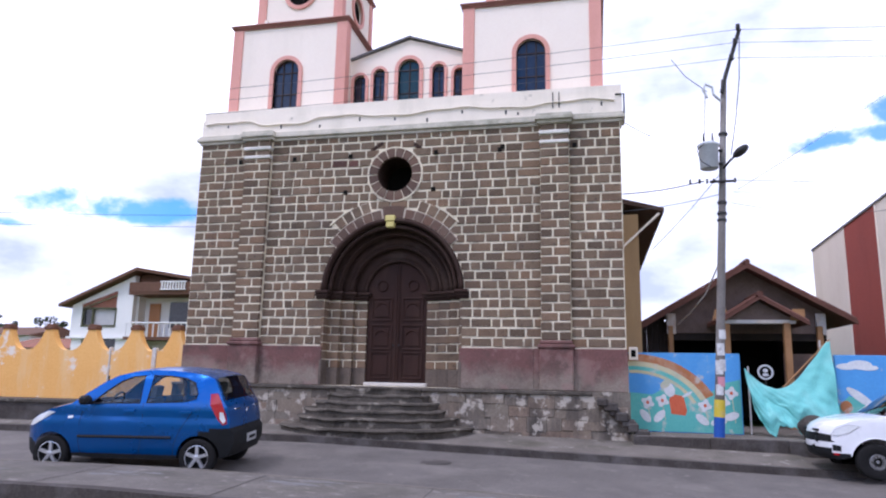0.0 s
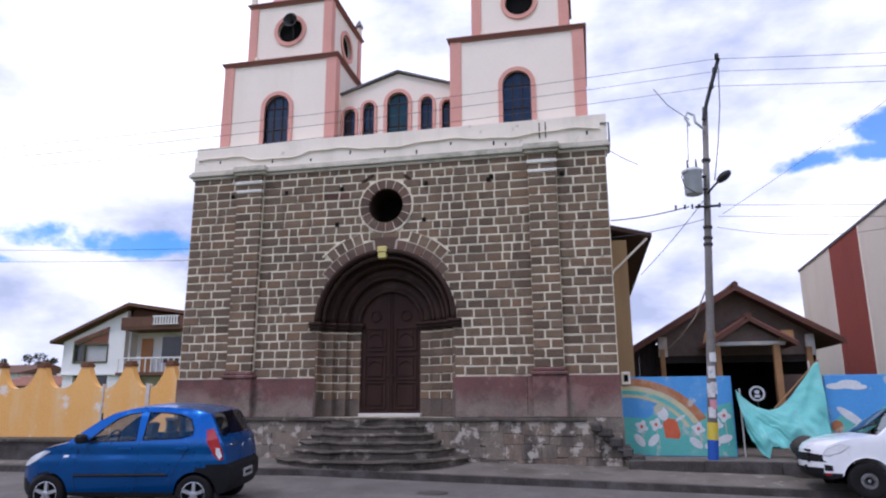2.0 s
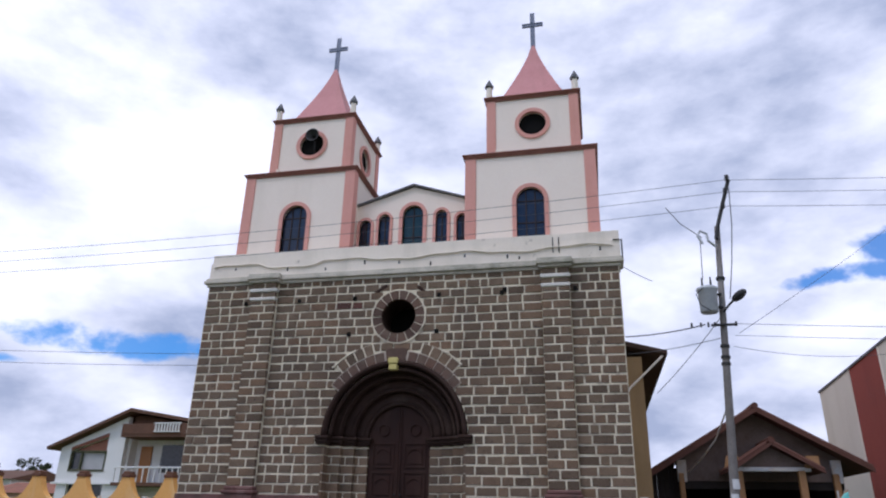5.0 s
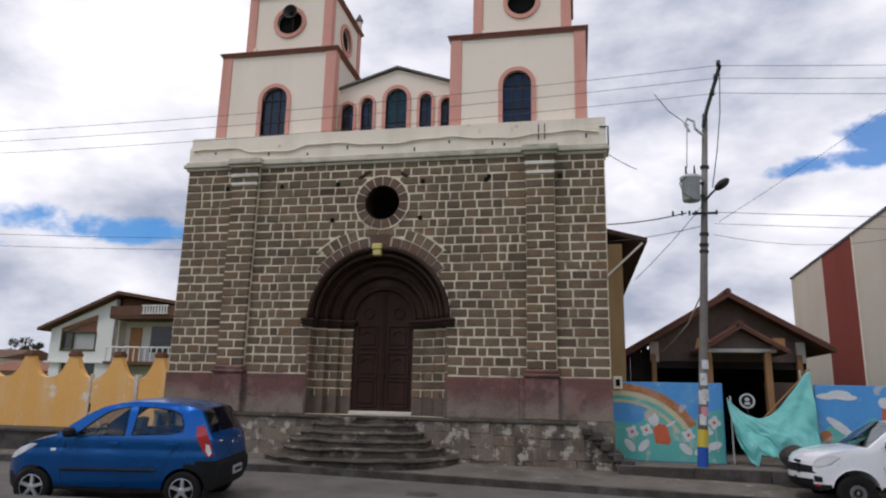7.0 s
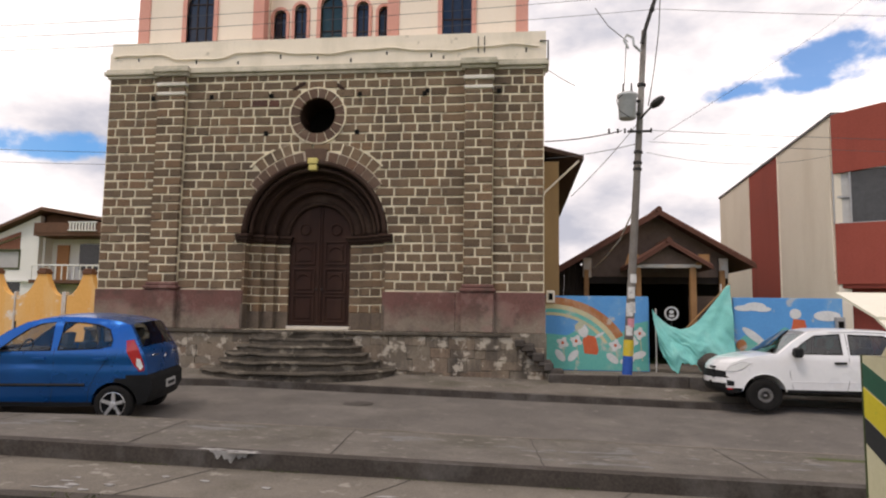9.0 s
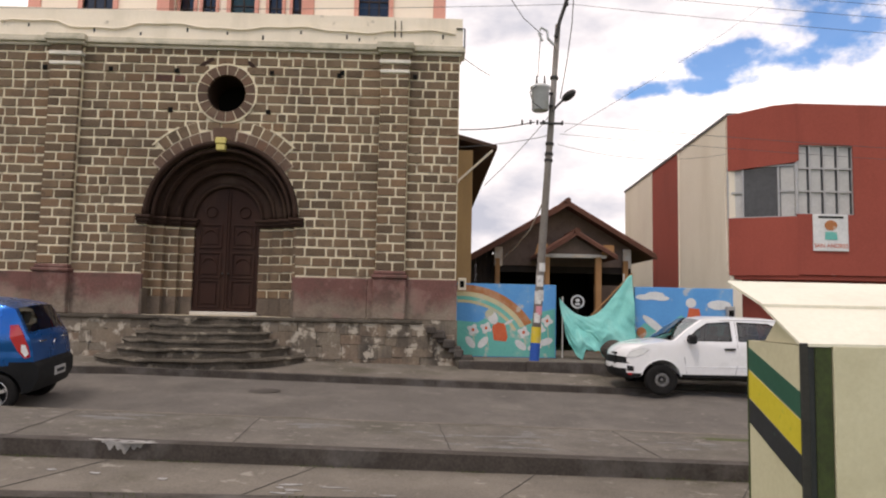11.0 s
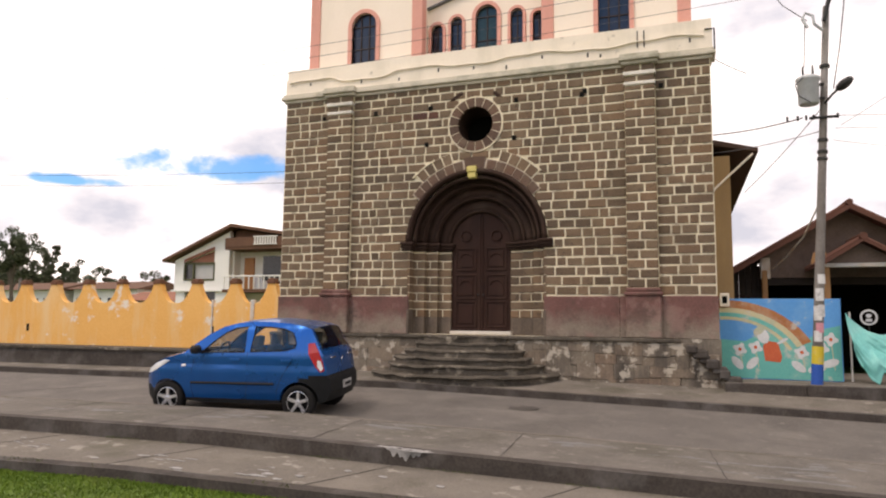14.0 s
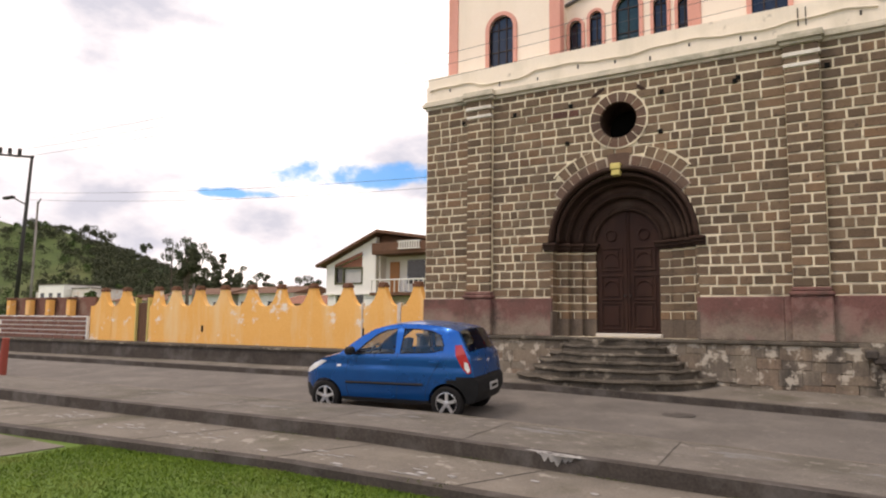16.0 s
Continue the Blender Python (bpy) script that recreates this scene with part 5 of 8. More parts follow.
for s in (-1, 1):
    for loop in (front_win, rear_win):
        strip_on_side(hatchback, "window_seal", loop + loop[:1], hatch_hw, 0.012, M["black_plastic"], s, 0.0)
    strip_on_side(hatchback, "side_moulding", [(1.12, 0.565), (1.5, 0.57), (2.1, 0.575), (2.62, 0.58)], hatch_hw, 0.024, M["black_plastic"], s, 0.006, "black side rubbing strip")
    for loop in ([(2.135, 1.53), (2.14, 1.05), (2.13, 0.5), (2.1, 0.3)], [(1.2, 1.07), (1.13, 0.8), (1.12, 0.5), (1.16, 0.3)], [(2.99, 1.17), (2.92, 0.95), (2.76, 0.7), (2.67, 0.5), (2.65, 0.3)]):
        strip_on_side(hatchback, "door_seam", loop, hatch_hw, 0.005, M["black_plastic"], s, -0.001)
    for x in (1.93, 2.85):
        patch_on_side(hatchback, "door_handle", [(x - 0.1, 0.945), (x + 0.09, 0.955), (x + 0.09, 0.988), (x - 0.1, 0.98)], hatch_hw, M["blue_paint"], s, 0.035)
    patch_on_side(hatchback, "headlight", [(0.215, 0.69), (0.3, 0.7), (0.5, 0.79), (0.72, 0.925), (0.62, 0.94), (0.44, 0.87), (0.3, 0.785)], hatch_hw, M["clear_lens"], s, 0.012, "clear swept-back headlight")
    patch_on_side(hatchback, "tail_light", [(3.2, 1.25), (3.3, 1.26), (3.38, 1.12), (3.45, 0.95), (3.48, 0.8), (3.42, 0.78), (3.33, 0.88), (3.22, 1.08)], hatch_hw, M["red_lens"], s, 0.02, "red tail light with a clear reversing lens")
    patch_on_side(hatchback, "reversing_lens", [(3.37, 0.98), (3.42, 0.97), (3.465, 0.85), (3.43, 0.8), (3.37, 0.88)], hatch_hw, M["clear_lens"], s, 0.026)
    patch_on_side(hatchback, "side_repeater", [(0.94, 0.835), (1.02, 0.84), (1.02, 0.875), (0.94, 0.87)], hatch_hw, M["clear_lens"], s, 0.008)
    bm = bmesh.new()
    box(bm, 1.2, 1.36, s * 0.93 - 0.09, s * 0.93 + 0.09, 1.06, 1.2, 0.04)
    box(bm, 1.28, 1.34, min(s * 0.76, s * 0.88), max(s * 0.76, s * 0.88), 1.06, 1.1, 0.008)
    part("wing_mirror", bm, M["black_plastic"], hatchback)
    for x in (0.68, 3.045):
        wheel(hatchback, x, s * 0.775, 0.285, s, M["alloy"], 5)
    seat(hatchback, 1.75, s * 0.36, 0.46)
seat(hatchback, 2.55, -0.35, 0.5)
seat(hatchback, 2.55, 0.35, 0.5)
bm = bmesh.new()
box(bm, 0.75, 3.3, -0.68, 0.68, 0.25, 0.4, 0.02)
box(bm, 1.05, 1.4, -0.66, 0.66, 0.75, 1.03, 0.05)
part("cabin_floor", bm, M["black_plastic"], hatchback)
bm = bmesh.new()
ring_tube(bm, [(1.48 + 0.06 * math.sin(k * math.tau / 16), 0.36 * -1 + 0.18 * math.cos(k * math.tau / 16), 1.06 + 0.16 * math.sin(k * math.tau / 16)) for k in range(16)], 0.016, 5, True)
part("steering_wheel", bm, M["black_plastic"], hatchback)
bm = bmesh.new()
box(bm, 3.61, 3.635, -0.2, 0.2, 0.47, 0.6, 0.004)
part("number_plate", bm, M["plate"], hatchback, "pale plate with a dark bar")
bm = bmesh.new()
box(bm, 3.636, 3.64, -0.14, 0.14, 0.51, 0.56)
part("plate_bar", bm, M["black_plastic"], hatchback)
bm = bmesh.new()
lathe_y(bm, [(0.045, 0.0), (0.06, 0.01), (0.045, 0.02)], 16)
bmesh.ops.transform(bm, matrix=Matrix.Translation((3.545, 0, 0.95)) @ Matrix.Rotation(radians(90), 4, "Z"), verts=bm.verts)
part("badge", bm, M["chrome"], hatchback)
for s in (-1, 1):
    bm = bmesh.new()
    box(bm, 3.5, 3.535, s * 0.42 - 0.1, s * 0.42 + 0.1, 1.0, 1.02, 0.004)
    part("hatch_lettering", bm, M["chrome"], hatchback, "chrome lettering as a plain bar")


# white double-cab pickup
def pick_hw(x, z):
    w = 0.88
    if x < 0.85:
        w -= 0.34 * ((0.85 - x) / 0.85) ** 2.2
    if z < 1.12:
        return w * (1 - 0.12 * (0.85 - z) ** 2)
    return w * 0.99 - (z - 1.12) * 0.27


pickup = thing("pickup_truck", "white double-cab pickup truck parked beside the painted wall", "pickup truck", (3.72, 14.85, -0.2))
PS = 0.945
out = [(0.24, 0.34), (0.15, 0.4), (0.11, 0.55), (0.12, 0.72), (0.16, 0.88), (0.24, 0.97), (0.42, 1.06), (0.72, 1.135), (1.1, 1.18), (1.4, 1.43), (1.72, 1.645), (2.05, 1.7), (2.7, 1.7), (3.25, 1.68),
       (3.5, 1.6), (3.62, 1.35), (3.68, 1.17), (3.75, 1.13), (5.1, 1.13), (5.18, 1.0), (5.2, 0.6), (5.1, 0.45)]
out += arch_points(4.02, 0.37, 0.41, 0.42) + [(3.0, 0.4), (1.9, 0.4)] + arch_points(0.83, 0.37, 0.4, 0.4)
fw = [(1.36, 1.2), (1.58, 1.41), (1.82, 1.57), (2.3, 1.61), (2.31, 1.2)]
rw = [(2.46, 1.2), (2.46, 1.6), (3.1, 1.58), (3.35, 1.48), (3.42, 1.22)]
shell(pickup, out, None, [fw, rw], pick_hw, [0.15, 0.35, 0.6, 0.9, 1.4, 1.9, 2.4, 3.0, 3.6, 4.3], [0.46, 0.55, 0.66, 0.8, 0.95, 1.05, 1.12, 1.3, 1.45, 1.58, 1.66],
                     ((1.19, 1.63, 1.05, 1.75), (1.2, 1.58, 3.45, 3.7)), M["white_paint"], lambda x, z: z < 0.45 or (x < 0.17 and 0.66 < z < 0.8) or (x < 0.15 and 0.46 < z < 0.56), lambda x, z: -0.12 * (x < 0.6) * (z < 1.15) - 0.08 * (x < 1.75))
side_pane(pickup, "side_window", fw, pick_hw, M["pickup_glass"])
side_pane(pickup, "side_window", rw, pick_hw, M["pickup_glass"])
for s in (-1, 1):
    for loop in (fw, rw):
        strip_on_side(pickup, "window_seal", loop + loop[:1], pick_hw, 0.014, M["black_plastic"], s, 0.0)
    for loop in ([(2.41, 1.62), (2.42, 1.1), (2.4, 0.6), (2.36, 0.44)], [(1.3, 1.2), (1.3, 0.8), (1.36, 0.44)], [(3.46, 1.5), (3.5, 1.1), (3.42, 0.75), (3.3, 0.44)]):
        strip_on_side(pickup, "door_seam", loop, pick_hw, 0.006, M["black_plastic"], s, -0.002)
    for x in (2.26, 3.3):
        patch_on_side(pickup, "door_handle", [(x - 0.12, 1.0), (x + 0.1, 1.0), (x + 0.1, 1.045), (x - 0.12, 1.04)], pick_hw, M["black_plastic"], s, 0.035)
    patch_on_side(pickup, "headlight", [(0.15, 0.8), (0.24, 0.79), (0.42, 0.86), (0.58, 0.99), (0.42, 1.01), (0.2, 0.9)], pick_hw, M["clear_lens"], s, 0.012, "large clear headlight")
    strip_on_side(pickup, "headlight_rim", [(0.15, 0.8), (0.24, 0.79), (0.42, 0.86), (0.58, 0.99), (0.42, 1.01), (0.2, 0.9), (0.15, 0.8)], pick_hw, 0.004, M["steel_rim"], s, 0.01)
    strip_on_side(pickup, "arch_lip", arch_points(0.83, 0.37, 0.405, 0.42), pick_hw, 0.012, M["white_paint"], s, 0.004)
    strip_on_side(pickup, "sill_line", [(1.3, 0.62), (2.2, 0.63), (3.4, 0.64)], pick_hw, 0.008, M["white_paint"], s, 0.0)
    patch_on_side(pickup, "fog_lamp", [(0.16, 0.5), (0.28, 0.5), (0.28, 0.6), (0.16, 0.62)], pick_hw, M["black_plastic"], s, 0.008)
    patch_on_side(pickup, "tail_light", [(5.05, 0.75), (5.19, 0.75), (5.17, 1.08), (5.07, 1.08)], pick_hw, M["red_lens"], s, 0.012)
    patch_on_side(pickup, "reflector", [(0.17, 0.42), (0.25, 0.42), (0.25, 0.46), (0.17, 0.46)], pick_hw, M["red_lens"], s, 0.012)
    bm = bmesh.new()
    mx = 1.34 if s < 0 else 1.5
    box(bm, mx, mx + 0.16, s * 1.0 - 0.11, s * 1.0 + 0.11, 1.13, 1.33, 0.04)
    box(bm, mx + 0.06, mx + 0.12, min(s * 0.83, s * 0.95), max(s * 0.83, s * 0.95), 1.14, 1.19, 0.008)
    part("wing_mirror", bm, M["black_plastic"], pickup)
    for x in (0.83, 4.02):
        wheel(pickup, x, s * 0.855, 0.335, s, M["steel_rim"], 12, 0.66)
    seat(pickup, 2.05, s * 0.4, 0.62)
    seat(pickup, 2.95, s * 0.4, 0.62)
    strip_on_side(pickup, "roof_rail", [(2.1, 1.66), (2.7, 1.675), (3.3, 1.65), (3.55, 1.56)], pick_hw, 0.02, M["white_paint"], s, 0.0)
bm = bmesh.new()
box(bm, 1.2, 3.5, -0.75, 0.75, 0.42, 0.6, 0.02)
box(bm, 1.2, 1.5, -0.72, 0.72, 0.9, 1.16, 0.05)
part("cabin_floor", bm, M["black_plastic"], pickup)
bm = bmesh.new()
for z in (0.66, 0.73, 0.8, 0.87):
    box(bm, -0.03, 0.03, -0.4, 0.4, z - 0.022, z + 0.022, 0.008)
part("grille", bm, M["black_plastic"], pickup, "dark slatted grille")
bm = bmesh.new()
box(bm, -0.06, -0.02, -0.3, 0.3, 0.5, 0.58, 0.01)
part("bumper_vent", bm, M["black_plastic"], pickup)
pickup.scale = (PS, PS, 0.9)


# ---- boundary wall, ledge and lane beside the church ----
M["brick_low"] = surf("red_brown_low_wall", (0.13, 0.065, 0.05), (0.2, 0.1, 0.075), 2, 25, 0.9, 0.3, stain=((0.3, 0.25, 0.2), 1.5, 0.4))
M["white_paint_wall"] = surf("white_house_plaster", (0.70, 0.70, 0.66), (0.78, 0.78, 0.74), 0.6, 20, 0.88, 0.12, stain=((0.6, 0.59, 0.54), 0.8, 0.5), streak=True)
M["brown_trim"] = surf("brown_house_trim", (0.10, 0.055, 0.035), (0.16, 0.085, 0.055), 2, 25, 0.8, 0.2)
M["clay"] = surf("clay_roof_tile", (0.19, 0.08, 0.052), (0.32, 0.145, 0.095), 2.5, 25, 0.9, 0.4, stain=((0.1, 0.075, 0.06), 1.1, 0.6))
M["wood_light"] = surf("varnished_pine", (0.27, 0.14, 0.06), (0.38, 0.21, 0.095), 3, 40, 0.6, 0.2)
M["door_orange"] = surf("orange_brown_door", (0.33, 0.13, 0.035), (0.42, 0.18, 0.05), 2, 30, 0.5, 0.1)
M["curtain"] = surf("pale_curtain", (0.38, 0.38, 0.37), (0.5, 0.5, 0.49), 3, 20, 0.9, 0.1)
M["glass_dark"] = surf("dark_window_pane", (0.02, 0.022, 0.025), (0.045, 0.05, 0.055), 1.2, 10, 0.1, 0.0)


def wall_y(x):
    return 16.9 + 0.05 * (x + 11)


def ledge_y(x):
    return 14.64 + 0.05 * (x + 13)


bm = bmesh.new()
poly = [(x, ledge_y(x)) for x in (-10.75, -14, -18, -24, -32, -60)]
poly += [(x, wall_y(x) + 1.0) for x in (-60, -32, -24, -18, -14, -10.75)]
prism(bm, poly, "z", -0.5, 0.6)
solo("terrace_ledge", bm, M["kerb"], "dark stone ledge under the orange boundary wall", "retaining wall", kind="structure")
bm = bmesh.new()
for a, b in zip(range(-60, -11, 3), range(-57, -8, 3)):
    b = min(b, -10.75)
    prism(bm, [(a, ledge_y(a) - 0.05), (b - 0.02, ledge_y(b) - 0.05), (b - 0.02, ledge_y(b) + 0.32), (a, ledge_y(a) + 0.32)], "z", 0.604, 0.665)
solo("ledge_coping", bm, M["step"], "worn stone coping of the ledge", "coping", kind="structure")

boundary = thing("boundary_wall", "orange scalloped boundary wall with brown post caps and flaking paint", "wall")


def scallop(cx, left, right, base=0.55, low=1.88, top=2.46):
    """One bay: low at both ends, sweeping up to a capped post."""
    y = wall_y(cx)
    pts = [(left, base), (right, base)]
    n = 8
    for i in range(n + 1):
        t = i / n
        pts.append((right + (cx + 0.12 - right) * t, low + (top - 0.06 - low) * t ** 2.9))
    pts += [(cx + 0.115, top), (cx - 0.115, top)]
    for i in range(n + 1):
        t = 1 - i / n
        pts.append((left + (cx - 0.12 - left) * t, low + (top - 0.06 - low) * t ** 2.9))
    bm = bmesh.new()
    prism(bm, pts, "y", y, y + 0.2)
    for v in bm.verts:
        v.co.y += wall_y(v.co.x) - y
    bay = part("wall_bay", bm, M["orange"], boundary)
    bm = bmesh.new()
    box(bm, cx - 0.135, cx + 0.135, y - 0.035, y + 0.235, top - 0.02, top + 0.07, 0.015)
    box(bm, cx - 0.115, cx + 0.115, y - 0.01, y + 0.21, top + 0.06, top + 0.13, 0.025)
    ob = new("post_cap", finish("post_cap", bm, M["brown_cap"]))
    ob.parent = bay


TOPS = [-11.05, -12.25, -13.54, -14.86, -16.17, -17.43, -18.68, -19.88, -21.08, -22.0]
for i, c in enumerate(TOPS):
    r = -10.5 if i == 0 else (TOPS[i - 1] + c) / 2
    l = (TOPS[i + 1] + c) / 2 if i + 1 < len(TOPS) else -22.35
    scallop(c, l, r)
for c, l, r in ((-23.75, -24.4, -23.1), (-25.0, -25.7, -24.42), (-33.2, -34.0, -32.4), (-34.8, -35.6, -34.02), (-36.4, -37.2, -35.62), (-38.0, -38.8, -37.22), (-39.6, -40.4, -38.82)):
    scallop(c, l, r)
for x, w in ((-11.62, 0.06), (-12.92, 0.025)):
    bm = bmesh.new()
    box(bm, x - w, x + w, wall_y(x) - 0.03, wall_y(x) + 0.1, 0.56, 1.98, 0.01)
    part("joint_strip", bm, M["grey_post"], boundary, "worn white strip between two bays")
for x in (-12.9, -19.6):
    bm = bmesh.new()
    box(bm, x - 0.05, x + 0.05, wall_y(x) - 0.006, wall_y(x) + 0.05, 1.0, 1.22)
    part("drain_slot", bm, M["black"], boundary)

gate = thing("garden_gate", "narrow brown wooden gate in the boundary wall", "gate")
gy = wall_y(-22.7)
for k in range(5):
    bm = bmesh.new()
    box(bm, -23.08 + k * 0.142, -22.95 + k * 0.142, gy + 0.08, gy + 0.12, 0.6, 2.0, 0.008)
    part("board", bm, M["brown_trim"], gate)
for x in (-23.09, -22.38):
    bm = bmesh.new()
    box(bm, x - 0.035, x + 0.035, gy - 0.02, gy + 0.2, 0.56, 2.2, 0.01)
    part("gate_post", bm, M["yellow_stone"], gate)
bm = bmesh.new()
box(bm, -23.12, -22.35, gy, gy + 0.18, 2.2, 2.3, 0.01)
part("lintel", bm, M["brown_trim"], gate)

low = thing("low_wall", "red-brown low wall with white joint lines and orange posts", "wall")
ly = wall_y(-28)
bm = bmesh.new()
box(bm, -32.3, -25.72, ly + 0.02, ly + 0.2, 0.55, 1.5)
part("core", bm, M["white_paint_wall"], low)
for k in range(5):
    x = -32.3 + (k % 2) * 0.3
    while x < -25.8:
        b = min(x + 0.72, -25.74)
        bm = bmesh.new()
        box(bm, x, b - 0.05, ly - 0.01, ly + 0.1, 0.6 + k * 0.18, 0.74 + k * 0.18, 0.008)
        part("wall_block", bm, M["brick_low"], low)
        x = b
for x in (-27.0, -28.5, -30.0, -31.5):
    bm = bmesh.new()
    box(bm, x - 0.14, x + 0.14, ly - 0.04, ly + 0.22, 1.5, 2.15, 0.02)
    part("post", bm, M["orange"], low)
    bm = bmesh.new()
    box(bm, x - 0.17, x + 0.17, ly - 0.07, ly + 0.25, 2.15, 2.24, 0.02)
    part("post_cap", bm, M["brown_cap"], low)
bm = bmesh.new()
box(bm, -32.3, -25.72, ly + 0.3, ly + 0.4, 1.3, 2.25)
part("back_wall", bm, M["brick_low"], low)

# ---- white two-storey house behind the wall ----
house = thing("white_house", "white two-storey house with a brown gable roof and balcony", "house")
HY = 26.2
bm = bmesh.new()
sheet_with_holes(bm, [(-22.5, 2.75), (-19.5, 2.75), (-19.5, 5.4), (-22.5, 4.12)], [[(-21.95, 3.25), (-20.3, 3.25), (-20.3, 4.55), (-21.95, 4.0)]], HY, HY + 0.25)
part("gable_wall", bm, M["white_paint_wall"], house)
bm = bmesh.new()
box(bm, -22.5, -22.25, HY + 0.25, 34, 0.1, 4.2)
box(bm, -22.5, -12.2, 33.8, 34, 0.1, 4.8)
box(bm, -12.4, -12.2, HY + 0.25, 33.8, 0.1, 4.4)
box(bm, -19.55, -19.4, HY + 0.26, 33.8, 0.1, 4.9)
part("house_wall", bm, M["white_paint_wall"], house)
bm = bmesh.new()
box(bm, -19.4, -12.3, HY + 0.72, HY + 0.9, 0.1, 4.6)
part("rear_balcony_wall", bm, M["white_paint_wall"], house)
bm = bmesh.new()
prism(bm, [(-22.93, 4.03), (-19.25, 5.57), (-19.25, 5.71), (-22.95, 4.15)], "y", HY - 0.35, 34.2)
prism(bm, [(-19.25, 5.57), (-12.0, 4.4), (-12.0, 4.53), (-19.25, 5.71)], "y", HY - 0.35, 34.2)
part("roof", bm, M["brown_trim"], house, "brown low-pitched roof with deep eaves")
bm = bmesh.new()
prism(bm, [(-21.95, 4.02), (-20.3, 4.57), (-20.3, 4.72), (-21.95, 4.15)], "y", HY - 0.06, HY + 0.04)
prism(bm, [(-21.9, 3.98), (-20.34, 3.98), (-20.34, 4.52)], "y", HY + 0.06, HY + 0.1)
part("window_gable_panel", bm, M["clay"], house)
bm = bmesh.new()
box(bm, -21.93, -20.32, HY + 0.1, HY + 0.14, 3.27, 3.98)
w1 = part("house_window", bm, M["curtain"], house, "curtained picture window with a dark frame")
bm = bmesh.new()
for x in (-21.95, -21.45, -20.3):
    box(bm, x - 0.04, x + 0.04, HY - 0.02, HY + 0.09, 3.2, 4.0, 0.01)
box(bm, -21.98, -20.27, HY - 0.04, HY + 0.09, 3.18, 3.26, 0.01)
box(bm, -21.98, -20.27, HY - 0.02, HY + 0.09, 3.95, 4.02, 0.01)
M["olive_frame"] = surf("olive_window_frame", (0.07, 0.075, 0.04), (0.12, 0.12, 0.07), 3, 30, 0.7, 0.1)
ob = new("window_frame", finish("window_frame", bm, M["olive_frame"]))
ob.parent = w1
bm = bmesh.new()
box(bm, -21.9, -21.5, HY + 0.09, HY + 0.098, 3.28, 3.94)
ob = new("dark_pane", finish("dark_pane", bm, M["glass_dark"]))
ob.parent = w1
bm = bmesh.new()
box(bm, -19.3, -12.2, HY - 0.6, HY + 0.7, 4.5, 4.62)
box(bm, -19.3, -12.2, HY - 0.62, HY - 0.5, 4.6, 5.02, 0.01)
box(bm, -19.3, -19.18, HY - 0.5, HY - 0.01, 4.6, 5.02, 0.01)
prism(bm, [(-19.45, 4.63), (-12.4, 4.63), (-16.2, 5.05), (-19.2, 5.5), (-19.45, 5.42)], "y", HY + 0.3, HY + 0.4)
part("roof_terrace_parapet", bm, M["brown_trim"], house, "brown roof terrace parapet")
bm = bmesh.new()
for k in range(9):
    box(bm, -17.75 + k * 0.13, -17.69 + k * 0.13, HY - 0.68, HY - 0.62, 4.72, 5.0, 0.008)
box(bm, -17.8, -16.6, HY - 0.69, HY - 0.61, 5.0, 5.05, 0.008)
box(bm, -17.8, -16.6, HY - 0.69, HY - 0.61, 4.68, 4.72, 0.008)
part("white_balustrade", bm, M["white_paint_wall"], house)
bm = bmesh.new()
box(bm, -19.15, -18.62, HY + 0.65, HY + 0.715, 2.8, 4.25, 0.01)
part("balcony_door", bm, M["door_orange"], house, "orange-brown balcony door")
bm = bmesh.new()
box(bm, -18.15, -16.4, HY + 0.66, HY + 0.715, 3.2, 4.3)
part("balcony_window", bm, M["glass_dark"], house)
bm = bmesh.new()
box(bm, -19.45, -12.2, HY - 0.5, HY + 0.7, 2.62, 2.75)
part("balcony_slab", bm, M["brown_trim"], house)
for k in range(26):
    bm = bmesh.new()
    x = -19.4 + k * 0.26
    box(bm, x - 0.02, x + 0.02, HY - 0.46, HY - 0.42, 2.75, 3.3)
    part("baluster", bm, M["white_paint_wall"], house)
bm = bmesh.new()
box(bm, -19.45, -12.2, HY - 0.48, HY - 0.4, 3.3, 3.36, 0.01)
part("balcony_rail", bm, M["white_paint_wall"], house)
for x in (-17.0, -14.6):
    bm = bmesh.new()
    box(bm, x - 0.12, x + 0.12, HY - 0.4, HY - 0.2, 0.1, 2.62)
    part("balcony_pillar", bm, M["white_paint_wall"], house)
bm = bmesh.new()
box(bm, -22.4, -19.0, HY + 0.02, HY + 0.25, 0.1, 1.5)
box(bm, -22.4, -21.9, HY + 0.02, HY + 0.25, 1.5, 2.7)
box(bm, -20.2, -19.0, HY + 0.02, HY + 0.25, 1.5, 2.7)
box(bm, -22.6, -18.9, HY - 0.1, HY + 0.2, 2.68, 2.76)
part("ground_floor_wall", bm, M["white_paint_wall"], house)
bm = bmesh.new()
box(bm, -21.9, -20.2, HY + 0.15, HY + 0.2, 1.5, 2.68)
part("ground_floor_window", bm, M["glass_dark"], house)

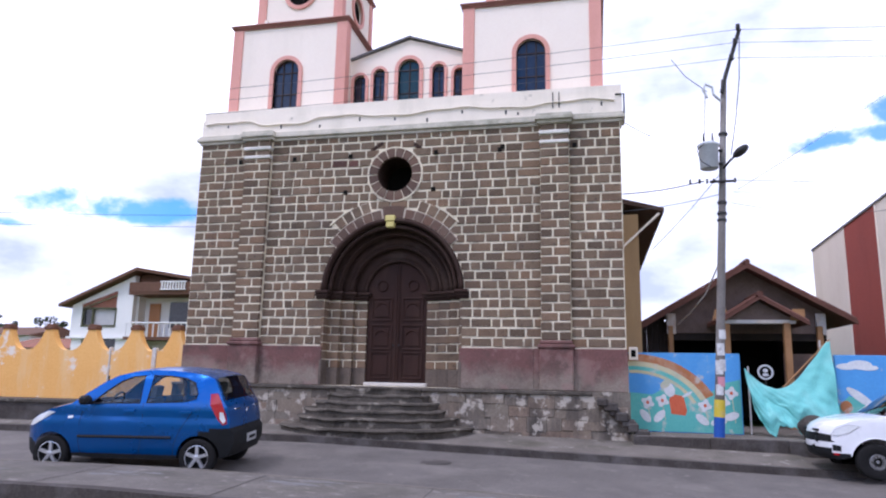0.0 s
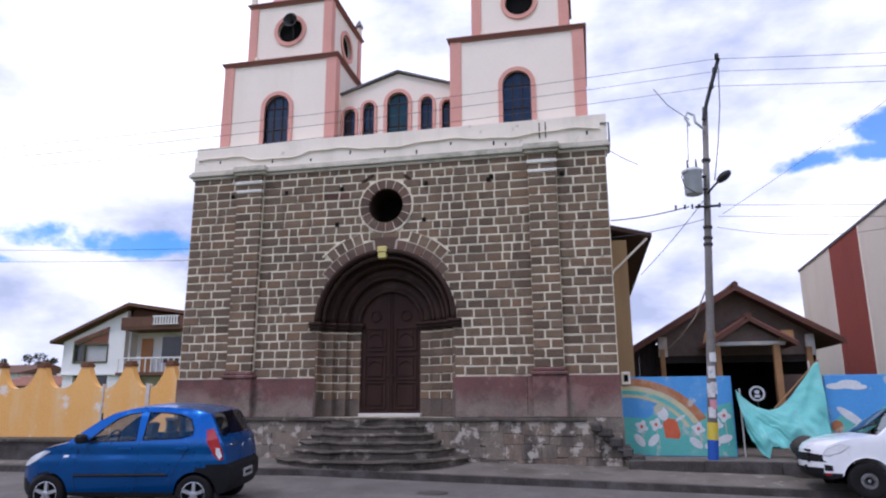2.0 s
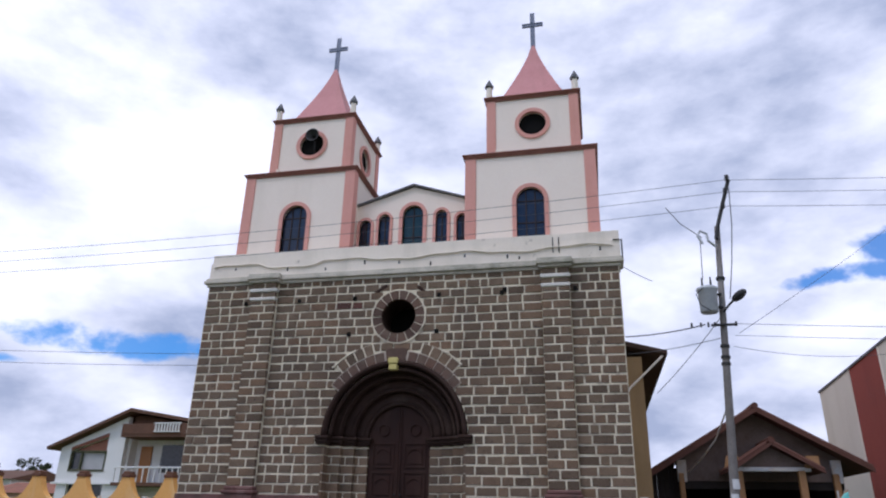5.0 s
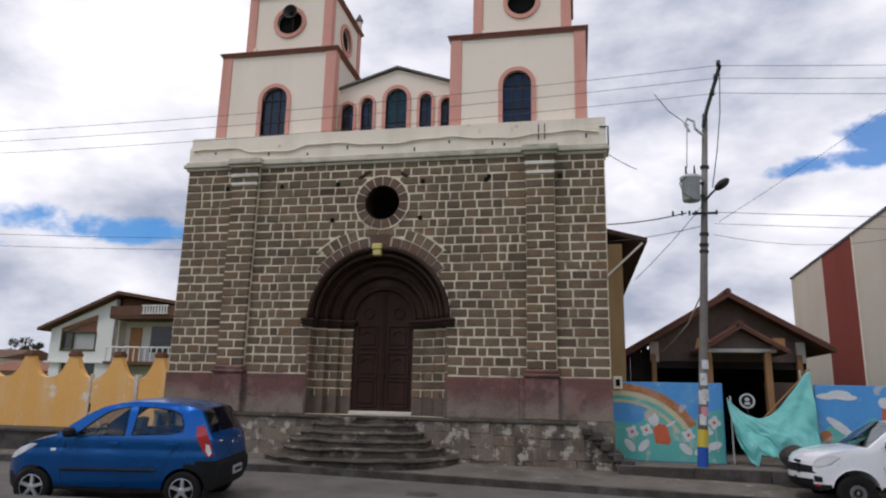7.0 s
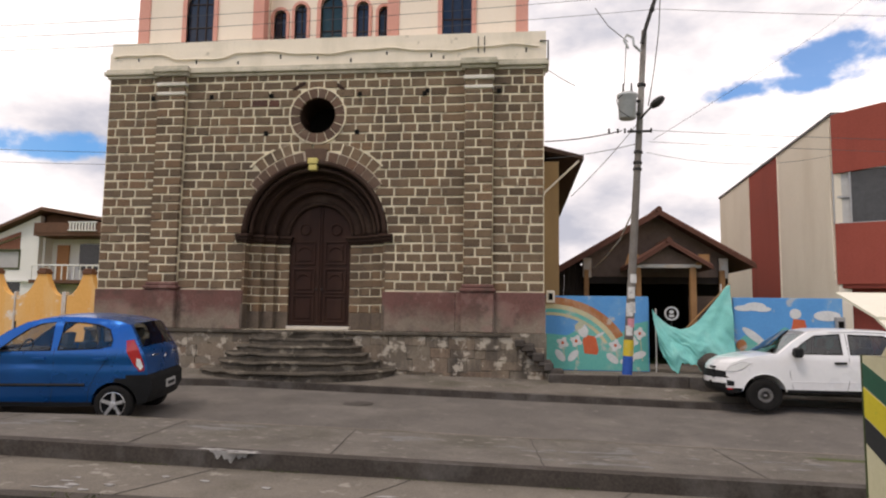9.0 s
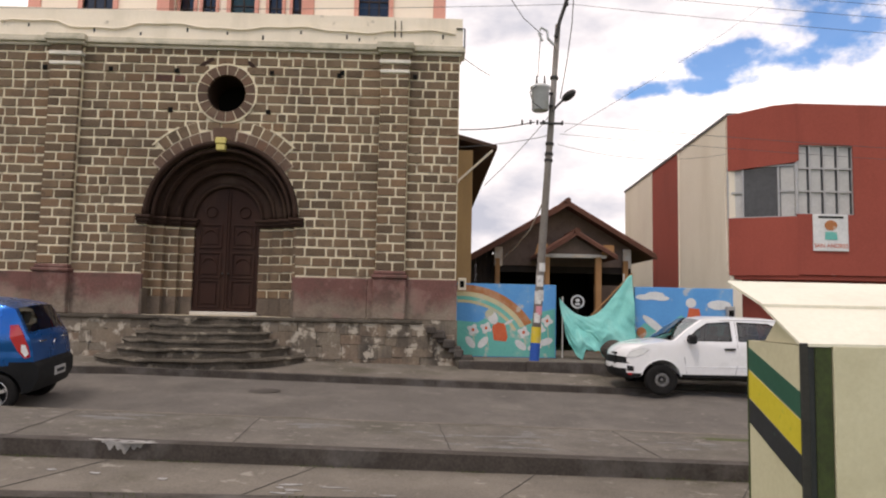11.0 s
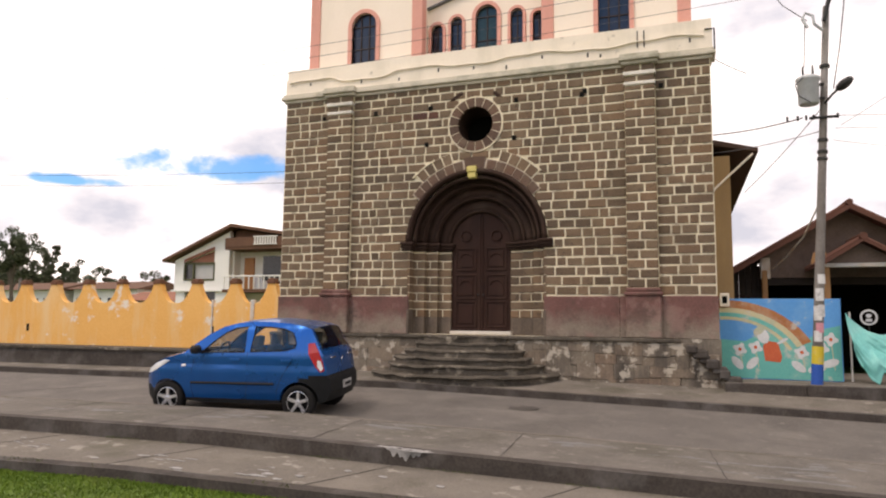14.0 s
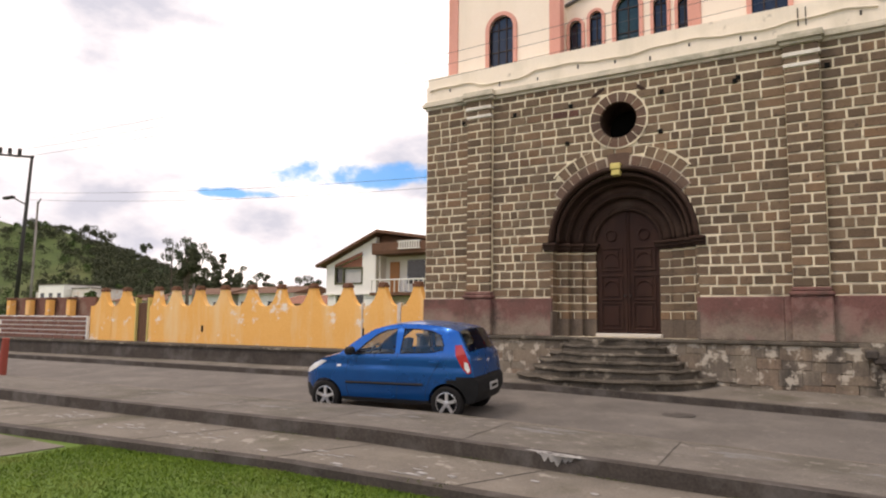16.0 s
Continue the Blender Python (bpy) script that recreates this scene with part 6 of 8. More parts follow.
# ---- painted site wall, tarpaulin ----
M["alu"] = surf("grey_aluminium", (0.3, 0.3, 0.3), (0.42, 0.42, 0.42), 3, 20, 0.4, 0.05, metal=0.5)
M["mural_blue"] = surf("mural_blue", (0.075, 0.26, 0.56), (0.10, 0.33, 0.64), 1.2, 20, 0.75, 0.15, stain=((0.18, 0.38, 0.6), 1.6, 0.6), fleck=((0.5, 0.48, 0.42), 3.2, 0.7), fleck_from=0.595)
M["mural_green"] = surf("mural_teal", (0.085, 0.36, 0.33), (0.14, 0.46, 0.4), 1.2, 20, 0.75, 0.15, stain=((0.25, 0.5, 0.42), 1.6, 0.6), fleck=((0.5, 0.48, 0.42), 3.2, 0.7), fleck_from=0.595)
M["mural_white"] = surf("mural_white", (0.5, 0.52, 0.52), (0.7, 0.71, 0.7), 3, 25, 0.8, 0.1)
M["mural_red"] = surf("mural_red", (0.50, 0.10, 0.045), (0.6, 0.15, 0.07), 3, 25, 0.8, 0.1)
M["mural_brown"] = surf("mural_orange_brown", (0.34, 0.13, 0.055), (0.44, 0.19, 0.08), 3, 25, 0.8, 0.1, stain=((0.5, 0.4, 0.3), 2, 0.5), fleck=((0.5, 0.48, 0.42), 3.2, 0.7), fleck_from=0.595)
M["mural_cream"] = surf("mural_cream", (0.5, 0.44, 0.25), (0.6, 0.55, 0.36), 3, 25, 0.8, 0.1, stain=((0.3, 0.4, 0.35), 2, 0.5), fleck=((0.5, 0.48, 0.42), 3.2, 0.7), fleck_from=0.595)
M["tarp"] = surf("green_tarpaulin", (0.125, 0.46, 0.42), (0.19, 0.58, 0.525), 1.5, 30, 0.55, 0.2, stain=((0.26, 0.58, 0.53), 2.0, 0.6))
MY = 17.3

bm = bmesh.new()
poly = [(0.58, 16.05), (6.6, 16.1), (6.6, 20.6), (0.58, 20.6)]
prism(bm, poly, "z", -0.5, 0.25)
prism(bm, [(6.6, 16.1), (14, 16.1), (14, 17.2), (6.6, 17.2)], "z", -0.5, 0.25)
solo("site_terrace", bm, M["pavement"], "low stained concrete terrace before the painted wall", "terrace", kind="structure")
for k in range(9):
    bm = bmesh.new()
    x = 0.6 + k * 1.5
    box(bm, x, x + 1.495, 15.93 + random.uniform(-0.015, 0.015), 16.04, -0.4, 0.255 + random.uniform(-0.01, 0.01), 0.015)
    solo("terrace_kerb", bm, M["kerb"], "dark kerb stone of the terrace", "kerb", kind="structure")


LAYER = [0]


def blob(parent, name, pts, layer, mat):
    bm = bmesh.new()
    LAYER[0] += 1
    prism(bm, pts, "y", MY - 0.003 * layer - 0.0006 * (LAYER[0] % 5), MY)
    bm.normal_update()
    bmesh.ops.triangulate(bm, faces=[f for f in bm.faces if len(f.verts) > 4])
    part(name, bm, mat, parent)


def oval(cx, cz, a, b, tilt=0.0, n=14):
    t = radians(tilt)
    return [(cx + a * math.cos(u) * math.cos(t) - b * math.sin(u) * math.sin(t), cz + a * math.cos(u) * math.sin(t) + b * math.sin(u) * math.cos(t)) for u in [k * math.tau / n for k in range(n)]]


def panel(x0, x1, label):
    th = thing("painted_panel", label, "painted wall", group="painted site wall")
    bm = bmesh.new()
    box(bm, x0, x1, MY, MY + 0.1, 0.25, 2.03, 0.008)
    part("board", bm, M["mural_blue"], th)
    return th


mur = panel(0.56, 3.02, "wall panel painted with blue sky, teal hills, rainbow and white flowers")
blob(mur, "painted_hill", [(0.58, 0.27), (3.0, 0.27), (3.0, 1.45), (2.7, 1.38), (2.3, 1.12), (1.9, 1.28), (1.5, 1.3), (1.1, 1.08), (0.58, 1.12)], 1, M["mural_green"])
for r0, r1, key in ((1.53, 1.7, "mural_brown"), (1.42, 1.53, "mural_cream"), (1.33, 1.42, "mural_green"), (1.26, 1.33, "mural_cream")):
    pts = [(0.7 + r1 * 1.15 * math.cos(radians(a)), 0.3 + r1 * math.sin(radians(a))) for a in range(94, 22, -6)]
    pts += [(0.7 + r0 * 1.15 * math.cos(radians(a)), 0.3 + r0 * math.sin(radians(a))) for a in range(28, 95, 6)]
    pts = [(max(0.58, min(2.98, x)), min(2.0, z)) for x, z in pts]
    blob(mur, "rainbow_band", pts, 2, M[key])
for cx, cz in ((0.99, 0.9), (1.31, 0.95), (2.23, 0.86), (2.8, 1.15), (2.62, 0.95)):
    petals = []
    for k in range(16):
        a = radians(22.5 * k + 45 + 9 * cx)
        f = 0.15 if k % 4 in (0, 1) else 0.105
        petals.append((cx + f * math.cos(a), cz + f * math.sin(a)))
    blob(mur, "painted_flower", petals, 3, M["mural_white"])
    blob(mur, "flower_eye", oval(cx, cz, 0.035, 0.04), 4, M["mural_red"])
    blob(mur, "painted_stem", [(cx + 0.05, 0.5), (cx + 0.065, 0.5), (cx + 0.015, cz - 0.1), (cx, cz - 0.1)], 2, M["mural_cream"])
for cx, cz, t in ((0.93, 0.6, -52), (1.24, 0.6, 48), (2.16, 0.55, -40), (2.5, 0.5, 12), (2.78, 0.64, 20)):
    blob(mur, "painted_leaf", oval(cx, cz, 0.17, 0.085, t), 3, M["mural_white"])
blob(mur, "painted_red_shape", [(1.5, 0.66), (1.8, 0.63), (1.84, 0.74), (1.77, 1.06), (1.54, 1.1), (1.46, 0.98)], 3, M["mural_red"])
blob(mur, "painted_pale_shape", oval(1.47, 1.2, 0.12, 0.17, 20), 3, M["mural_white"])
blob(mur, "painted_cap", oval(1.39, 1.32, 0.13, 0.08, 40), 4, M["mural_cream"])
blob(mur, "painted_pale_arm", oval(1.86, 1.1, 0.13, 0.035, 30), 3, M["mural_white"])
bm = bmesh.new()
box(bm, 0.525, 0.585, MY - 0.02, MY + 0.1, 0.25, 1.95, 0.012)
part("flaking_edge", bm, M["grey_post"], mur, "flaking white edge of the panel")

mur = panel(4.96, 7.4, "wall panel painted with blue sky, white clouds and green hills")
blob(mur, "painted_hill", [(4.98, 0.27), (7.38, 0.27), (7.38, 1.0), (7.0, 1.25), (6.6, 1.1), (6.1, 1.35), (5.6, 1.0), (5.2, 1.15), (4.98, 0.95)], 1, M["mural_green"])
for cx, cz, a, b in ((5.2, 1.78, 0.22, 0.07), (5.45, 1.82, 0.25, 0.1), (5.62, 1.76, 0.2, 0.06), (7.05, 1.62, 0.3, 0.12), (6.35, 1.66, 0.13, 0.12)):
    blob(mur, "painted_cloud", oval(cx, cz, a, b, 0, 16), 2, M["mural_white"])
blob(mur, "painted_stroke", oval(5.42, 1.12, 0.34, 0.09, -38), 2, M["mural_white"])
blob(mur, "painted_red_shape", [(6.25, 1.3), (6.6, 1.28), (6.55, 1.52), (6.3, 1.54)], 3, M["mural_red"])
blob(mur, "painted_orange_shape", oval(5.12, 0.92, 0.12, 0.13), 3, M["mural_brown"])

meter = thing("meter_box", "small grey meter box at the wall's edge", "meter box")
bm = bmesh.new()
box(bm, 7.2, 7.4, MY - 0.12, MY - 0.004, 1.15, 1.6, 0.015)
part("case", bm, M["alu"], meter)
bm = bmesh.new()
box(bm, 7.24, 7.36, MY - 0.13, MY - 0.12, 1.3, 1.5, 0.0)
part("dial_window", bm, M["black"], meter)
meter = thing("meter_box", "small white meter box on the painted wall's first panel", "meter box")
bm = bmesh.new()
box(bm, 0.6, 0.8, MY - 0.12, MY - 0.005, 1.85, 2.15, 0.015)
part("case", bm, M["parapet"], meter)
bm = bmesh.new()
box(bm, 0.65, 0.75, MY - 0.13, MY - 0.12, 1.92, 2.08, 0.0)
part("dial_window", bm, M["black"], meter)

TAILS = ((0.0, 0.62), (0.1, 0.3), (0.17, 0.27), (0.21, 0.5), (0.3, 0.47), (0.42, 0.45), (0.46, 0.3), (0.54, 0.32), (0.58, 0.42), (0.75, 0.36), (1.0, 0.42))


def torn(u):
    """Height of the ragged lower edge."""
    for (ua, za), (ub, zb) in zip(TAILS, TAILS[1:]):
        if ua <= u <= ub:
            return za + (zb - za) * (u - ua) / (ub - ua) + 0.015 * math.sin(u * 70)
    return 0.74


bm = bmesh.new()
NU, NV = 60, 46
rows = []
for j in range(NV + 1):
    v = j / NV
    line = []
    for i in range(NU + 1):
        u = i / NU
        top = Vector((3.08 + 1.78 * u, 17.2, 1.72 + 0.6 * u - 0.82 * math.sin(math.pi * min(1, u * 1.05)) * (1 - 0.35 * u)))
        bot = Vector((3.28 + 1.64 * u ** 0.9, 16.95, torn(u)))
        p = top.lerp(bot, v)
        fold = 0.05 * math.sin(11 * (u - 0.55 * v) + 1.5 * math.sin(3 * v)) + 0.07 * noise.noise(Vector((u * 5 + v * 2, v * 3, 0))) + 0.022 * noise.noise(Vector((u * 16 - v * 9, v * 5, 3)))
        p.y += fold * (0.3 + 0.7 * math.sin(math.pi * v) + 0.4 * v)
        p.x -= 0.16 * v * (1 - u) * (1 - v) * 4 * 0.25
        p.z += 0.02 * noise.noise(Vector((u * 9, v * 9, 7)))
        line.append(bm.verts.new(p))
    rows.append(line)
for j in range(NV):
    for i in range(NU):
        bm.faces.new((rows[j][i], rows[j][i + 1], rows[j + 1][i + 1], rows[j + 1][i]))
tarp = solo("tarpaulin", bm, M["tarp"], "sagging turquoise tarpaulin hung across the gap in the wall", "tarpaulin", smooth=True)
tarp.modifiers.new("thickness", "SOLIDIFY").thickness = 0.006
bm = bmesh.new()
ring_tube(bm, [(3.9, 17.36, 1.3), (4.9, 17.32, 2.36)], 0.02, 6)
solo("prop_pole", bm, M["wood_light"], "slanting pale wooden pole behind the tarpaulin", "pole")
for x in (3.2, 4.72):
    bm = bmesh.new()
    ring_tube(bm, [(x, 17.4, 0.25), (x, 17.4, 1.75 if x < 4 else 2.35)], 0.02, 6)
    solo("fence_post", bm, M["grey_post"], "thin pale post holding the tarpaulin", "post", group="tarpaulin posts")
bm = bmesh.new()
bmesh.ops.create_icosphere(bm, subdivisions=3, radius=0.3)
for v in bm.verts:
    v.co *= 1 + 0.3 * noise.noise(v.co * 3)
    v.co = Vector((4.3 + v.co.x * 1.2, 16.6 + v.co.y, 0.5 + v.co.z * 0.85))
solo("rubble_heap", bm, M["kerb"], "dark heap of rubble at the tarpaulin's foot", "rubble")

# ---- timber hut with tiled gables ----
hut = thing("timber_hut", "dark timber hut with a tiled gable roof and small porch gable", "hut")
M["hut_gable"] = surf("dark_brick_gable", (0.11, 0.078, 0.062), (0.19, 0.138, 0.112), 2.5, 30, 0.9, 0.4)
M["verge"] = surf("dark_red_verge", (0.085, 0.039, 0.029), (0.15, 0.07, 0.05), 2.5, 25, 0.85, 0.3)
# near-black base colour holds the shade under the hut's roof
M["hut_shade"] = surf("shade_toned_hut_wall", (0.02, 0.016, 0.014), (0.04, 0.032, 0.027), 2, 20, 0.9, 0.2)


def gable_roof(x0, z0, xa, za, x1, z1, y0, y1, thick, tile):
    """Two slopes with tile rolls running up them, and timber verges."""
    for (ax, az), (bx, bz) in (((x0, z0), (xa, za)), ((xa, za), (x1, z1))):
        bm = bmesh.new()
        prism(bm, [(ax, az - thick), (bx, bz - thick), (bx, bz), (ax, az)], "y", y0, y1)
        slope = part("roof_slope", bm, tile, hut, "weathered clay-tile roof slope")
        n = int((y1 - y0) / 0.24)
        for k in range(n):
            y = y0 + 0.12 + k * (y1 - y0 - 0.24) / max(1, n - 1)
            bm = bmesh.new()
            ring_tube(bm, [(ax, y, az + 0.01), (bx, y, bz + 0.01)], 0.06, 6)
            roll = new("roll_tile", finish("roll_tile", bm, tile))
            roll.parent = slope
        bm = bmesh.new()
        prism(bm, [(ax, az - thick - 0.04), (bx, bz - thick - 0.04), (bx, bz - 0.02), (ax, az - 0.02)], "y", y0 - 0.05, y0 - 0.005)
        part("verge_board", bm, M["verge"], hut)
    bm = bmesh.new()
    ring_tube(bm, [(xa, y0 - 0.06, za + 0.03), (xa, y1, za + 0.03)], 0.09, 7)
    part("ridge", bm, tile, hut)


gable_roof(1.1, 2.95, 3.99, 4.66, 6.65, 3.1, 20.7, 27.0, 0.1, M["verge"])
gable_roof(2.95, 2.95, 4.05, 3.64, 5.2, 2.95, 19.7, 21.2, 0.06, M["verge"])
bm = bmesh.new()
prism(bm, [(1.85, 2.75), (6.0, 2.75), (6.0, 3.35), (3.99, 4.58), (1.85, 3.32)], "y", 21.25, 21.4)
part("gable", bm, M["hut_gable"], hut, "dark brown gable wall")
bm = bmesh.new()
prism(bm, [(3.2, 3.0), (4.95, 3.0), (4.05, 3.52)], "y", 19.95, 20.05)
part("porch_gable", bm, M["hut_gable"], hut)
for x, y, r in ((1.95, 21.2, 0.07), (3.25, 20.0, 0.075), (4.72, 20.0, 0.085), (5.85, 21.2, 0.075)):
    bm = bmesh.new()
    box(bm, x - r, x + r, y - r, y + r, 0.2, 2.95, 0.015)
    part("porch_post", bm, M["wood_light"], hut, "pale wooden post")
for x0, x1, y, z in ((3.1, 4.95, 20.0, 2.92), ):
    bm = bmesh.new()
    box(bm, x0, x1, y - 0.08, y + 0.08, z, z + 0.1, 0.01)
    part("porch_beam", bm, M["grey_post"], hut, "pale porch beam")
for x in (3.08, 4.98):
    bm = bmesh.new()
    prism(bm, [(x - 0.18, 3.0), (x + 0.18, 3.0), (x + 0.18, 3.3), (x - 0.1, 3.3)], "y", 19.9, 20.0)
    part("corner_bracket", bm, M["wood_light"], hut)
for x in (1.98, 5.9):
    bm = bmesh.new()
    box(bm, x - 0.12, x + 0.12, 21.15, 21.26, 2.72, 3.3, 0.01)
    part("bracket_board", bm, M["grey_post"], hut)
# front beam and walls take the shade tone instead of a timber colour
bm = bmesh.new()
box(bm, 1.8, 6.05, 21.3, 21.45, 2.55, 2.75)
part("front_beam", bm, M["hut_shade"], hut)
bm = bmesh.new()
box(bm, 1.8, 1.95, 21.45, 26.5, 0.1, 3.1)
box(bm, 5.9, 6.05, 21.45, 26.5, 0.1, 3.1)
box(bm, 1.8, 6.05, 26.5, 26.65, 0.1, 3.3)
part("hut_wall", bm, M["hut_shade"], hut)
# boards added to close a bright gap under the eave, coloured as shade
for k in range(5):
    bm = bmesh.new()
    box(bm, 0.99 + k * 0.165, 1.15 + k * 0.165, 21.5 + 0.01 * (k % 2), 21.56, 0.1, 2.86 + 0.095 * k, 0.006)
    part("lean_to_board", bm, M["hut_shade"], hut, "added shade-dark upright board closing the gap beside the hut")
for x0, x1, z1 in ((1.95, 3.0, 1.4), (4.95, 5.9, 2.2)):
    bm = bmesh.new()
    box(bm, x0, x1, 21.42, 21.5, 0.1, z1)
    part("front_boarding", bm, M["hut_gable"], hut)
disc = thing("round_sign", "white ring sign with a plain symbol on the dark porch", "sign")
bm = bmesh.new()
arc_band(bm, 4.03, 1.66, 0.145, 0.19, 19.5, 19.52, 0, 359.9, 28)
part("ring", bm, M["mural_white"], disc)
bm = bmesh.new()
prism(bm, oval(4.03, 1.7, 0.06, 0.05), "y", 19.5, 19.52)
prism(bm, [(3.96, 1.56), (4.1, 1.56), (4.09, 1.63), (3.97, 1.63)], "y", 19.5, 19.52)
part("symbol", bm, M["mural_white"], disc)
bm = bmesh.new()
ring_tube(bm, [(4.03, 19.53, 0.08), (4.03, 19.53, 1.48)], 0.02, 6)
part("stand", bm, M["iron"], disc)
cable = bmesh.new()
ring_tube(cable, [(2.15, 21.1, 2.98), (2.35, 20.0, 3.2), (2.5, 18.2, 3.5), (2.58, 16.6, 4.0)], 0.02, 5)
solo("loose_cable", cable, M["grey_post"], "pale cable hanging from the pole to the hut", "cable")

# ---- red and cream building ----
M["red_wall"] = surf("brick_red_paint", (0.26, 0.06, 0.043), (0.33, 0.082, 0.06), 0.7, 22, 0.85, 0.2, stain=((0.19, 0.045, 0.035), 0.9, 0.5), streak=True)
M["cream_wall"] = surf("cream_side_wall", (0.68, 0.62, 0.51), (0.76, 0.70, 0.59), 0.7, 22, 0.88, 0.2, stain=((0.6, 0.53, 0.42), 0.8, 0.5), streak=True)
redb = thing("red_building", "two-storey red building with cream side bands and corner windows", "building")
BX = 7.65


def red_top(y):
    """The side wall's top falls towards the rear."""
    return 6.6 - 0.046 * (y - 18.0)


for y0, y1, key in ((18.0, 21.57, "cream_wall"), (21.57, 24.15, "red_wall"), (24.15, 27.45, "cream_wall")):
    bm = bmesh.new()
    prism(bm, [(y0 + 0.004, 0.0), (y1, 0.0), (y1, red_top(y1)), (y0 + 0.004, red_top(y0))], "x", BX, BX + 0.3)
    part("side_wall", bm, M[key], redb)
for y in (21.57, 24.15):
    bm = bmesh.new()
    box(bm, BX - 0.02, BX + 0.01, y - 0.04, y + 0.04, 0.0, red_top(y), 0.005)
    part("joint_trim", bm, M["parapet"], redb, "pale vertical trim between colour bands")
bm = bmesh.new()
prism(bm, [(17.98, red_top(17.98)), (27.5, red_top(27.5)), (27.5, red_top(27.5) + 0.07), (17.98, red_top(17.98) + 0.07)], "x", BX - 0.03, BX + 0.34)
part("coping", bm, M["roof_edge"], redb, "thin grey coping")
bm = bmesh.new()
ring_tube(bm, [(BX - 0.04, 18.05, 6.5), (BX - 0.05, 18.12, 4.6), (BX - 0.04, 18.05, 2.5)], 0.02, 6)
part("cable", bm, M["parapet"], redb, "pale cable down the corner")


def facet(name, p, q, z0, z1, mat, thick=0.2, label=""):
    """An upright slab between two points of the plan."""
    d = Vector((q[0] - p[0], q[1] - p[1], 0)).normalized()
    nrm = Vector((-d.y, d.x, 0)) * thick
    bm = bmesh.new()
    prism(bm, [p, q, (q[0] + nrm.x, q[1] + nrm.y), (p[0] + nrm.x, p[1] + nrm.y)], "z", z0, z1)
    return part(name, bm, mat, redb, label)


A, B, C = (7.62, 18.0), (9.06, 17.3), (15.5, 17.3)
facet("upper_front", A, B, 2.4, 3.88, M["red_wall"])
facet("upper_front", B, C, 2.42, 3.94, M["red_wall"])
facet("upper_front", B, C, 5.7, 6.76, M["red_wall"])
dA = (Vector(B) - Vector(A)) / (B[0] - A[0])
bm = bmesh.new()
for d in (0.0, 0.2):
    row_pts = [(A[0], 5.12), (B[0], 5.26), (B[0], 6.76), (8.6, 6.76), (A[0], 6.6)]
    vs = [bm.verts.new((x + 0.4 * d, A[1] + dA.y * (x - A[0]) + 0.9 * d, z)) for x, z in row_pts]
    bm.faces.new(vs)
bm.verts.ensure_lookup_table()
for k in range(5):
    bm.faces.new([bm.verts[k], bm.verts[(k + 1) % 5], bm.verts[5 + (k + 1) % 5], bm.verts[5 + k]])
part("upper_front", bm, M["red_wall"], redb)
bm = bmesh.new()
prism(bm, [(9.06, 5.3), (9.12, 5.3), (9.12, 5.7), (9.06, 5.7)], "y", 17.3, 17.5)
part("upper_front", bm, M["red_wall"], redb)


def window_run(p, q, z0, z1, cols, rows_, label, bars=None, curtains=None):
    d = Vector((q[0] - p[0], q[1] - p[1], 0))
    ln = d.length
    d.normalize()
    nrm = Vector((-d.y, d.x, 0))
    base = Matrix.Translation((p[0], p[1], 0)) @ Matrix(((d.x, nrm.x, 0, 0), (d.y, nrm.y, 0, 0), (0, 0, 1, 0), (0, 0, 0, 1)))
    bm = bmesh.new()
    box(bm, 0, ln, 0.09, 0.11, z0, z1)
    bmesh.ops.transform(bm, matrix=base, verts=bm.verts)
    w = part("window", bm, M["glass_dark"], redb, label)
    bm = bmesh.new()
    for x in [ln * f for f in bars] if bars else [ln * k / cols for k in range(cols + 1)]:
        box(bm, x - 0.025, x + 0.025, 0.04, 0.085, z0, z1, 0.004)
    for k in range(rows_ + 1):
        z = z0 + (z1 - z0) * k / rows_
        for a, b in curtains if curtains and 0 < k < rows_ else ((0, 1),):
            box(bm, a * ln, b * ln, 0.042, 0.083, z - 0.025, z + 0.025, 0.004)
    bmesh.ops.transform(bm, matrix=base, verts=bm.verts)
    ob = new("window_frame", finish("window_frame", bm, M["alu"]))
    ob.parent = w
    for k in range(len(curtains) if curtains else cols):
        if curtains or k % 2 == 0 or cols > 3:
            bm = bmesh.new()
            x0, x1 = ln * k / cols + 0.03, ln * (k + (0.34 if cols < 4 else 0.8)) / cols
            if curtains:
                x0, x1 = ln * curtains[k][0] + 0.02, ln * curtains[k][1] - 0.02
            n = 12
            lo = None
            for i in range(n + 1):
                x = x0 + (x1 - x0) * i / n
                pair = [bm.verts.new((x, 0.087 - 0.0008 * (i % 2), z)) for z in (z0 + 0.03, z1 - 0.03)]
                if lo:
                    bm.faces.new((lo[0], pair[0], pair[1], lo[1]))
                lo = pair
            bmesh.ops.transform(bm, matrix=base, verts=bm.verts)
            ob = new("curtain", finish("curtain", bm, M["curtain"]))
            ob.parent = w


window_run(A, B, 3.88, 5.2, 3, 2, "corner window with pale curtains at both ends", (0, 0.22, 0.74, 1), ((0, 0.22), (0.76, 1)))
window_run(B, (10.5, 17.3), 3.94, 5.7, 4, 3, "tall gridded window with pale curtains")
facet("upper_front", (10.5, 17.3), (11.6, 17.3), 3.94, 5.7, M["red_wall"])
window_run((11.6, 17.3), (13.6, 17.3), 3.94, 5.7, 4, 3, "tall gridded window with pale curtains")
facet("upper_front", (13.6, 17.3), C, 3.94, 5.7, M["red_wall"])
bm = bmesh.new()
prism(bm, [(7.65, 18.05), (9.06, 17.35), (15.5, 17.35), (15.5, 27.4), (7.9, 27.4)], "z", 2.3, 2.4)
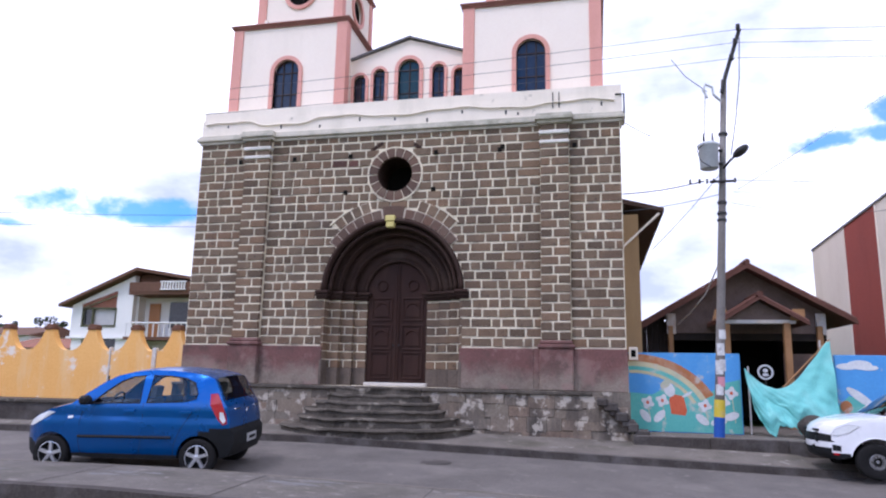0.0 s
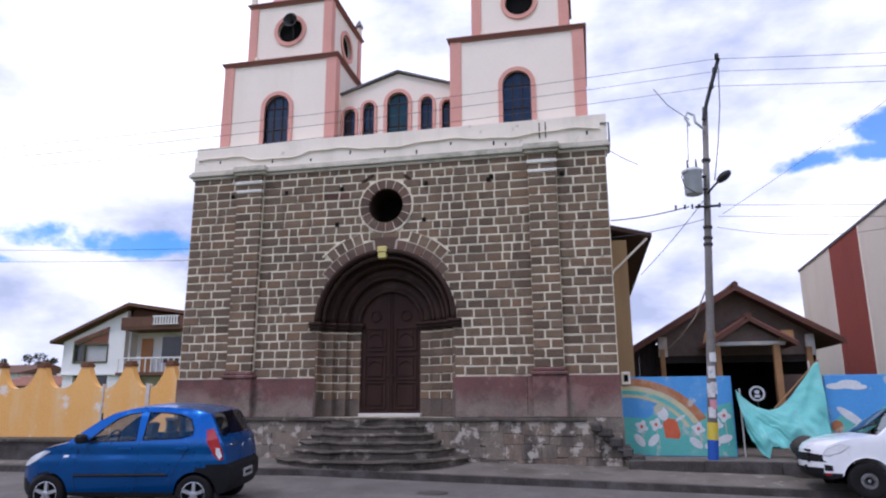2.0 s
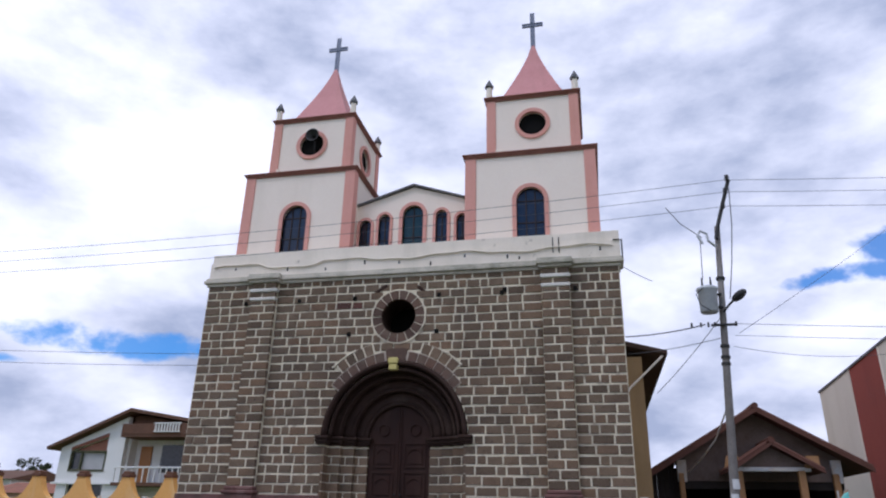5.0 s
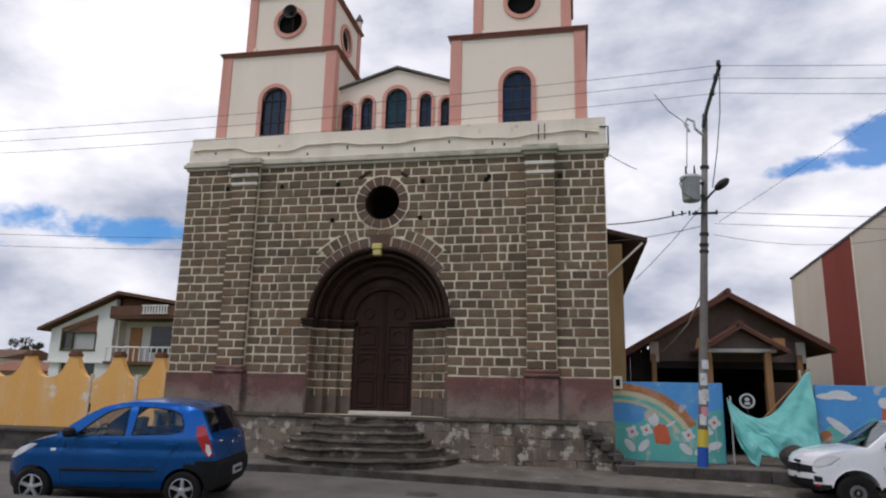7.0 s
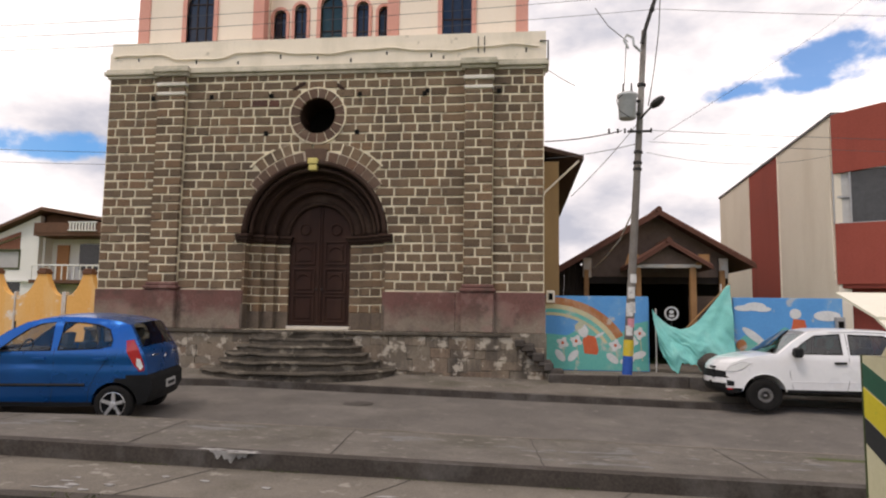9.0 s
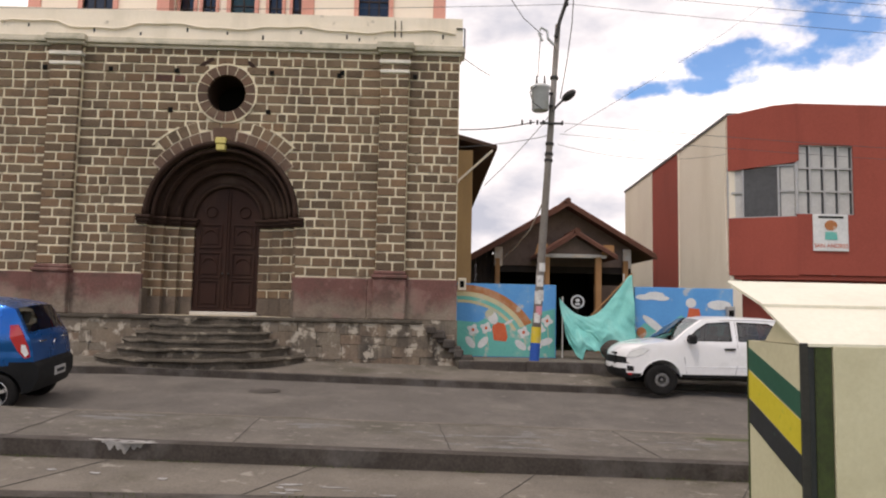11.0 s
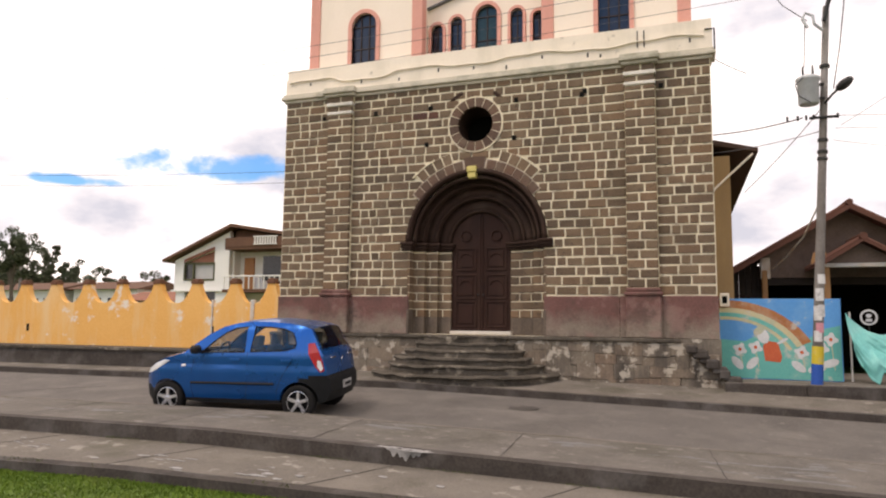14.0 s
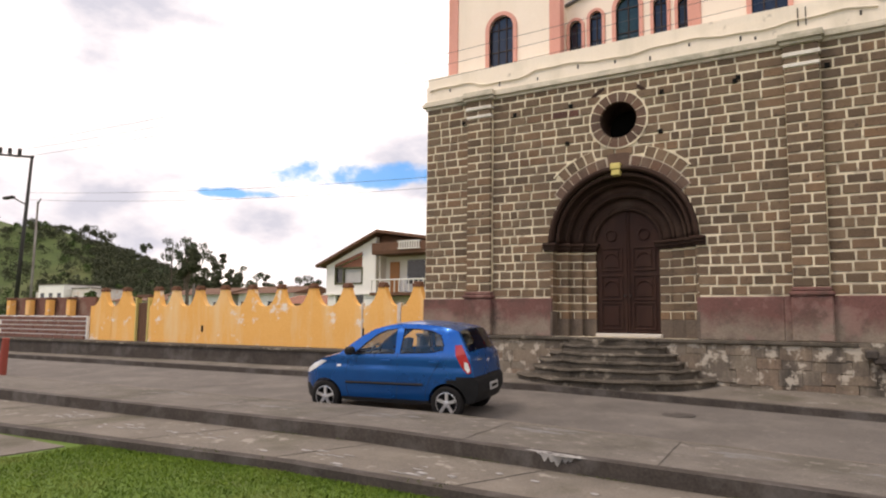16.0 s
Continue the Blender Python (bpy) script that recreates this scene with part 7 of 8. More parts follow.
part("upper_floor", bm, M["red_wall"], redb)
bm = bmesh.new()
prism(bm, [(7.7, 18.1), (9.06, 17.5), (15.4, 17.5), (15.4, 27.3), (7.95, 27.3)], "z", 6.0, 6.1)
part("roof", bm, M["pavement"], redb)
bm = bmesh.new()
box(bm, 7.66, 15.5, 18.3, 18.5, 0.0, 2.3)
part("lower_front", bm, M["red_wall"], redb)
bm = bmesh.new()
box(bm, 15.3, 15.5, 17.5, 27.4, 0.0, 6.6)
box(bm, 7.95, 15.3, 27.2, 27.4, 0.0, 6.15)
part("rear_wall", bm, M["red_wall"], redb)
for x0, x1 in ((9.4, 11.2), (12.0, 14.6)):
    bm = bmesh.new()
    box(bm, x0, x1, 18.26, 18.32, 0.0, 2.1, 0.01)
    part("shutter", bm, M["alu"], redb, "grey roller shutter")
bm = bmesh.new()
box(bm, 9.9, 10.05, 17.32, 17.5, 2.42, 2.78, 0.01)
part("soffit_lamp", bm, M["mural_white"], redb)
board = thing("banner_board", "white banner board with a plain round emblem and red lettering", "sign")
bm = bmesh.new()
box(bm, 9.42, 10.3, 17.26, 17.296, 3.02, 3.94, 0.004)
part("board", bm, M["mural_white"], board)
bm = bmesh.new()
prism(bm, oval(9.86, 3.66, 0.16, 0.13), "y", 17.25, 17.258)
part("emblem_disc", bm, M["mural_brown"], board)
bm = bmesh.new()
prism(bm, [(9.7, 3.3), (10.02, 3.3), (10.0, 3.5), (9.72, 3.5)], "y", 17.25, 17.258)
part("emblem_base", bm, M["mural_green"], board)
bm = bmesh.new()
box(bm, 9.55, 10.18, 17.25, 17.258, 3.84, 3.89)
part("text_bar", bm, M["black_plastic"], board)
txt = bpy.data.curves.new("board_text", "FONT")
txt.body, txt.size, txt.align_x, txt.extrude = "SAN ANDRES", 0.145, "CENTER", 0.002
txt.materials.append(M["mural_red"])
ob = new("lettering", txt)
ob.parent = board
ob.matrix_local = pose(9.86, 17.254, 3.1, 90, 0, 0)

# ---- utility pole with transformer, street lamp and wires ----
M["pole_concrete"] = surf("grey_pole_concrete", (0.125, 0.112, 0.1), (0.225, 0.206, 0.186), 2.5, 35, 0.9, 0.3, stain=((0.36, 0.35, 0.33), 2.2, 0.5), streak=True)
M["pole_blue"] = surf("blue_pole_paint", (0.02, 0.075, 0.32), (0.035, 0.11, 0.4), 3, 30, 0.7, 0.2)
M["pole_yellow"] = surf("yellow_pole_paint", (0.5, 0.38, 0.03), (0.62, 0.48, 0.06), 3, 30, 0.7, 0.2, stain=((0.4, 0.36, 0.25), 3, 0.6))
M["paper"] = surf("torn_paper_poster", (0.5, 0.5, 0.48), (0.68, 0.68, 0.66), 5, 30, 0.9, 0.1, stain=((0.25, 0.24, 0.24), 9, 0.6))
M["paper_pink"] = surf("pink_paper_poster", (0.5, 0.2, 0.24), (0.6, 0.3, 0.33), 5, 30, 0.9, 0.1)
M["galvanised"] = surf("galvanised_can", (0.42, 0.44, 0.45), (0.55, 0.57, 0.58), 3, 25, 0.5, 0.1)
M["wire"] = surf("dark_wire", (0.07, 0.07, 0.075), (0.11, 0.11, 0.115), 5, 30, 0.7, 0.0)


def pole_at(z):
    f = (z - 0.25) / (8.25 - 0.25)
    return Vector((2.355 + 0.50 * f, 16.4, z))


up = thing("utility_pole", "leaning grey concrete utility pole with painted blue and yellow base", "utility pole")
bm = bmesh.new()
ring_tube(bm, [pole_at(0.0), pole_at(2.0), pole_at(4.0), pole_at(6.0), pole_at(8.25)], 0.106, 14, r_end=0.062)
part("shaft", bm, M["pole_concrete"], up, smooth=True)
for z0, z1, key in ((0.22, 0.66, "pole_blue"), (0.66, 1.02, "pole_yellow")):
    bm = bmesh.new()
    ring_tube(bm, [pole_at(z0), pole_at(z1)], 0.112, 14)
    part("painted_band", bm, M[key], up)
for z, a, h, key in ((1.12, -100, 0.22, "paper"), (1.3, -80, 0.2, "paper_pink"), (1.55, -110, 0.3, "paper"), (1.62, -60, 0.25, "paper"), (1.95, -95, 0.26, "paper"), (2.3, -75, 0.2, "paper")):
    bm = bmesh.new()
    c = pole_at(z + h / 2)
    lo = None
    for i in range(6):
        t = radians(a - 42 + 84 * i / 5)
        pair = [bm.verts.new((c.x + 0.11 * math.cos(t), c.y + 0.11 * math.sin(t), zz)) for zz in (z, z + h)]
        if lo:
            bm.faces.new((lo[0], pair[0], pair[1], lo[1]))
        lo = pair
    p = part("poster", bm, M[key], up)
    p.modifiers.new("thickness", "SOLIDIFY").thickness = 0.002
bm = bmesh.new()
ring_tube(bm, [pole_at(7.9) + Vector((-0.05, -0.1, 0)), pole_at(8.3) + Vector((0.02, -0.1, 0)), (3.2, 16.3, 9.3), (3.24, 16.3, 9.42)], 0.045, 8)
part("top_bracket", bm, M["iron"], up)
for x, z in ((3.2, 9.45), (3.12, 9.1), (3.02, 8.72)):
    bm = bmesh.new()
    lathe = [(0.03, 0), (0.06, 0.03), (0.035, 0.06), (0.06, 0.09), (0.035, 0.12), (0.05, 0.15), (0.01, 0.17)]
    lo = None
    for r, dz in lathe:
        ring = [bm.verts.new((x + r * math.cos(k * math.tau / 10), 16.25 + r * math.sin(k * math.tau / 10), z - 0.08 + dz)) for k in range(10)]
        if lo:
            for k in range(10):
                bm.faces.new((lo[k], lo[(k + 1) % 10], ring[(k + 1) % 10], ring[k]))
        lo = ring
    part("insulator", bm, M["iron"], up, smooth=True)
bm = bmesh.new()
tc = Vector((2.42, 16.25, 6.08))
lo = None
for r, dz in ((0.0, 0.0), (0.18, 0.0), (0.2, 0.02), (0.21, 0.5), (0.24, 0.52), (0.24, 0.57), (0.16, 0.62), (0.0, 0.64)):
    ring = [bm.verts.new((tc.x + max(r, 0.002) * math.cos(k * math.tau / 18), tc.y + max(r, 0.002) * math.sin(k * math.tau / 18), tc.z + dz)) for k in range(18)]
    if lo:
        for k in range(18):
            bm.faces.new((lo[k], lo[(k + 1) % 18], ring[(k + 1) % 18], ring[k]))
    lo = ring
tr = part("transformer", bm, M["galvanised"], up, "pale grey transformer can", smooth=True)
for dx, dy in ((0.08, -0.1), (-0.1, -0.06)):
    bm = bmesh.new()
    ring_tube(bm, [tc + Vector((dx, dy, 0.58)), tc + Vector((dx, dy, 0.82))], 0.03, 7, r_end=0.015)
    ob = new("bushing", finish("bushing", bm, M["iron"]))
    ob.parent = tr
for dz in (0.12, 0.42):
    bm = bmesh.new()
    box(bm, tc.x + 0.18, 2.72, 16.22, 16.3, tc.z + dz - 0.025, tc.z + dz + 0.025, 0.006)
    ob = new("mounting_arm", finish("mounting_arm", bm, M["iron"]))
    ob.parent = tr
bm = bmesh.new()
ring_tube(bm, [(2.42, 16.0, 6.05), (2.2, 15.98, 6.2), (2.14, 16.0, 6.45), (2.3, 16.05, 6.62)], 0.012, 5)
ob = new("lead", finish("lead", bm, M["wire"]))
ob.parent = tr
bm = bmesh.new()
ring_tube(bm, [pole_at(6.1), (2.82, 16.1, 6.2), (2.95, 15.9, 6.3)], 0.025, 7)
lampo = part("lamp_arm", bm, M["iron"], up)
bm = bmesh.new()
bmesh.ops.create_uvsphere(bm, u_segments=14, v_segments=8, radius=0.17, matrix=Matrix.Translation((3.0, 15.8, 6.32)) @ Matrix.Rotation(radians(-35), 4, "Y") @ Matrix.Diagonal((1.1, 1.3, 0.55, 1)))
ob = new("lamp_head", finish("lamp_head", bm, M["iron"], True))
ob.parent = lampo
bm = bmesh.new()
box(bm, 2.42, 2.95, 16.27, 16.33, 5.775, 5.825, 0.01)
rack = part("cross_arm", bm, M["iron"], up)
for x in (2.0, 2.2, 2.36, 2.5, 2.95):
    bm = bmesh.new()
    ring_tube(bm, [(x, 16.28, 5.76), (x, 16.28, 5.86)], 0.024, 7)
    ob = new("spool", finish("spool", bm, M["iron"]))
    ob.parent = rack
for z in (5.3, 5.05, 4.9, 6.9):
    bm = bmesh.new()
    ring_tube(bm, [pole_at(z), pole_at(z + 0.06)], 0.1, 12)
    part("clamp_band", bm, M["iron"], up)
bm = bmesh.new()
ring_tube(bm, [(2.45, 16.2, 7.75), (2.36, 16.2, 7.95), (2.42, 16.2, 8.08), (2.56, 16.2, 8.0), (2.58, 16.2, 7.82), (2.75, 16.3, 7.7)], 0.03, 6)
part("cut_out_fuse", bm, M["galvanised"], up)
bm = bmesh.new()
ring_tube(bm, [(3.22, 16.28, 9.2), (3.16, 16.25, 8.2), (3.05, 16.28, 7.3), (2.9, 16.3, 6.4)], 0.012, 5)
ring_tube(bm, [(2.45, 16.2, 7.9), (2.0, 16.2, 8.3), (1.7, 16.2, 8.75)], 0.01, 5)
ring_tube(bm, [(2.4, 16.2, 7.8), (2.36, 16.15, 7.2), (2.34, 16.15, 6.85)], 0.01, 5)
part("down_lead", bm, M["wire"], up)


def wire(a, b, sag, r=0.012, n=28):
    a, b = Vector(a), Vector(b)
    bm = bmesh.new()
    ring_tube(bm, [a.lerp(b, i / n) - Vector((0, 0, 4 * sag * (i / n) * (1 - i / n))) for i in range(n + 1)], r, 4)
    solo("overhead_wire", bm, M["wire"], "thin dark overhead wire along the street", "wire", group="overhead wires")


for z, dz in ((9.4, 0.0), (9.08, -0.25), (8.7, -0.5)):
    wire((3.15, 16.25, z), (-45, 13.2, 9.0 + dz), 1.0, 0.006)
    wire((3.15, 16.25, z), (48, 17.0, z + 0.4), 0.9, 0.006)
wire((2.3, 16.3, 5.82), (0.56, 16.9, 5.75), 0.05, 0.016)
wire((2.6, 16.3, 5.5), (0.56, 17.0, 5.35), 0.05, 0.009)
wire((2.9, 16.3, 5.82), (45, 16.5, 6.6), 0.9, 0.007)
wire((2.9, 16.3, 5.55), (45, 16.5, 6.3), 0.9, 0.006)
wire((2.85, 16.3, 5.3), (7.7, 18.0, 5.6), 0.25, 0.006)
wire((3.0, 16.3, 5.6), (22, 40, 22), 0.3, 0.006)
wire((1.3, 18.5, 4.68), (2.66, 16.38, 6.0), 0.06, 0.008)
wire((0.62, 16.4, 7.35), (1.25, 16.4, 6.95), 0.02, 0.010)
wire((-57.9, 30.0, 11.6), (-3, 33.0, 9.4), 0.7, 0.014)
wire((-57.9, 30.0, 11.0), (-3, 33.0, 8.9), 0.8, 0.014)

# ---- striped kiosk beside the walk ----
M["kiosk_cream"] = surf("cream_kiosk_sheet", (0.50, 0.46, 0.32), (0.58, 0.54, 0.40), 1.5, 25, 0.6, 0.1, stain=((0.42, 0.38, 0.26), 2, 0.5))
M["kiosk_roof"] = surf("pale_kiosk_roof", (0.66, 0.63, 0.52), (0.75, 0.72, 0.61), 1.5, 25, 0.6, 0.1, stain=((0.55, 0.52, 0.42), 2, 0.5))
M["kiosk_green"] = surf("dark_green_stripe", (0.012, 0.075, 0.05), (0.02, 0.10, 0.065), 2, 25, 0.5, 0.05)
M["kiosk_yellow"] = surf("yellow_stripe", (0.52, 0.42, 0.02), (0.6, 0.5, 0.04), 2, 25, 0.5, 0.05, fleck=((0.2, 0.3, 0.05), 9, 0.5))
M["kiosk_black"] = surf("black_stripe", (0.012, 0.014, 0.018), (0.025, 0.028, 0.034), 2, 25, 0.5, 0.05, fleck=((0.05, 0.12, 0.1), 9, 0.4))
M["kiosk_post"] = surf("green_grey_post", (0.03, 0.036, 0.02), (0.06, 0.085, 0.03), 2, 25, 0.6, 0.1)
kiosk = thing("kiosk", "small cream kiosk with diagonal green, yellow and black stripes", "kiosk")
P, Q = Vector((2.555, 6.23, 0)), Vector((2.545, 5.43, 0))      # plan of the striped side
KZ0, KZ1 = -0.45, 1.21
KW = 2.2
kd = (Q - P).normalized()
kn = Vector((-kd.y, kd.x, 0))
km = Matrix.Translation(P) @ Matrix(((kd.x, kn.x, 0, 0), (kd.y, kn.y, 0, 0), (0, 0, 1, 0), (0, 0, 0, 1)))
KL = (Q - P).length


def kpart(name, build, mat, label=""):
    bm = bmesh.new()
    build(bm)
    bmesh.ops.transform(bm, matrix=km, verts=bm.verts)
    return part(name, bm, mat, kiosk, label)


kpart("side_panel", lambda b: prism(b, [(0, KZ0), (KL - 0.004, KZ0), (KL - 0.004, KZ1), (0, KZ1)], "y", 0.0, 0.03), M["kiosk_cream"])
kpart("side_edge", lambda b: box(b, -0.025, 0.0, -0.006, 0.035, KZ0, KZ1 + 0.002, 0.004), M["kiosk_post"])
kpart("gable_panel", lambda b: prism(b, [(0.22, KZ1 + 0.006), (KL - 0.01, KZ1 + 0.006), (0.42, KZ1 + 0.18)], "y", 0.03, 0.06), M["kiosk_cream"])
for l1, l0, r1, r0, key in ((1.155, 0.98, 0.885, 0.70, "kiosk_green"), (0.965, 0.75, 0.685, 0.455, "kiosk_yellow"), (0.74, 0.55, 0.445, 0.24, "kiosk_black")):
    kpart("stripe", lambda b, l1=l1, l0=l0, r1=r1, r0=r0: prism(b, [(0.002, l0), (KL - 0.006, r0), (KL - 0.006, r1), (0.002, l1)], "y", -0.004, 0.0), M[key], "painted diagonal stripe")
kpart("corner_post", lambda b: box(b, KL - 0.002, KL + 0.02, -0.01, 0.05, KZ0, KZ1 + 0.02, 0.006), M["iron"], "dark corner post")
# black strip set in to draw the shadow of the corner gap
kpart("shadow_gap_board", lambda b: box(b, KL - 0.03, KL - 0.004, 0.05, 0.1, KZ0, KZ1 + 0.01), M["kiosk_black"])
kpart("green_panel", lambda b: box(b, KL - 0.01, KL + 0.012, 0.1, 0.22, KZ0, KZ1 + 0.01, 0.01), M["kiosk_post"], "dark olive corner panel")
kpart("front_panel", lambda b: box(b, KL - 0.01, KL + 0.02, 0.224, KW, KZ0, KZ1, 0.004), M["kiosk_cream"])
kpart("rear_panel", lambda b: box(b, 0.0, 0.02, 0.035, KW, KZ0, KZ1, 0.004), M["kiosk_cream"])
kpart("far_panel", lambda b: box(b, 0.0, KL, KW, KW + 0.03, KZ0, KZ1, 0.004), M["kiosk_cream"])
# two overlapping roof sheets, falling towards the walk
for u0, z0, u1, z1, over in ((0.815, 1.205, 0.25, 1.48, -0.005), (0.29, 1.485, -0.36, 1.69, -0.02)):
    kpart("roof_sheet", lambda b, u0=u0, z0=z0, u1=u1, z1=z1, over=over: prism(b, [(u0, z0), (u0, z0 + 0.022), (u1, z1 + 0.022), (u1, z1)], "y", over, KW + 0.2), M["kiosk_roof"], "pale sloping roof sheet")

# ---- lane clutter on the street ----
M["manhole"] = surf("worn_manhole_iron", (0.05, 0.044, 0.039), (0.1, 0.09, 0.08), 4, 40, 0.8, 0.4, stain=((0.14, 0.126, 0.112), 3, 0.7))
bm = bmesh.new()
lathe_pts = [(0.27, 0.0), (0.27, 0.003), (0.24, 0.005), (0.001, 0.005)]
lo = None
for r, dz in lathe_pts:
    ring = [bm.verts.new((-3.1 + r * 1.4 * math.cos(k * math.tau / 20), 13.1 + r * math.sin(k * math.tau / 20), road_z(-3.1, 13.1 + r * math.sin(k * math.tau / 20)) + dz)) for k in range(20)]
    if lo:
        for k in range(20):
            bm.faces.new((lo[k], lo[(k + 1) % 20], ring[(k + 1) % 20], ring[k]))
    lo = ring
solo("manhole_cover", bm, M["manhole"], "dark manhole cover in the asphalt", "manhole cover")
M["moss"] = surf("thin_moss", (0.06, 0.075, 0.03), (0.1, 0.11, 0.05), 5, 40, 0.95, 0.4)
M["white_scuff"] = surf("pale_dried_plaster", (0.22, 0.215, 0.205), (0.38, 0.37, 0.355), 6, 40, 0.9, 0.3)
M["pale_patch"] = surf("pale_worn_patch", (0.15, 0.147, 0.14), (0.21, 0.205, 0.195), 4, 40, 0.9, 0.3)
spill = random.Random(5)


def walk_z(x, y):
    return fall(x) - 0.2 + 0.03 * (y - lawn_edge(x) - 0.2) / (near_edge(x) - lawn_edge(x) - 0.4) + 0.004


def splash(name, cx, cy, a, b, z, mat, label, n=22, rag=0.35):
    bm = bmesh.new()
    pts = []
    for k in range(n):
        t = k * math.tau / n
        f = 1 + spill.uniform(-rag, rag)
        pts.append((cx + a * f * math.cos(t), cy + b * f * math.sin(t)))
    vs = [bm.verts.new((x, y, z(x, y) + 0.002)) for x, y in pts]
    c = bm.verts.new((cx, cy, z(cx, cy) + 0.003))
    for k in range(n):
        bm.faces.new((c, vs[k], vs[(k + 1) % n]))
    ob = solo(name, bm, mat, label, "stain")
    ob.modifiers.new("thickness", "SOLIDIFY").thickness = 0.002


for k in range(16):
    splash("plaster_spill", -3.3 + spill.uniform(-0.3, 0.3), 8.06 + spill.uniform(-0.06, 0.1), spill.uniform(0.03, 0.12), spill.uniform(0.012, 0.04), lambda x, y: fall(x) + 0.012, M["white_scuff"], "pale plaster spill at the street edge", 9, 0.6)
bm = bmesh.new()
for k in range(52):
    # runs of dried plaster down the face of the edge
    x = -3.5 + k * 0.0085
    h = 0.012 + 0.13 * max(0.0, math.sin(math.pi * (k + 0.5) / 52) * 0.6 + 0.7 * noise.noise(Vector((k * 0.16, 2, 0))))
    y = near_edge(x) - 0.2
    box(bm, x, x + spill.uniform(0.007, 0.014), y - 0.003 - 0.0015 * (k % 3), y + 0.002, fall(x) + 0.016 - h, fall(x) + 0.018)
solo("plaster_drip", bm, M["white_scuff"], "pale plaster dripped down the dark pavement edge", "stain")
for cx, cy, a, b in ((-3.75, 7.55, 0.05, 0.03), (-3.3, 7.5, 0.06, 0.03), (-2.6, 7.4, 0.05, 0.04)):
    splash("litter_scrap", cx, cy, a, b, walk_z, M["white_scuff"], "small white scrap on the walk", 8)
for cx, cy, reach in ((0.2, 9.3, 0.9), (1.4, 9.6, 0.7), (-4.0, 9.6, 0.5), (-1.4, 9.6, 0.3), (0.8, 8.9, 0.6), (-9.0, 9.0, 0.7), (-12.0, 9.4, 0.8), (3.0, 9.3, 0.6), (-6.4, 9.2, 0.4)):
    for k in range(10):
        splash("worn_patch", cx + spill.uniform(-reach, reach), cy + spill.uniform(-0.22, 0.22), spill.uniform(0.05, 0.22), spill.uniform(0.015, 0.05), lambda x, y: fall(x), M["pale_patch"], "pale worn patch in the asphalt", 10, 0.6)
for cx, cy, reach in ((-6.0, 7.0, 0.7), (-8.3, 7.3, 0.5), (-9.8, 7.0, 0.4), (-1.0, 7.2, 0.6), (0.9, 7.0, 0.5), (-4.4, 7.1, 0.35), (2.0, 7.3, 0.4), (-11.5, 7.2, 0.4)):
    for k in range(9):
        splash("scuff_mark", cx + spill.uniform(-reach, reach), cy + spill.uniform(-0.25, 0.25), spill.uniform(0.03, 0.13), spill.uniform(0.008, 0.03), walk_z, M["white_scuff"], "white scuff on the concrete walk", 9, 0.6)
splash("weed_patch", 4.1, 9.9, 0.5, 0.1, lambda x, y: fall(x), M["moss"], "thin green weeds in the street gutter", 16)

verts, faces = [], []
for k in range(2600):
    x = spill.uniform(-10, 3.5)
    if noise.noise(Vector((x * 1.3, 3, 0))) < 0.12:
        continue
    on_lawn = k % 3 == 0
    y = lawn_edge(x) + spill.uniform(0.0, 0.16) if on_lawn else near_edge(x) - 0.205 - abs(spill.gauss(0, 0.02))
    z = fall(x) - 0.19 if on_lawn else walk_z(x, y)
    a, h = spill.uniform(0, math.tau), spill.uniform(0.008, 0.03)
    n = len(verts)
    verts += [(x - 0.006 * math.cos(a), y - 0.006 * math.sin(a), z), (x + 0.006 * math.cos(a), y + 0.006 * math.sin(a), z), (x + spill.uniform(-0.015, 0.015), y + spill.uniform(-0.015, 0.015), z + h)]
    faces.append((n, n + 1, n + 2))
me = bpy.data.meshes.new("kerb_weeds")
me.from_pydata(verts, [], faces)
me.materials.append(M["moss"])
tagged(new("kerb_weeds", me), "thin moss and weeds along the pavement edges", "weeds", kind="stuff")

# expansion joints of the walk and cracks in the asphalt
M["joint"] = surf("dark_joint", (0.05, 0.045, 0.04), (0.085, 0.077, 0.069), 4, 40, 0.95, 0.2)


def crack(points, width, z, label, wander=0.02):
    bm = bmesh.new()
    fine = []
    for a, b in zip(points, points[1:]):
        n = 7
        fine += [(a[0] + (b[0] - a[0]) * i / n + spill.uniform(-wander, wander), a[1] + (b[1] - a[1]) * i / n) for i in range(n)]
    fine.append(points[-1])
    lo = None
    for x, y in fine:
        w = width * spill.uniform(0.6, 1.2)
        pair = [bm.verts.new((x - w, y, z(x, y))), bm.verts.new((x + w, y, z(x, y)))]
        if lo:
            bm.faces.new((lo[0], lo[1], pair[1], pair[0]))
        lo = pair
    ob = solo("pavement_joint", bm, M["joint"], label, "joint", kind="structure")
    ob.modifiers.new("thickness", "SOLIDIFY").thickness = 0.002


for x in (-13.5, -11.1, -8.7, -6.3, -3.9, -1.75, 0.6, 3.0):
    crack([(x, lawn_edge(x) + 0.22), (x + 0.5, near_edge(x) - 0.22)], 0.008, walk_z, "dark joint across the concrete walk", 0.006)
for x in (-14.2, -11.8, -9.4, -7.0, -4.6, -2.2, 0.2, 2.6):
    crack([(x, near_edge(x) + 0.02), (x - 0.12, slab_edge(x) - 0.15)], 0.006, lambda x, y: fall(x) + 0.004, "thin dark joint across the raised pavement", 0.012)
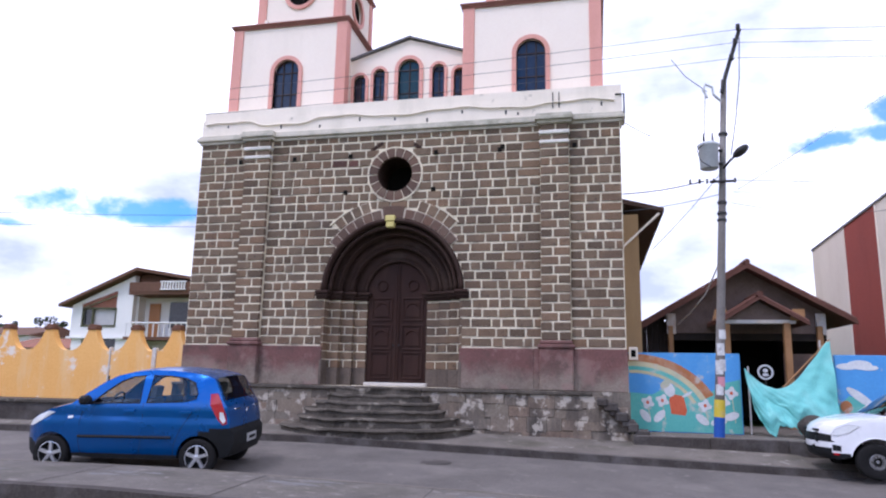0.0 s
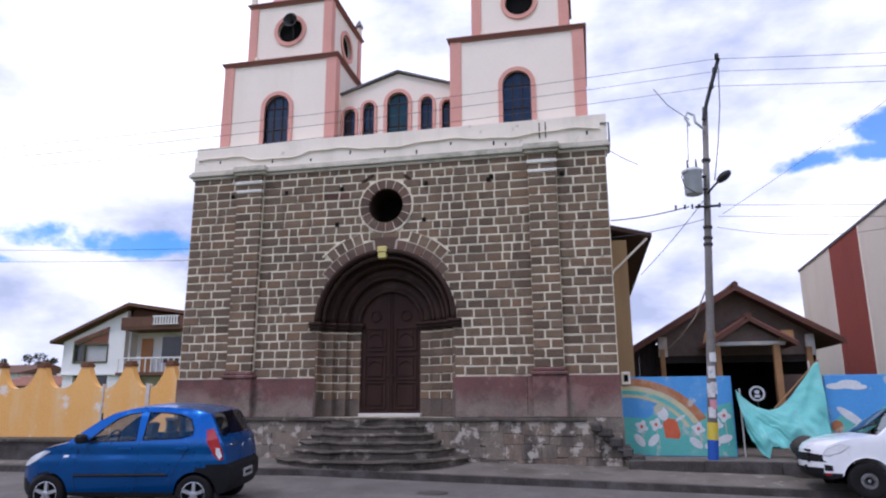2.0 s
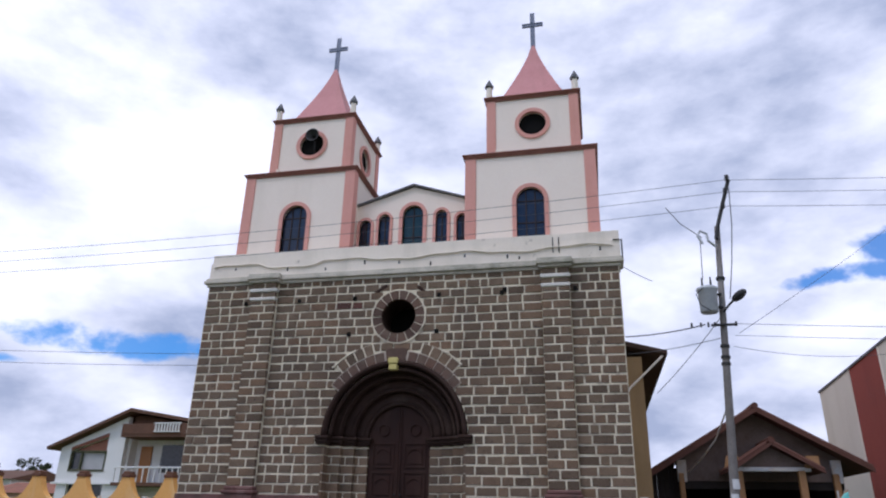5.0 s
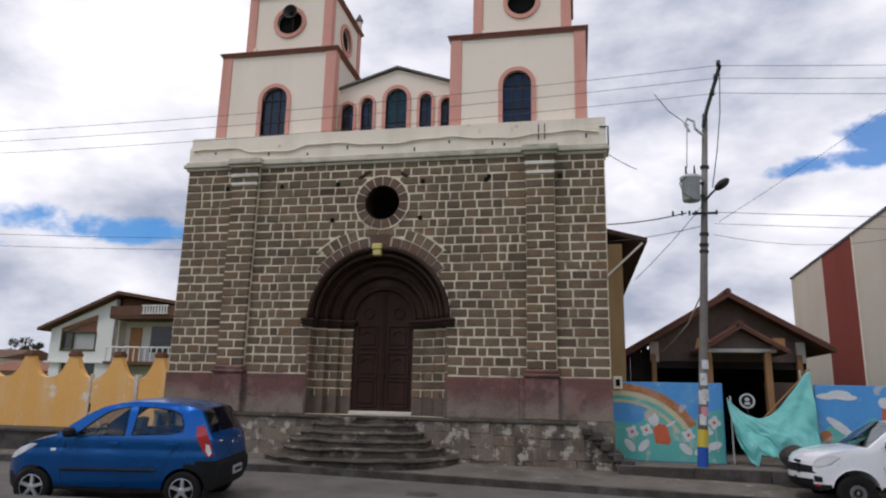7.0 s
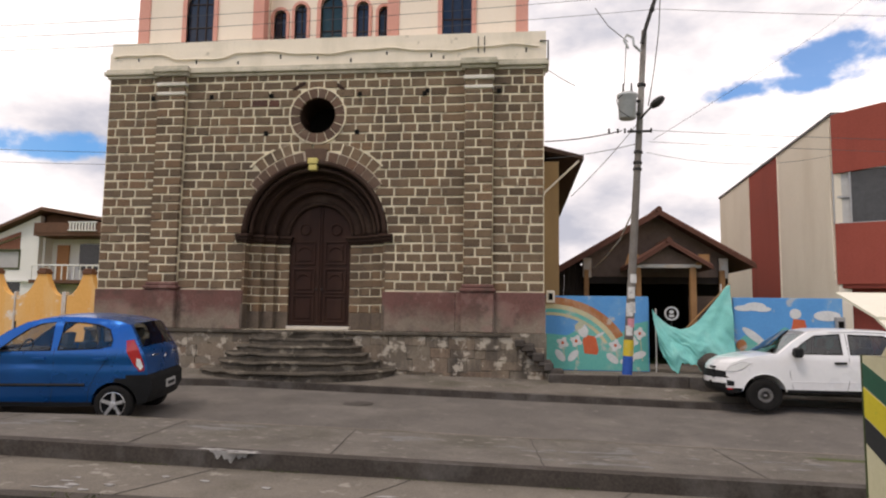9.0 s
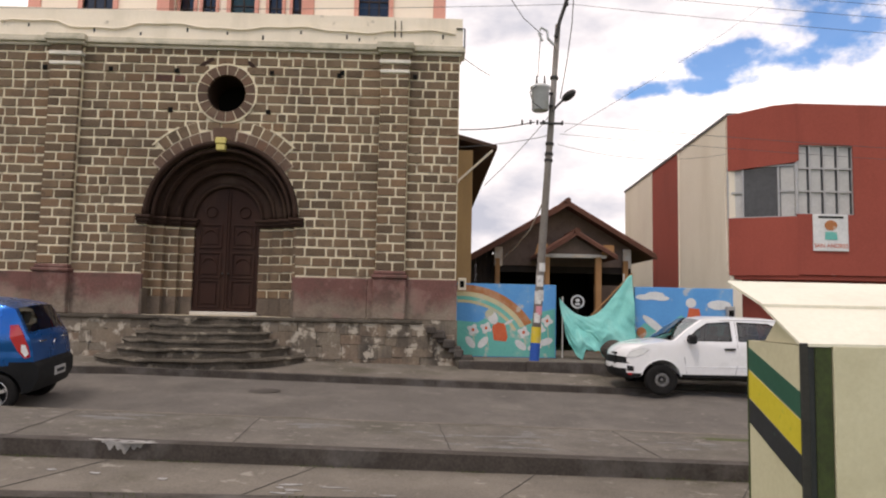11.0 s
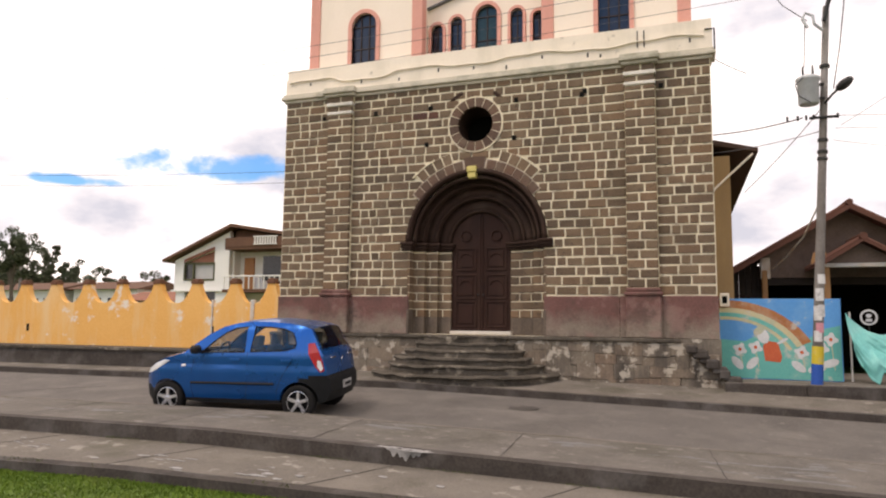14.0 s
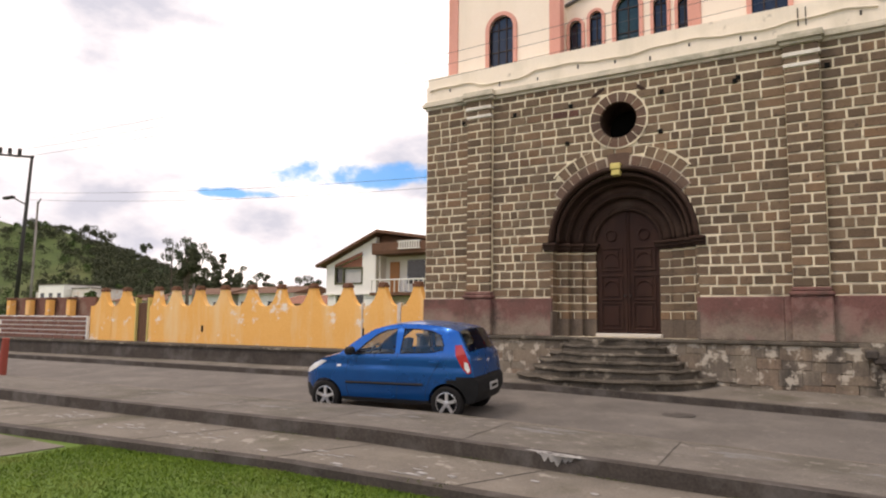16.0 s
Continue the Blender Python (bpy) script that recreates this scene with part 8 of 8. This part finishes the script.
for pts in ([(-1.0, 10.9), (0.9, 11.2), (2.6, 11.1)], [(-13.5, 11.2), (-12.2, 12.4)]):
    crack(pts, 0.009, lambda x, y: road_z(x, y) + 0.004, "thin dark crack in the asphalt", 0.035)
for x in range(-26, 4, 2):
    bm = bmesh.new()
    y = far_kerb(x)
    box(bm, x - 0.008, x + 0.008, y - 0.003, y + 0.172, fall(x) - 0.02, fall(x) + 0.138, 0.0)
    solo("kerb_joint", bm, M["joint"], "dark joint between kerb stones", "joint", kind="structure")

# garden path across the lawn
bm = bmesh.new()
box(bm, -12.8, -9.45, -6, 5.95, -0.9, -0.285)
solo("path", bm, M["pavement"], "grey concrete path across the lawn", "path", kind="structure")


# ---- lawn, trees, hill and far houses ----
def leaf_mat(name, c1, c2):
    return surf(name, c1, c2, 0.8, 6, 0.85, 0.0, rand="island", spread=0.28)


M["leaf"] = leaf_mat("tree_leaves", (0.035, 0.065, 0.02), (0.07, 0.115, 0.036))
M["leaf_dark"] = leaf_mat("dark_leaves", (0.036, 0.045, 0.026), (0.075, 0.088, 0.05))
M["leaf_grey"] = leaf_mat("eucalyptus_leaves", (0.04, 0.058, 0.035), (0.075, 0.1, 0.06))
M["blade"] = surf("grass_blades", (0.055, 0.11, 0.012), (0.135, 0.215, 0.03), 1.1, 5, 0.85, 0.0, rand="island", spread=0.3, stain=((0.19, 0.21, 0.055), 0.9, 0.6))
M["bark"] = surf("grey_bark", (0.07, 0.055, 0.042), (0.13, 0.105, 0.08), 3, 25, 0.95, 0.5)
M["hill"] = surf("green_hillside", (0.042, 0.066, 0.02), (0.08, 0.112, 0.036), 0.03, 0.4, 0.95, 0.0, stain=((0.13, 0.13, 0.06), 0.02, 0.6))

grs = random.Random(21)
verts, faces = [], []
for k in range(70000):
    x = grs.uniform(-9.3, -1.0)
    y = lawn_edge(x) - 0.01 - 4.4 * grs.random() ** 1.5
    z = fall(x) - 0.3
    a = grs.uniform(0, math.pi)
    h, w = grs.uniform(0.012, 0.04), grs.uniform(0.004, 0.01)
    dx, dy = math.cos(a) * w, math.sin(a) * w
    lx, ly = grs.uniform(-0.05, 0.05), grs.uniform(-0.05, 0.05)
    n = len(verts)
    verts += [(x - dx, y - dy, z), (x + dx, y + dy, z), (x + lx * 0.6, y + ly * 0.6, z + h)]
    faces.append((n, n + 1, n + 2))
for k in range(3000):
    x, y = grs.uniform(-14.5, -12.9), grs.uniform(2.0, 5.7)
    z = fall(x) - 0.3
    n = len(verts)
    verts += [(x - 0.012, y, z), (x + 0.012, y, z), (x + grs.uniform(-0.05, 0.05), y, z + 0.1)]
    faces.append((n, n + 1, n + 2))
me = bpy.data.meshes.new("lawn_grass")
me.from_pydata(verts, [], faces)
me.materials.append(M["blade"])
tagged(new("lawn_grass", me), "short bright green lawn beside the walk", "grass", kind="stuff")


def leaf_cloud(rnd, verts, faces, centre, rad, count, size, squash=0.8):
    """Small leaf cards scattered through an uneven clump."""
    c = Vector(centre)
    for _ in range(count):
        d = Vector((rnd.gauss(0, 1), rnd.gauss(0, 1), rnd.gauss(0, 1))).normalized()
        p = c + Vector((d.x, d.y, d.z * squash)) * rad * rnd.uniform(0.45, 1.05)
        u = Vector((rnd.gauss(0, 1), rnd.gauss(0, 1), rnd.gauss(0, 1))).normalized()
        w = u.orthogonal().normalized()
        s = size * rnd.uniform(0.6, 1.3)
        n = len(verts)
        verts += [tuple(p - u * s), tuple(p + w * s * 0.45), tuple(p + u * s), tuple(p - w * s * 0.45)]
        faces.append((n, n + 1, n + 2, n + 3))


def tree(x, y, z, h, crown, leaf, seed, label, bare=0.45, clumps=9, leaves=130, size=0.2, thin=0.16, column=False):
    rnd = random.Random(seed)
    th = thing("tree", label, "tree", (x, y, z))
    bm = bmesh.new()
    top = Vector((rnd.uniform(-0.3, 0.3), rnd.uniform(-0.3, 0.3), h * 0.92))
    ring_tube(bm, [Vector((0, 0, -0.5)), top * 0.35 + Vector((rnd.uniform(-0.15, 0.15), 0, 0)), top * 0.7, top], thin, 7, r_end=thin * 0.25)
    verts, faces = [], []
    for k in range(clumps):
        f = bare + (0.98 - bare) * (k + 0.5) / clumps
        a = rnd.uniform(0, math.tau)
        reach = crown * (0.25 if column else rnd.uniform(0.35, 0.85)) * (1 - 0.5 * abs(f - (bare + 1) / 2))
        tip = Vector((math.cos(a) * reach, math.sin(a) * reach, h * f + rnd.uniform(-0.1, 0.3)))
        root = top * (f * 0.8)
        ring_tube(bm, [root, root.lerp(tip, 0.5) + Vector((0, 0, 0.1)), tip], thin * 0.35, 5, r_end=thin * 0.08)
        leaf_cloud(rnd, verts, faces, tip, crown * rnd.uniform(0.3, 0.5) * (1.2 if column else 1), leaves, size, 0.75)
    part("trunk", bm, M["bark"], th)
    me = bpy.data.meshes.new("crown")
    me.from_pydata(verts, [], faces)
    me.materials.append(leaf)
    ob = new("crown", me)
    ob.parent = th
    return th


RIDGE = ((-1500, 60), (-420, 57), (-286, 40.5), (-250, 33), (-230, 26.5), (-215, 22), (-200, 18), (-185, 14), (-170, 10.5), (-155, 7), (-140, 5), (-120, 3.2), (-90, 2), (0, 1), (2000, 1))


def hill_z(x, y):
    """A ridge that falls away towards the church, and sinks again behind its crest."""
    q = x * 150 / max(y, 150)
    for (xa, za), (xb, zb) in zip(RIDGE, RIDGE[1:]):
        if xa <= q <= xb:
            ridge = za + (zb - za) * (q - xa) / (xb - xa)
            break
    up = min(1.0, max(0.0, (y - 70) / 80))
    up = up * up * (3 - 2 * up) * max(0.0, 1 - max(0, y - 150) / 400)
    return ridge * up * (0.97 + 0.03 * math.sin(x * 0.11))


bm = bmesh.new()
hx, hy = [-1500 + 24 * i for i in range(80)], [70 + 8 * j for j in range(14)] + [220, 320, 500]
rows = []
for y in hy:
    rows.append([bm.verts.new((x, y, hill_z(x, y) - 0.3)) for x in hx])
for a, b in zip(rows, rows[1:]):
    for i in range(len(hx) - 1):
        bm.faces.new((a[i], a[i + 1], b[i + 1], b[i]))
solo("hill", bm, M["hill"], "green wooded hillside behind the town", "hill", kind="structure", smooth=True)

rnd = random.Random(77)
for name, leaf, count, zone in (("far_woods", "leaf_dark", 2300, (-285, -80, 84, 153)), ("far_scrub", "leaf", 150, (-340, -70, 80, 158))):
    verts, faces = [], []
    for k in range(count):
        x, y = rnd.uniform(zone[0], zone[1]), rnd.uniform(zone[2], zone[3])
        if name == "far_woods" and (x / y < -1.62 and rnd.random() < 0.8 or x / y > -0.98):
            continue
        z = hill_z(x, y)
        h = rnd.uniform(1.8, 4.2) * (0.55 if y > 132 else 1.0)
        for q in range(4):
            leaf_cloud(rnd, verts, faces, (x + rnd.uniform(-1.4, 1.4), y + rnd.uniform(-1.4, 1.4), z + h * (0.3 + 0.2 * q)), rnd.uniform(1.1, 2.0) * (1.1 - 0.16 * q), 36, 0.33, 0.9)
    me = bpy.data.meshes.new(name)
    me.from_pydata(verts, [], faces)
    me.materials.append(M[leaf])
    tagged(new(name, me), "dark green woods covering the far hillside" if name == "far_woods" else "scattered green scrub on the hillside", "trees", kind="stuff")

# single trees on the skyline and behind the wall
for i, (x, y, top, crown, key, bare) in enumerate(((-148, 112, 21.5, 3.4, "leaf_grey", 0.55), (-143, 112, 22.0, 3.2, "leaf_grey", 0.6), (-137.5, 112, 20.2, 3.6, "leaf_grey", 0.7), (-213, 150, 27.5, 2.2, "leaf_grey", 0.6), (-248, 150, 35.8, 3.4, "leaf_dark", 0.6),
                                                    (-243, 150, 33.6, 2.8, "leaf_dark", 0.6), (-236, 150, 32.6, 3.2, "leaf_dark", 0.5), (-264, 150, 36.6, 2.8, "leaf_dark", 0.4), (-274, 150, 37.2, 2.8, "leaf_dark", 0.4))):
    z = hill_z(x, y) - 0.3
    tree(x, y, z, top - z, crown, M[key], 100 + i, "tall thin eucalyptus on the hill's skyline", bare, 9, 60, 0.34, 0.22)
tree(-50.2, 40, 0.1, 7.4, 1.25, M["leaf_dark"], 7, "dark round-crowned tree behind the orange wall", 0.62, 11, 260, 0.17, 0.22)
for i, (x, h) in enumerate(((-92.2, 12.9), (-90.4, 13.2), (-88.2, 10.6), (-94.5, 11.0), (-86.5, 9.4), (-97, 10.4))):
    tree(x, 78, 0.1, h - 0.8, 1.5, M["leaf_dark"], 40 + i, "slim dark cypress beyond the houses", 0.25, 10, 130, 0.22, 0.18, True)
for i, (x, h, c, key) in enumerate(((-85.6, 11.2, 2.4, "leaf_grey"), (-82, 9.9, 2.0, "leaf_grey"), (-79.8, 9.6, 1.3, "leaf_dark"), (-77.5, 8.2, 1.8, "leaf_grey"), (-72.6, 9.2, 2.6, "leaf_dark"), (-70.3, 8.4, 2.0, "leaf_dark"), (-75, 7.2, 1.6, "leaf_grey"))):
    tree(x, 78, 0.1, h * 0.88, c * 0.85, M[key], 60 + i, "loose-crowned tree between the far houses", 0.45, 9, 80, 0.2, 0.13)
for i, (x, y, h, c) in enumerate(((-34, 21, 2.4, 0.7), (-30.5, 22, 2.3, 0.6), (-64, 46, 4.2, 2.2))):
    tree(x, y, 0.1, h, c, M["leaf"], 80 + i, "small green shrub behind the wall", 0.3, 7, 120, 0.1, 0.06)


def far_house(x, y, w, d, h, wall, roof, windows, z=0.1, flat=False):
    th = thing("far_house", "low plastered house with a tiled roof among the trees", "house", (x, y, z), group="far houses")
    bm = bmesh.new()
    box(bm, -w / 2, w / 2, 0, d, -0.2, h)
    part("wall", bm, wall, th)
    bm = bmesh.new()
    if flat:
        box(bm, -w / 2 - 0.1, w / 2 + 0.1, -0.1, d + 0.1, h - 0.02, h + 0.12)
    else:
        prism(bm, [(-0.5, h - 0.02), (d + 0.5, h - 0.02), (d / 2, h + 0.8)], "x", -w / 2 - 0.4, w / 2 + 0.4)
    part("roof", bm, roof, th)
    for k in range(windows):
        bm = bmesh.new()
        cx = -w / 2 + w * (k + 0.5) / windows
        box(bm, cx - 0.5, cx + 0.5, -0.04, 0.05, h * 0.45, h * 0.8, 0.01)
        part("window", bm, M["glass_dark"], th)


M["pink_wall"] = surf("pink_house_plaster", (0.5, 0.3, 0.25), (0.6, 0.38, 0.32), 0.6, 20, 0.88, 0.1)
for x, y, w, d, h, key, n, flat in ((-108, 60, 7, 6, 6.4, "white_paint_wall", 3, True), (-101.5, 61, 5, 6, 5.8, "grey_post", 2, True), (-92, 62, 8, 8, 3.8, "white_paint_wall", 3, False), (-55.5, 45, 8, 6, 3.7, "white_paint_wall", 5, False), (-47, 46, 7, 6, 3.8, "white_paint_wall", 4, False), (-38.5, 42, 6, 6, 2.7, "pink_wall", 3, False),
                                       (-66, 48, 9, 7, 3.3, "grey_post", 4, False), (-78, 54, 8, 7, 3.6, "pink_wall", 2, False), (-125, 70, 12, 8, 6, "grey_post", 3, True)):
    far_house(x, y, w, d, h, M[key], M["pavement"] if flat else M["brown_trim"] if key != "pink_wall" else M["clay"], n, flat=flat)

# utility poles down the street
for x, y, h, label in ((-57.9, 30.0, 14.6, "dark leaning utility pole with a cross arm"), (-64.1, 34.0, 11.9, "pale slender utility pole"), (-52.0, 42.0, 7.2, "pale lamp post beyond the wall")):
    up2 = thing("utility_pole", label, "utility pole", (x, y, 0.1))
    bm = bmesh.new()
    ring_tube(bm, [(-0.9 if h > 14 else 0, 0, -0.3), (0, 0, h)], 0.2 if h > 14 else 0.14, 10, r_end=0.12 if h > 14 else 0.09)
    part("shaft", bm, M["iron"] if h > 14 else M["pole_concrete"], up2, smooth=True)
    bm = bmesh.new()
    if h > 14:
        ring_tube(bm, [(0.2, 0, h - 0.15), (-6.5, 0, h + 0.9)], 0.1, 6)
        for q in (-2, -3.6, -5.2):
            ring_tube(bm, [(q, 0, h - q * 0.16), (q, 0, h - q * 0.16 + 0.5)], 0.16, 6)
    else:
        ring_tube(bm, [(0, 0, h - 0.2), (1.0, -0.3, h + 0.1)], 0.06, 6)
    part("cross_arm", bm, M["iron"], up2)
    if h > 14:
        bm = bmesh.new()
        ring_tube(bm, [(0, 0, h - 4.2), (-2.5, 0, h - 3.3)], 0.06, 6)
        box(bm, -3.9, -2.4, -0.2, 0.2, h - 3.38, h - 3.14, 0.08)
        part("street_lamp", bm, M["iron"], up2)

# red painted post at the street's far end
bm = bmesh.new()
ring_tube(bm, [(-20.35, 10.45, -0.3), (-20.25, 10.45, 0.85)], 0.12, 10, r_end=0.09)
solo("red_bollard", bm, M["red_wall"], "dark red painted bollard at the street", "bollard")

# unseen made-up buildings behind the viewer, added to close the street for reflections
for x, w, h, key in ((-26, 14, 6, "white_paint_wall"), (-9, 15, 7, "cream_wall"), (8, 14, 6.5, "white_paint_wall"), (24, 15, 7, "pink_wall")):
    far_house(x, -34, w, 8, h, M[key], M["clay"], 4, -0.5)


# ---- the nearer stone blocks of the front, one by one ----
for (cx, cz, w, h), v, proud in BLOCK_PIECES:
    ob = new("stone_block", UNIT[v])
    ob.parent = facade
    ob.location, ob.scale = (cx, FY - proud, cz), (w, 0.04, h)
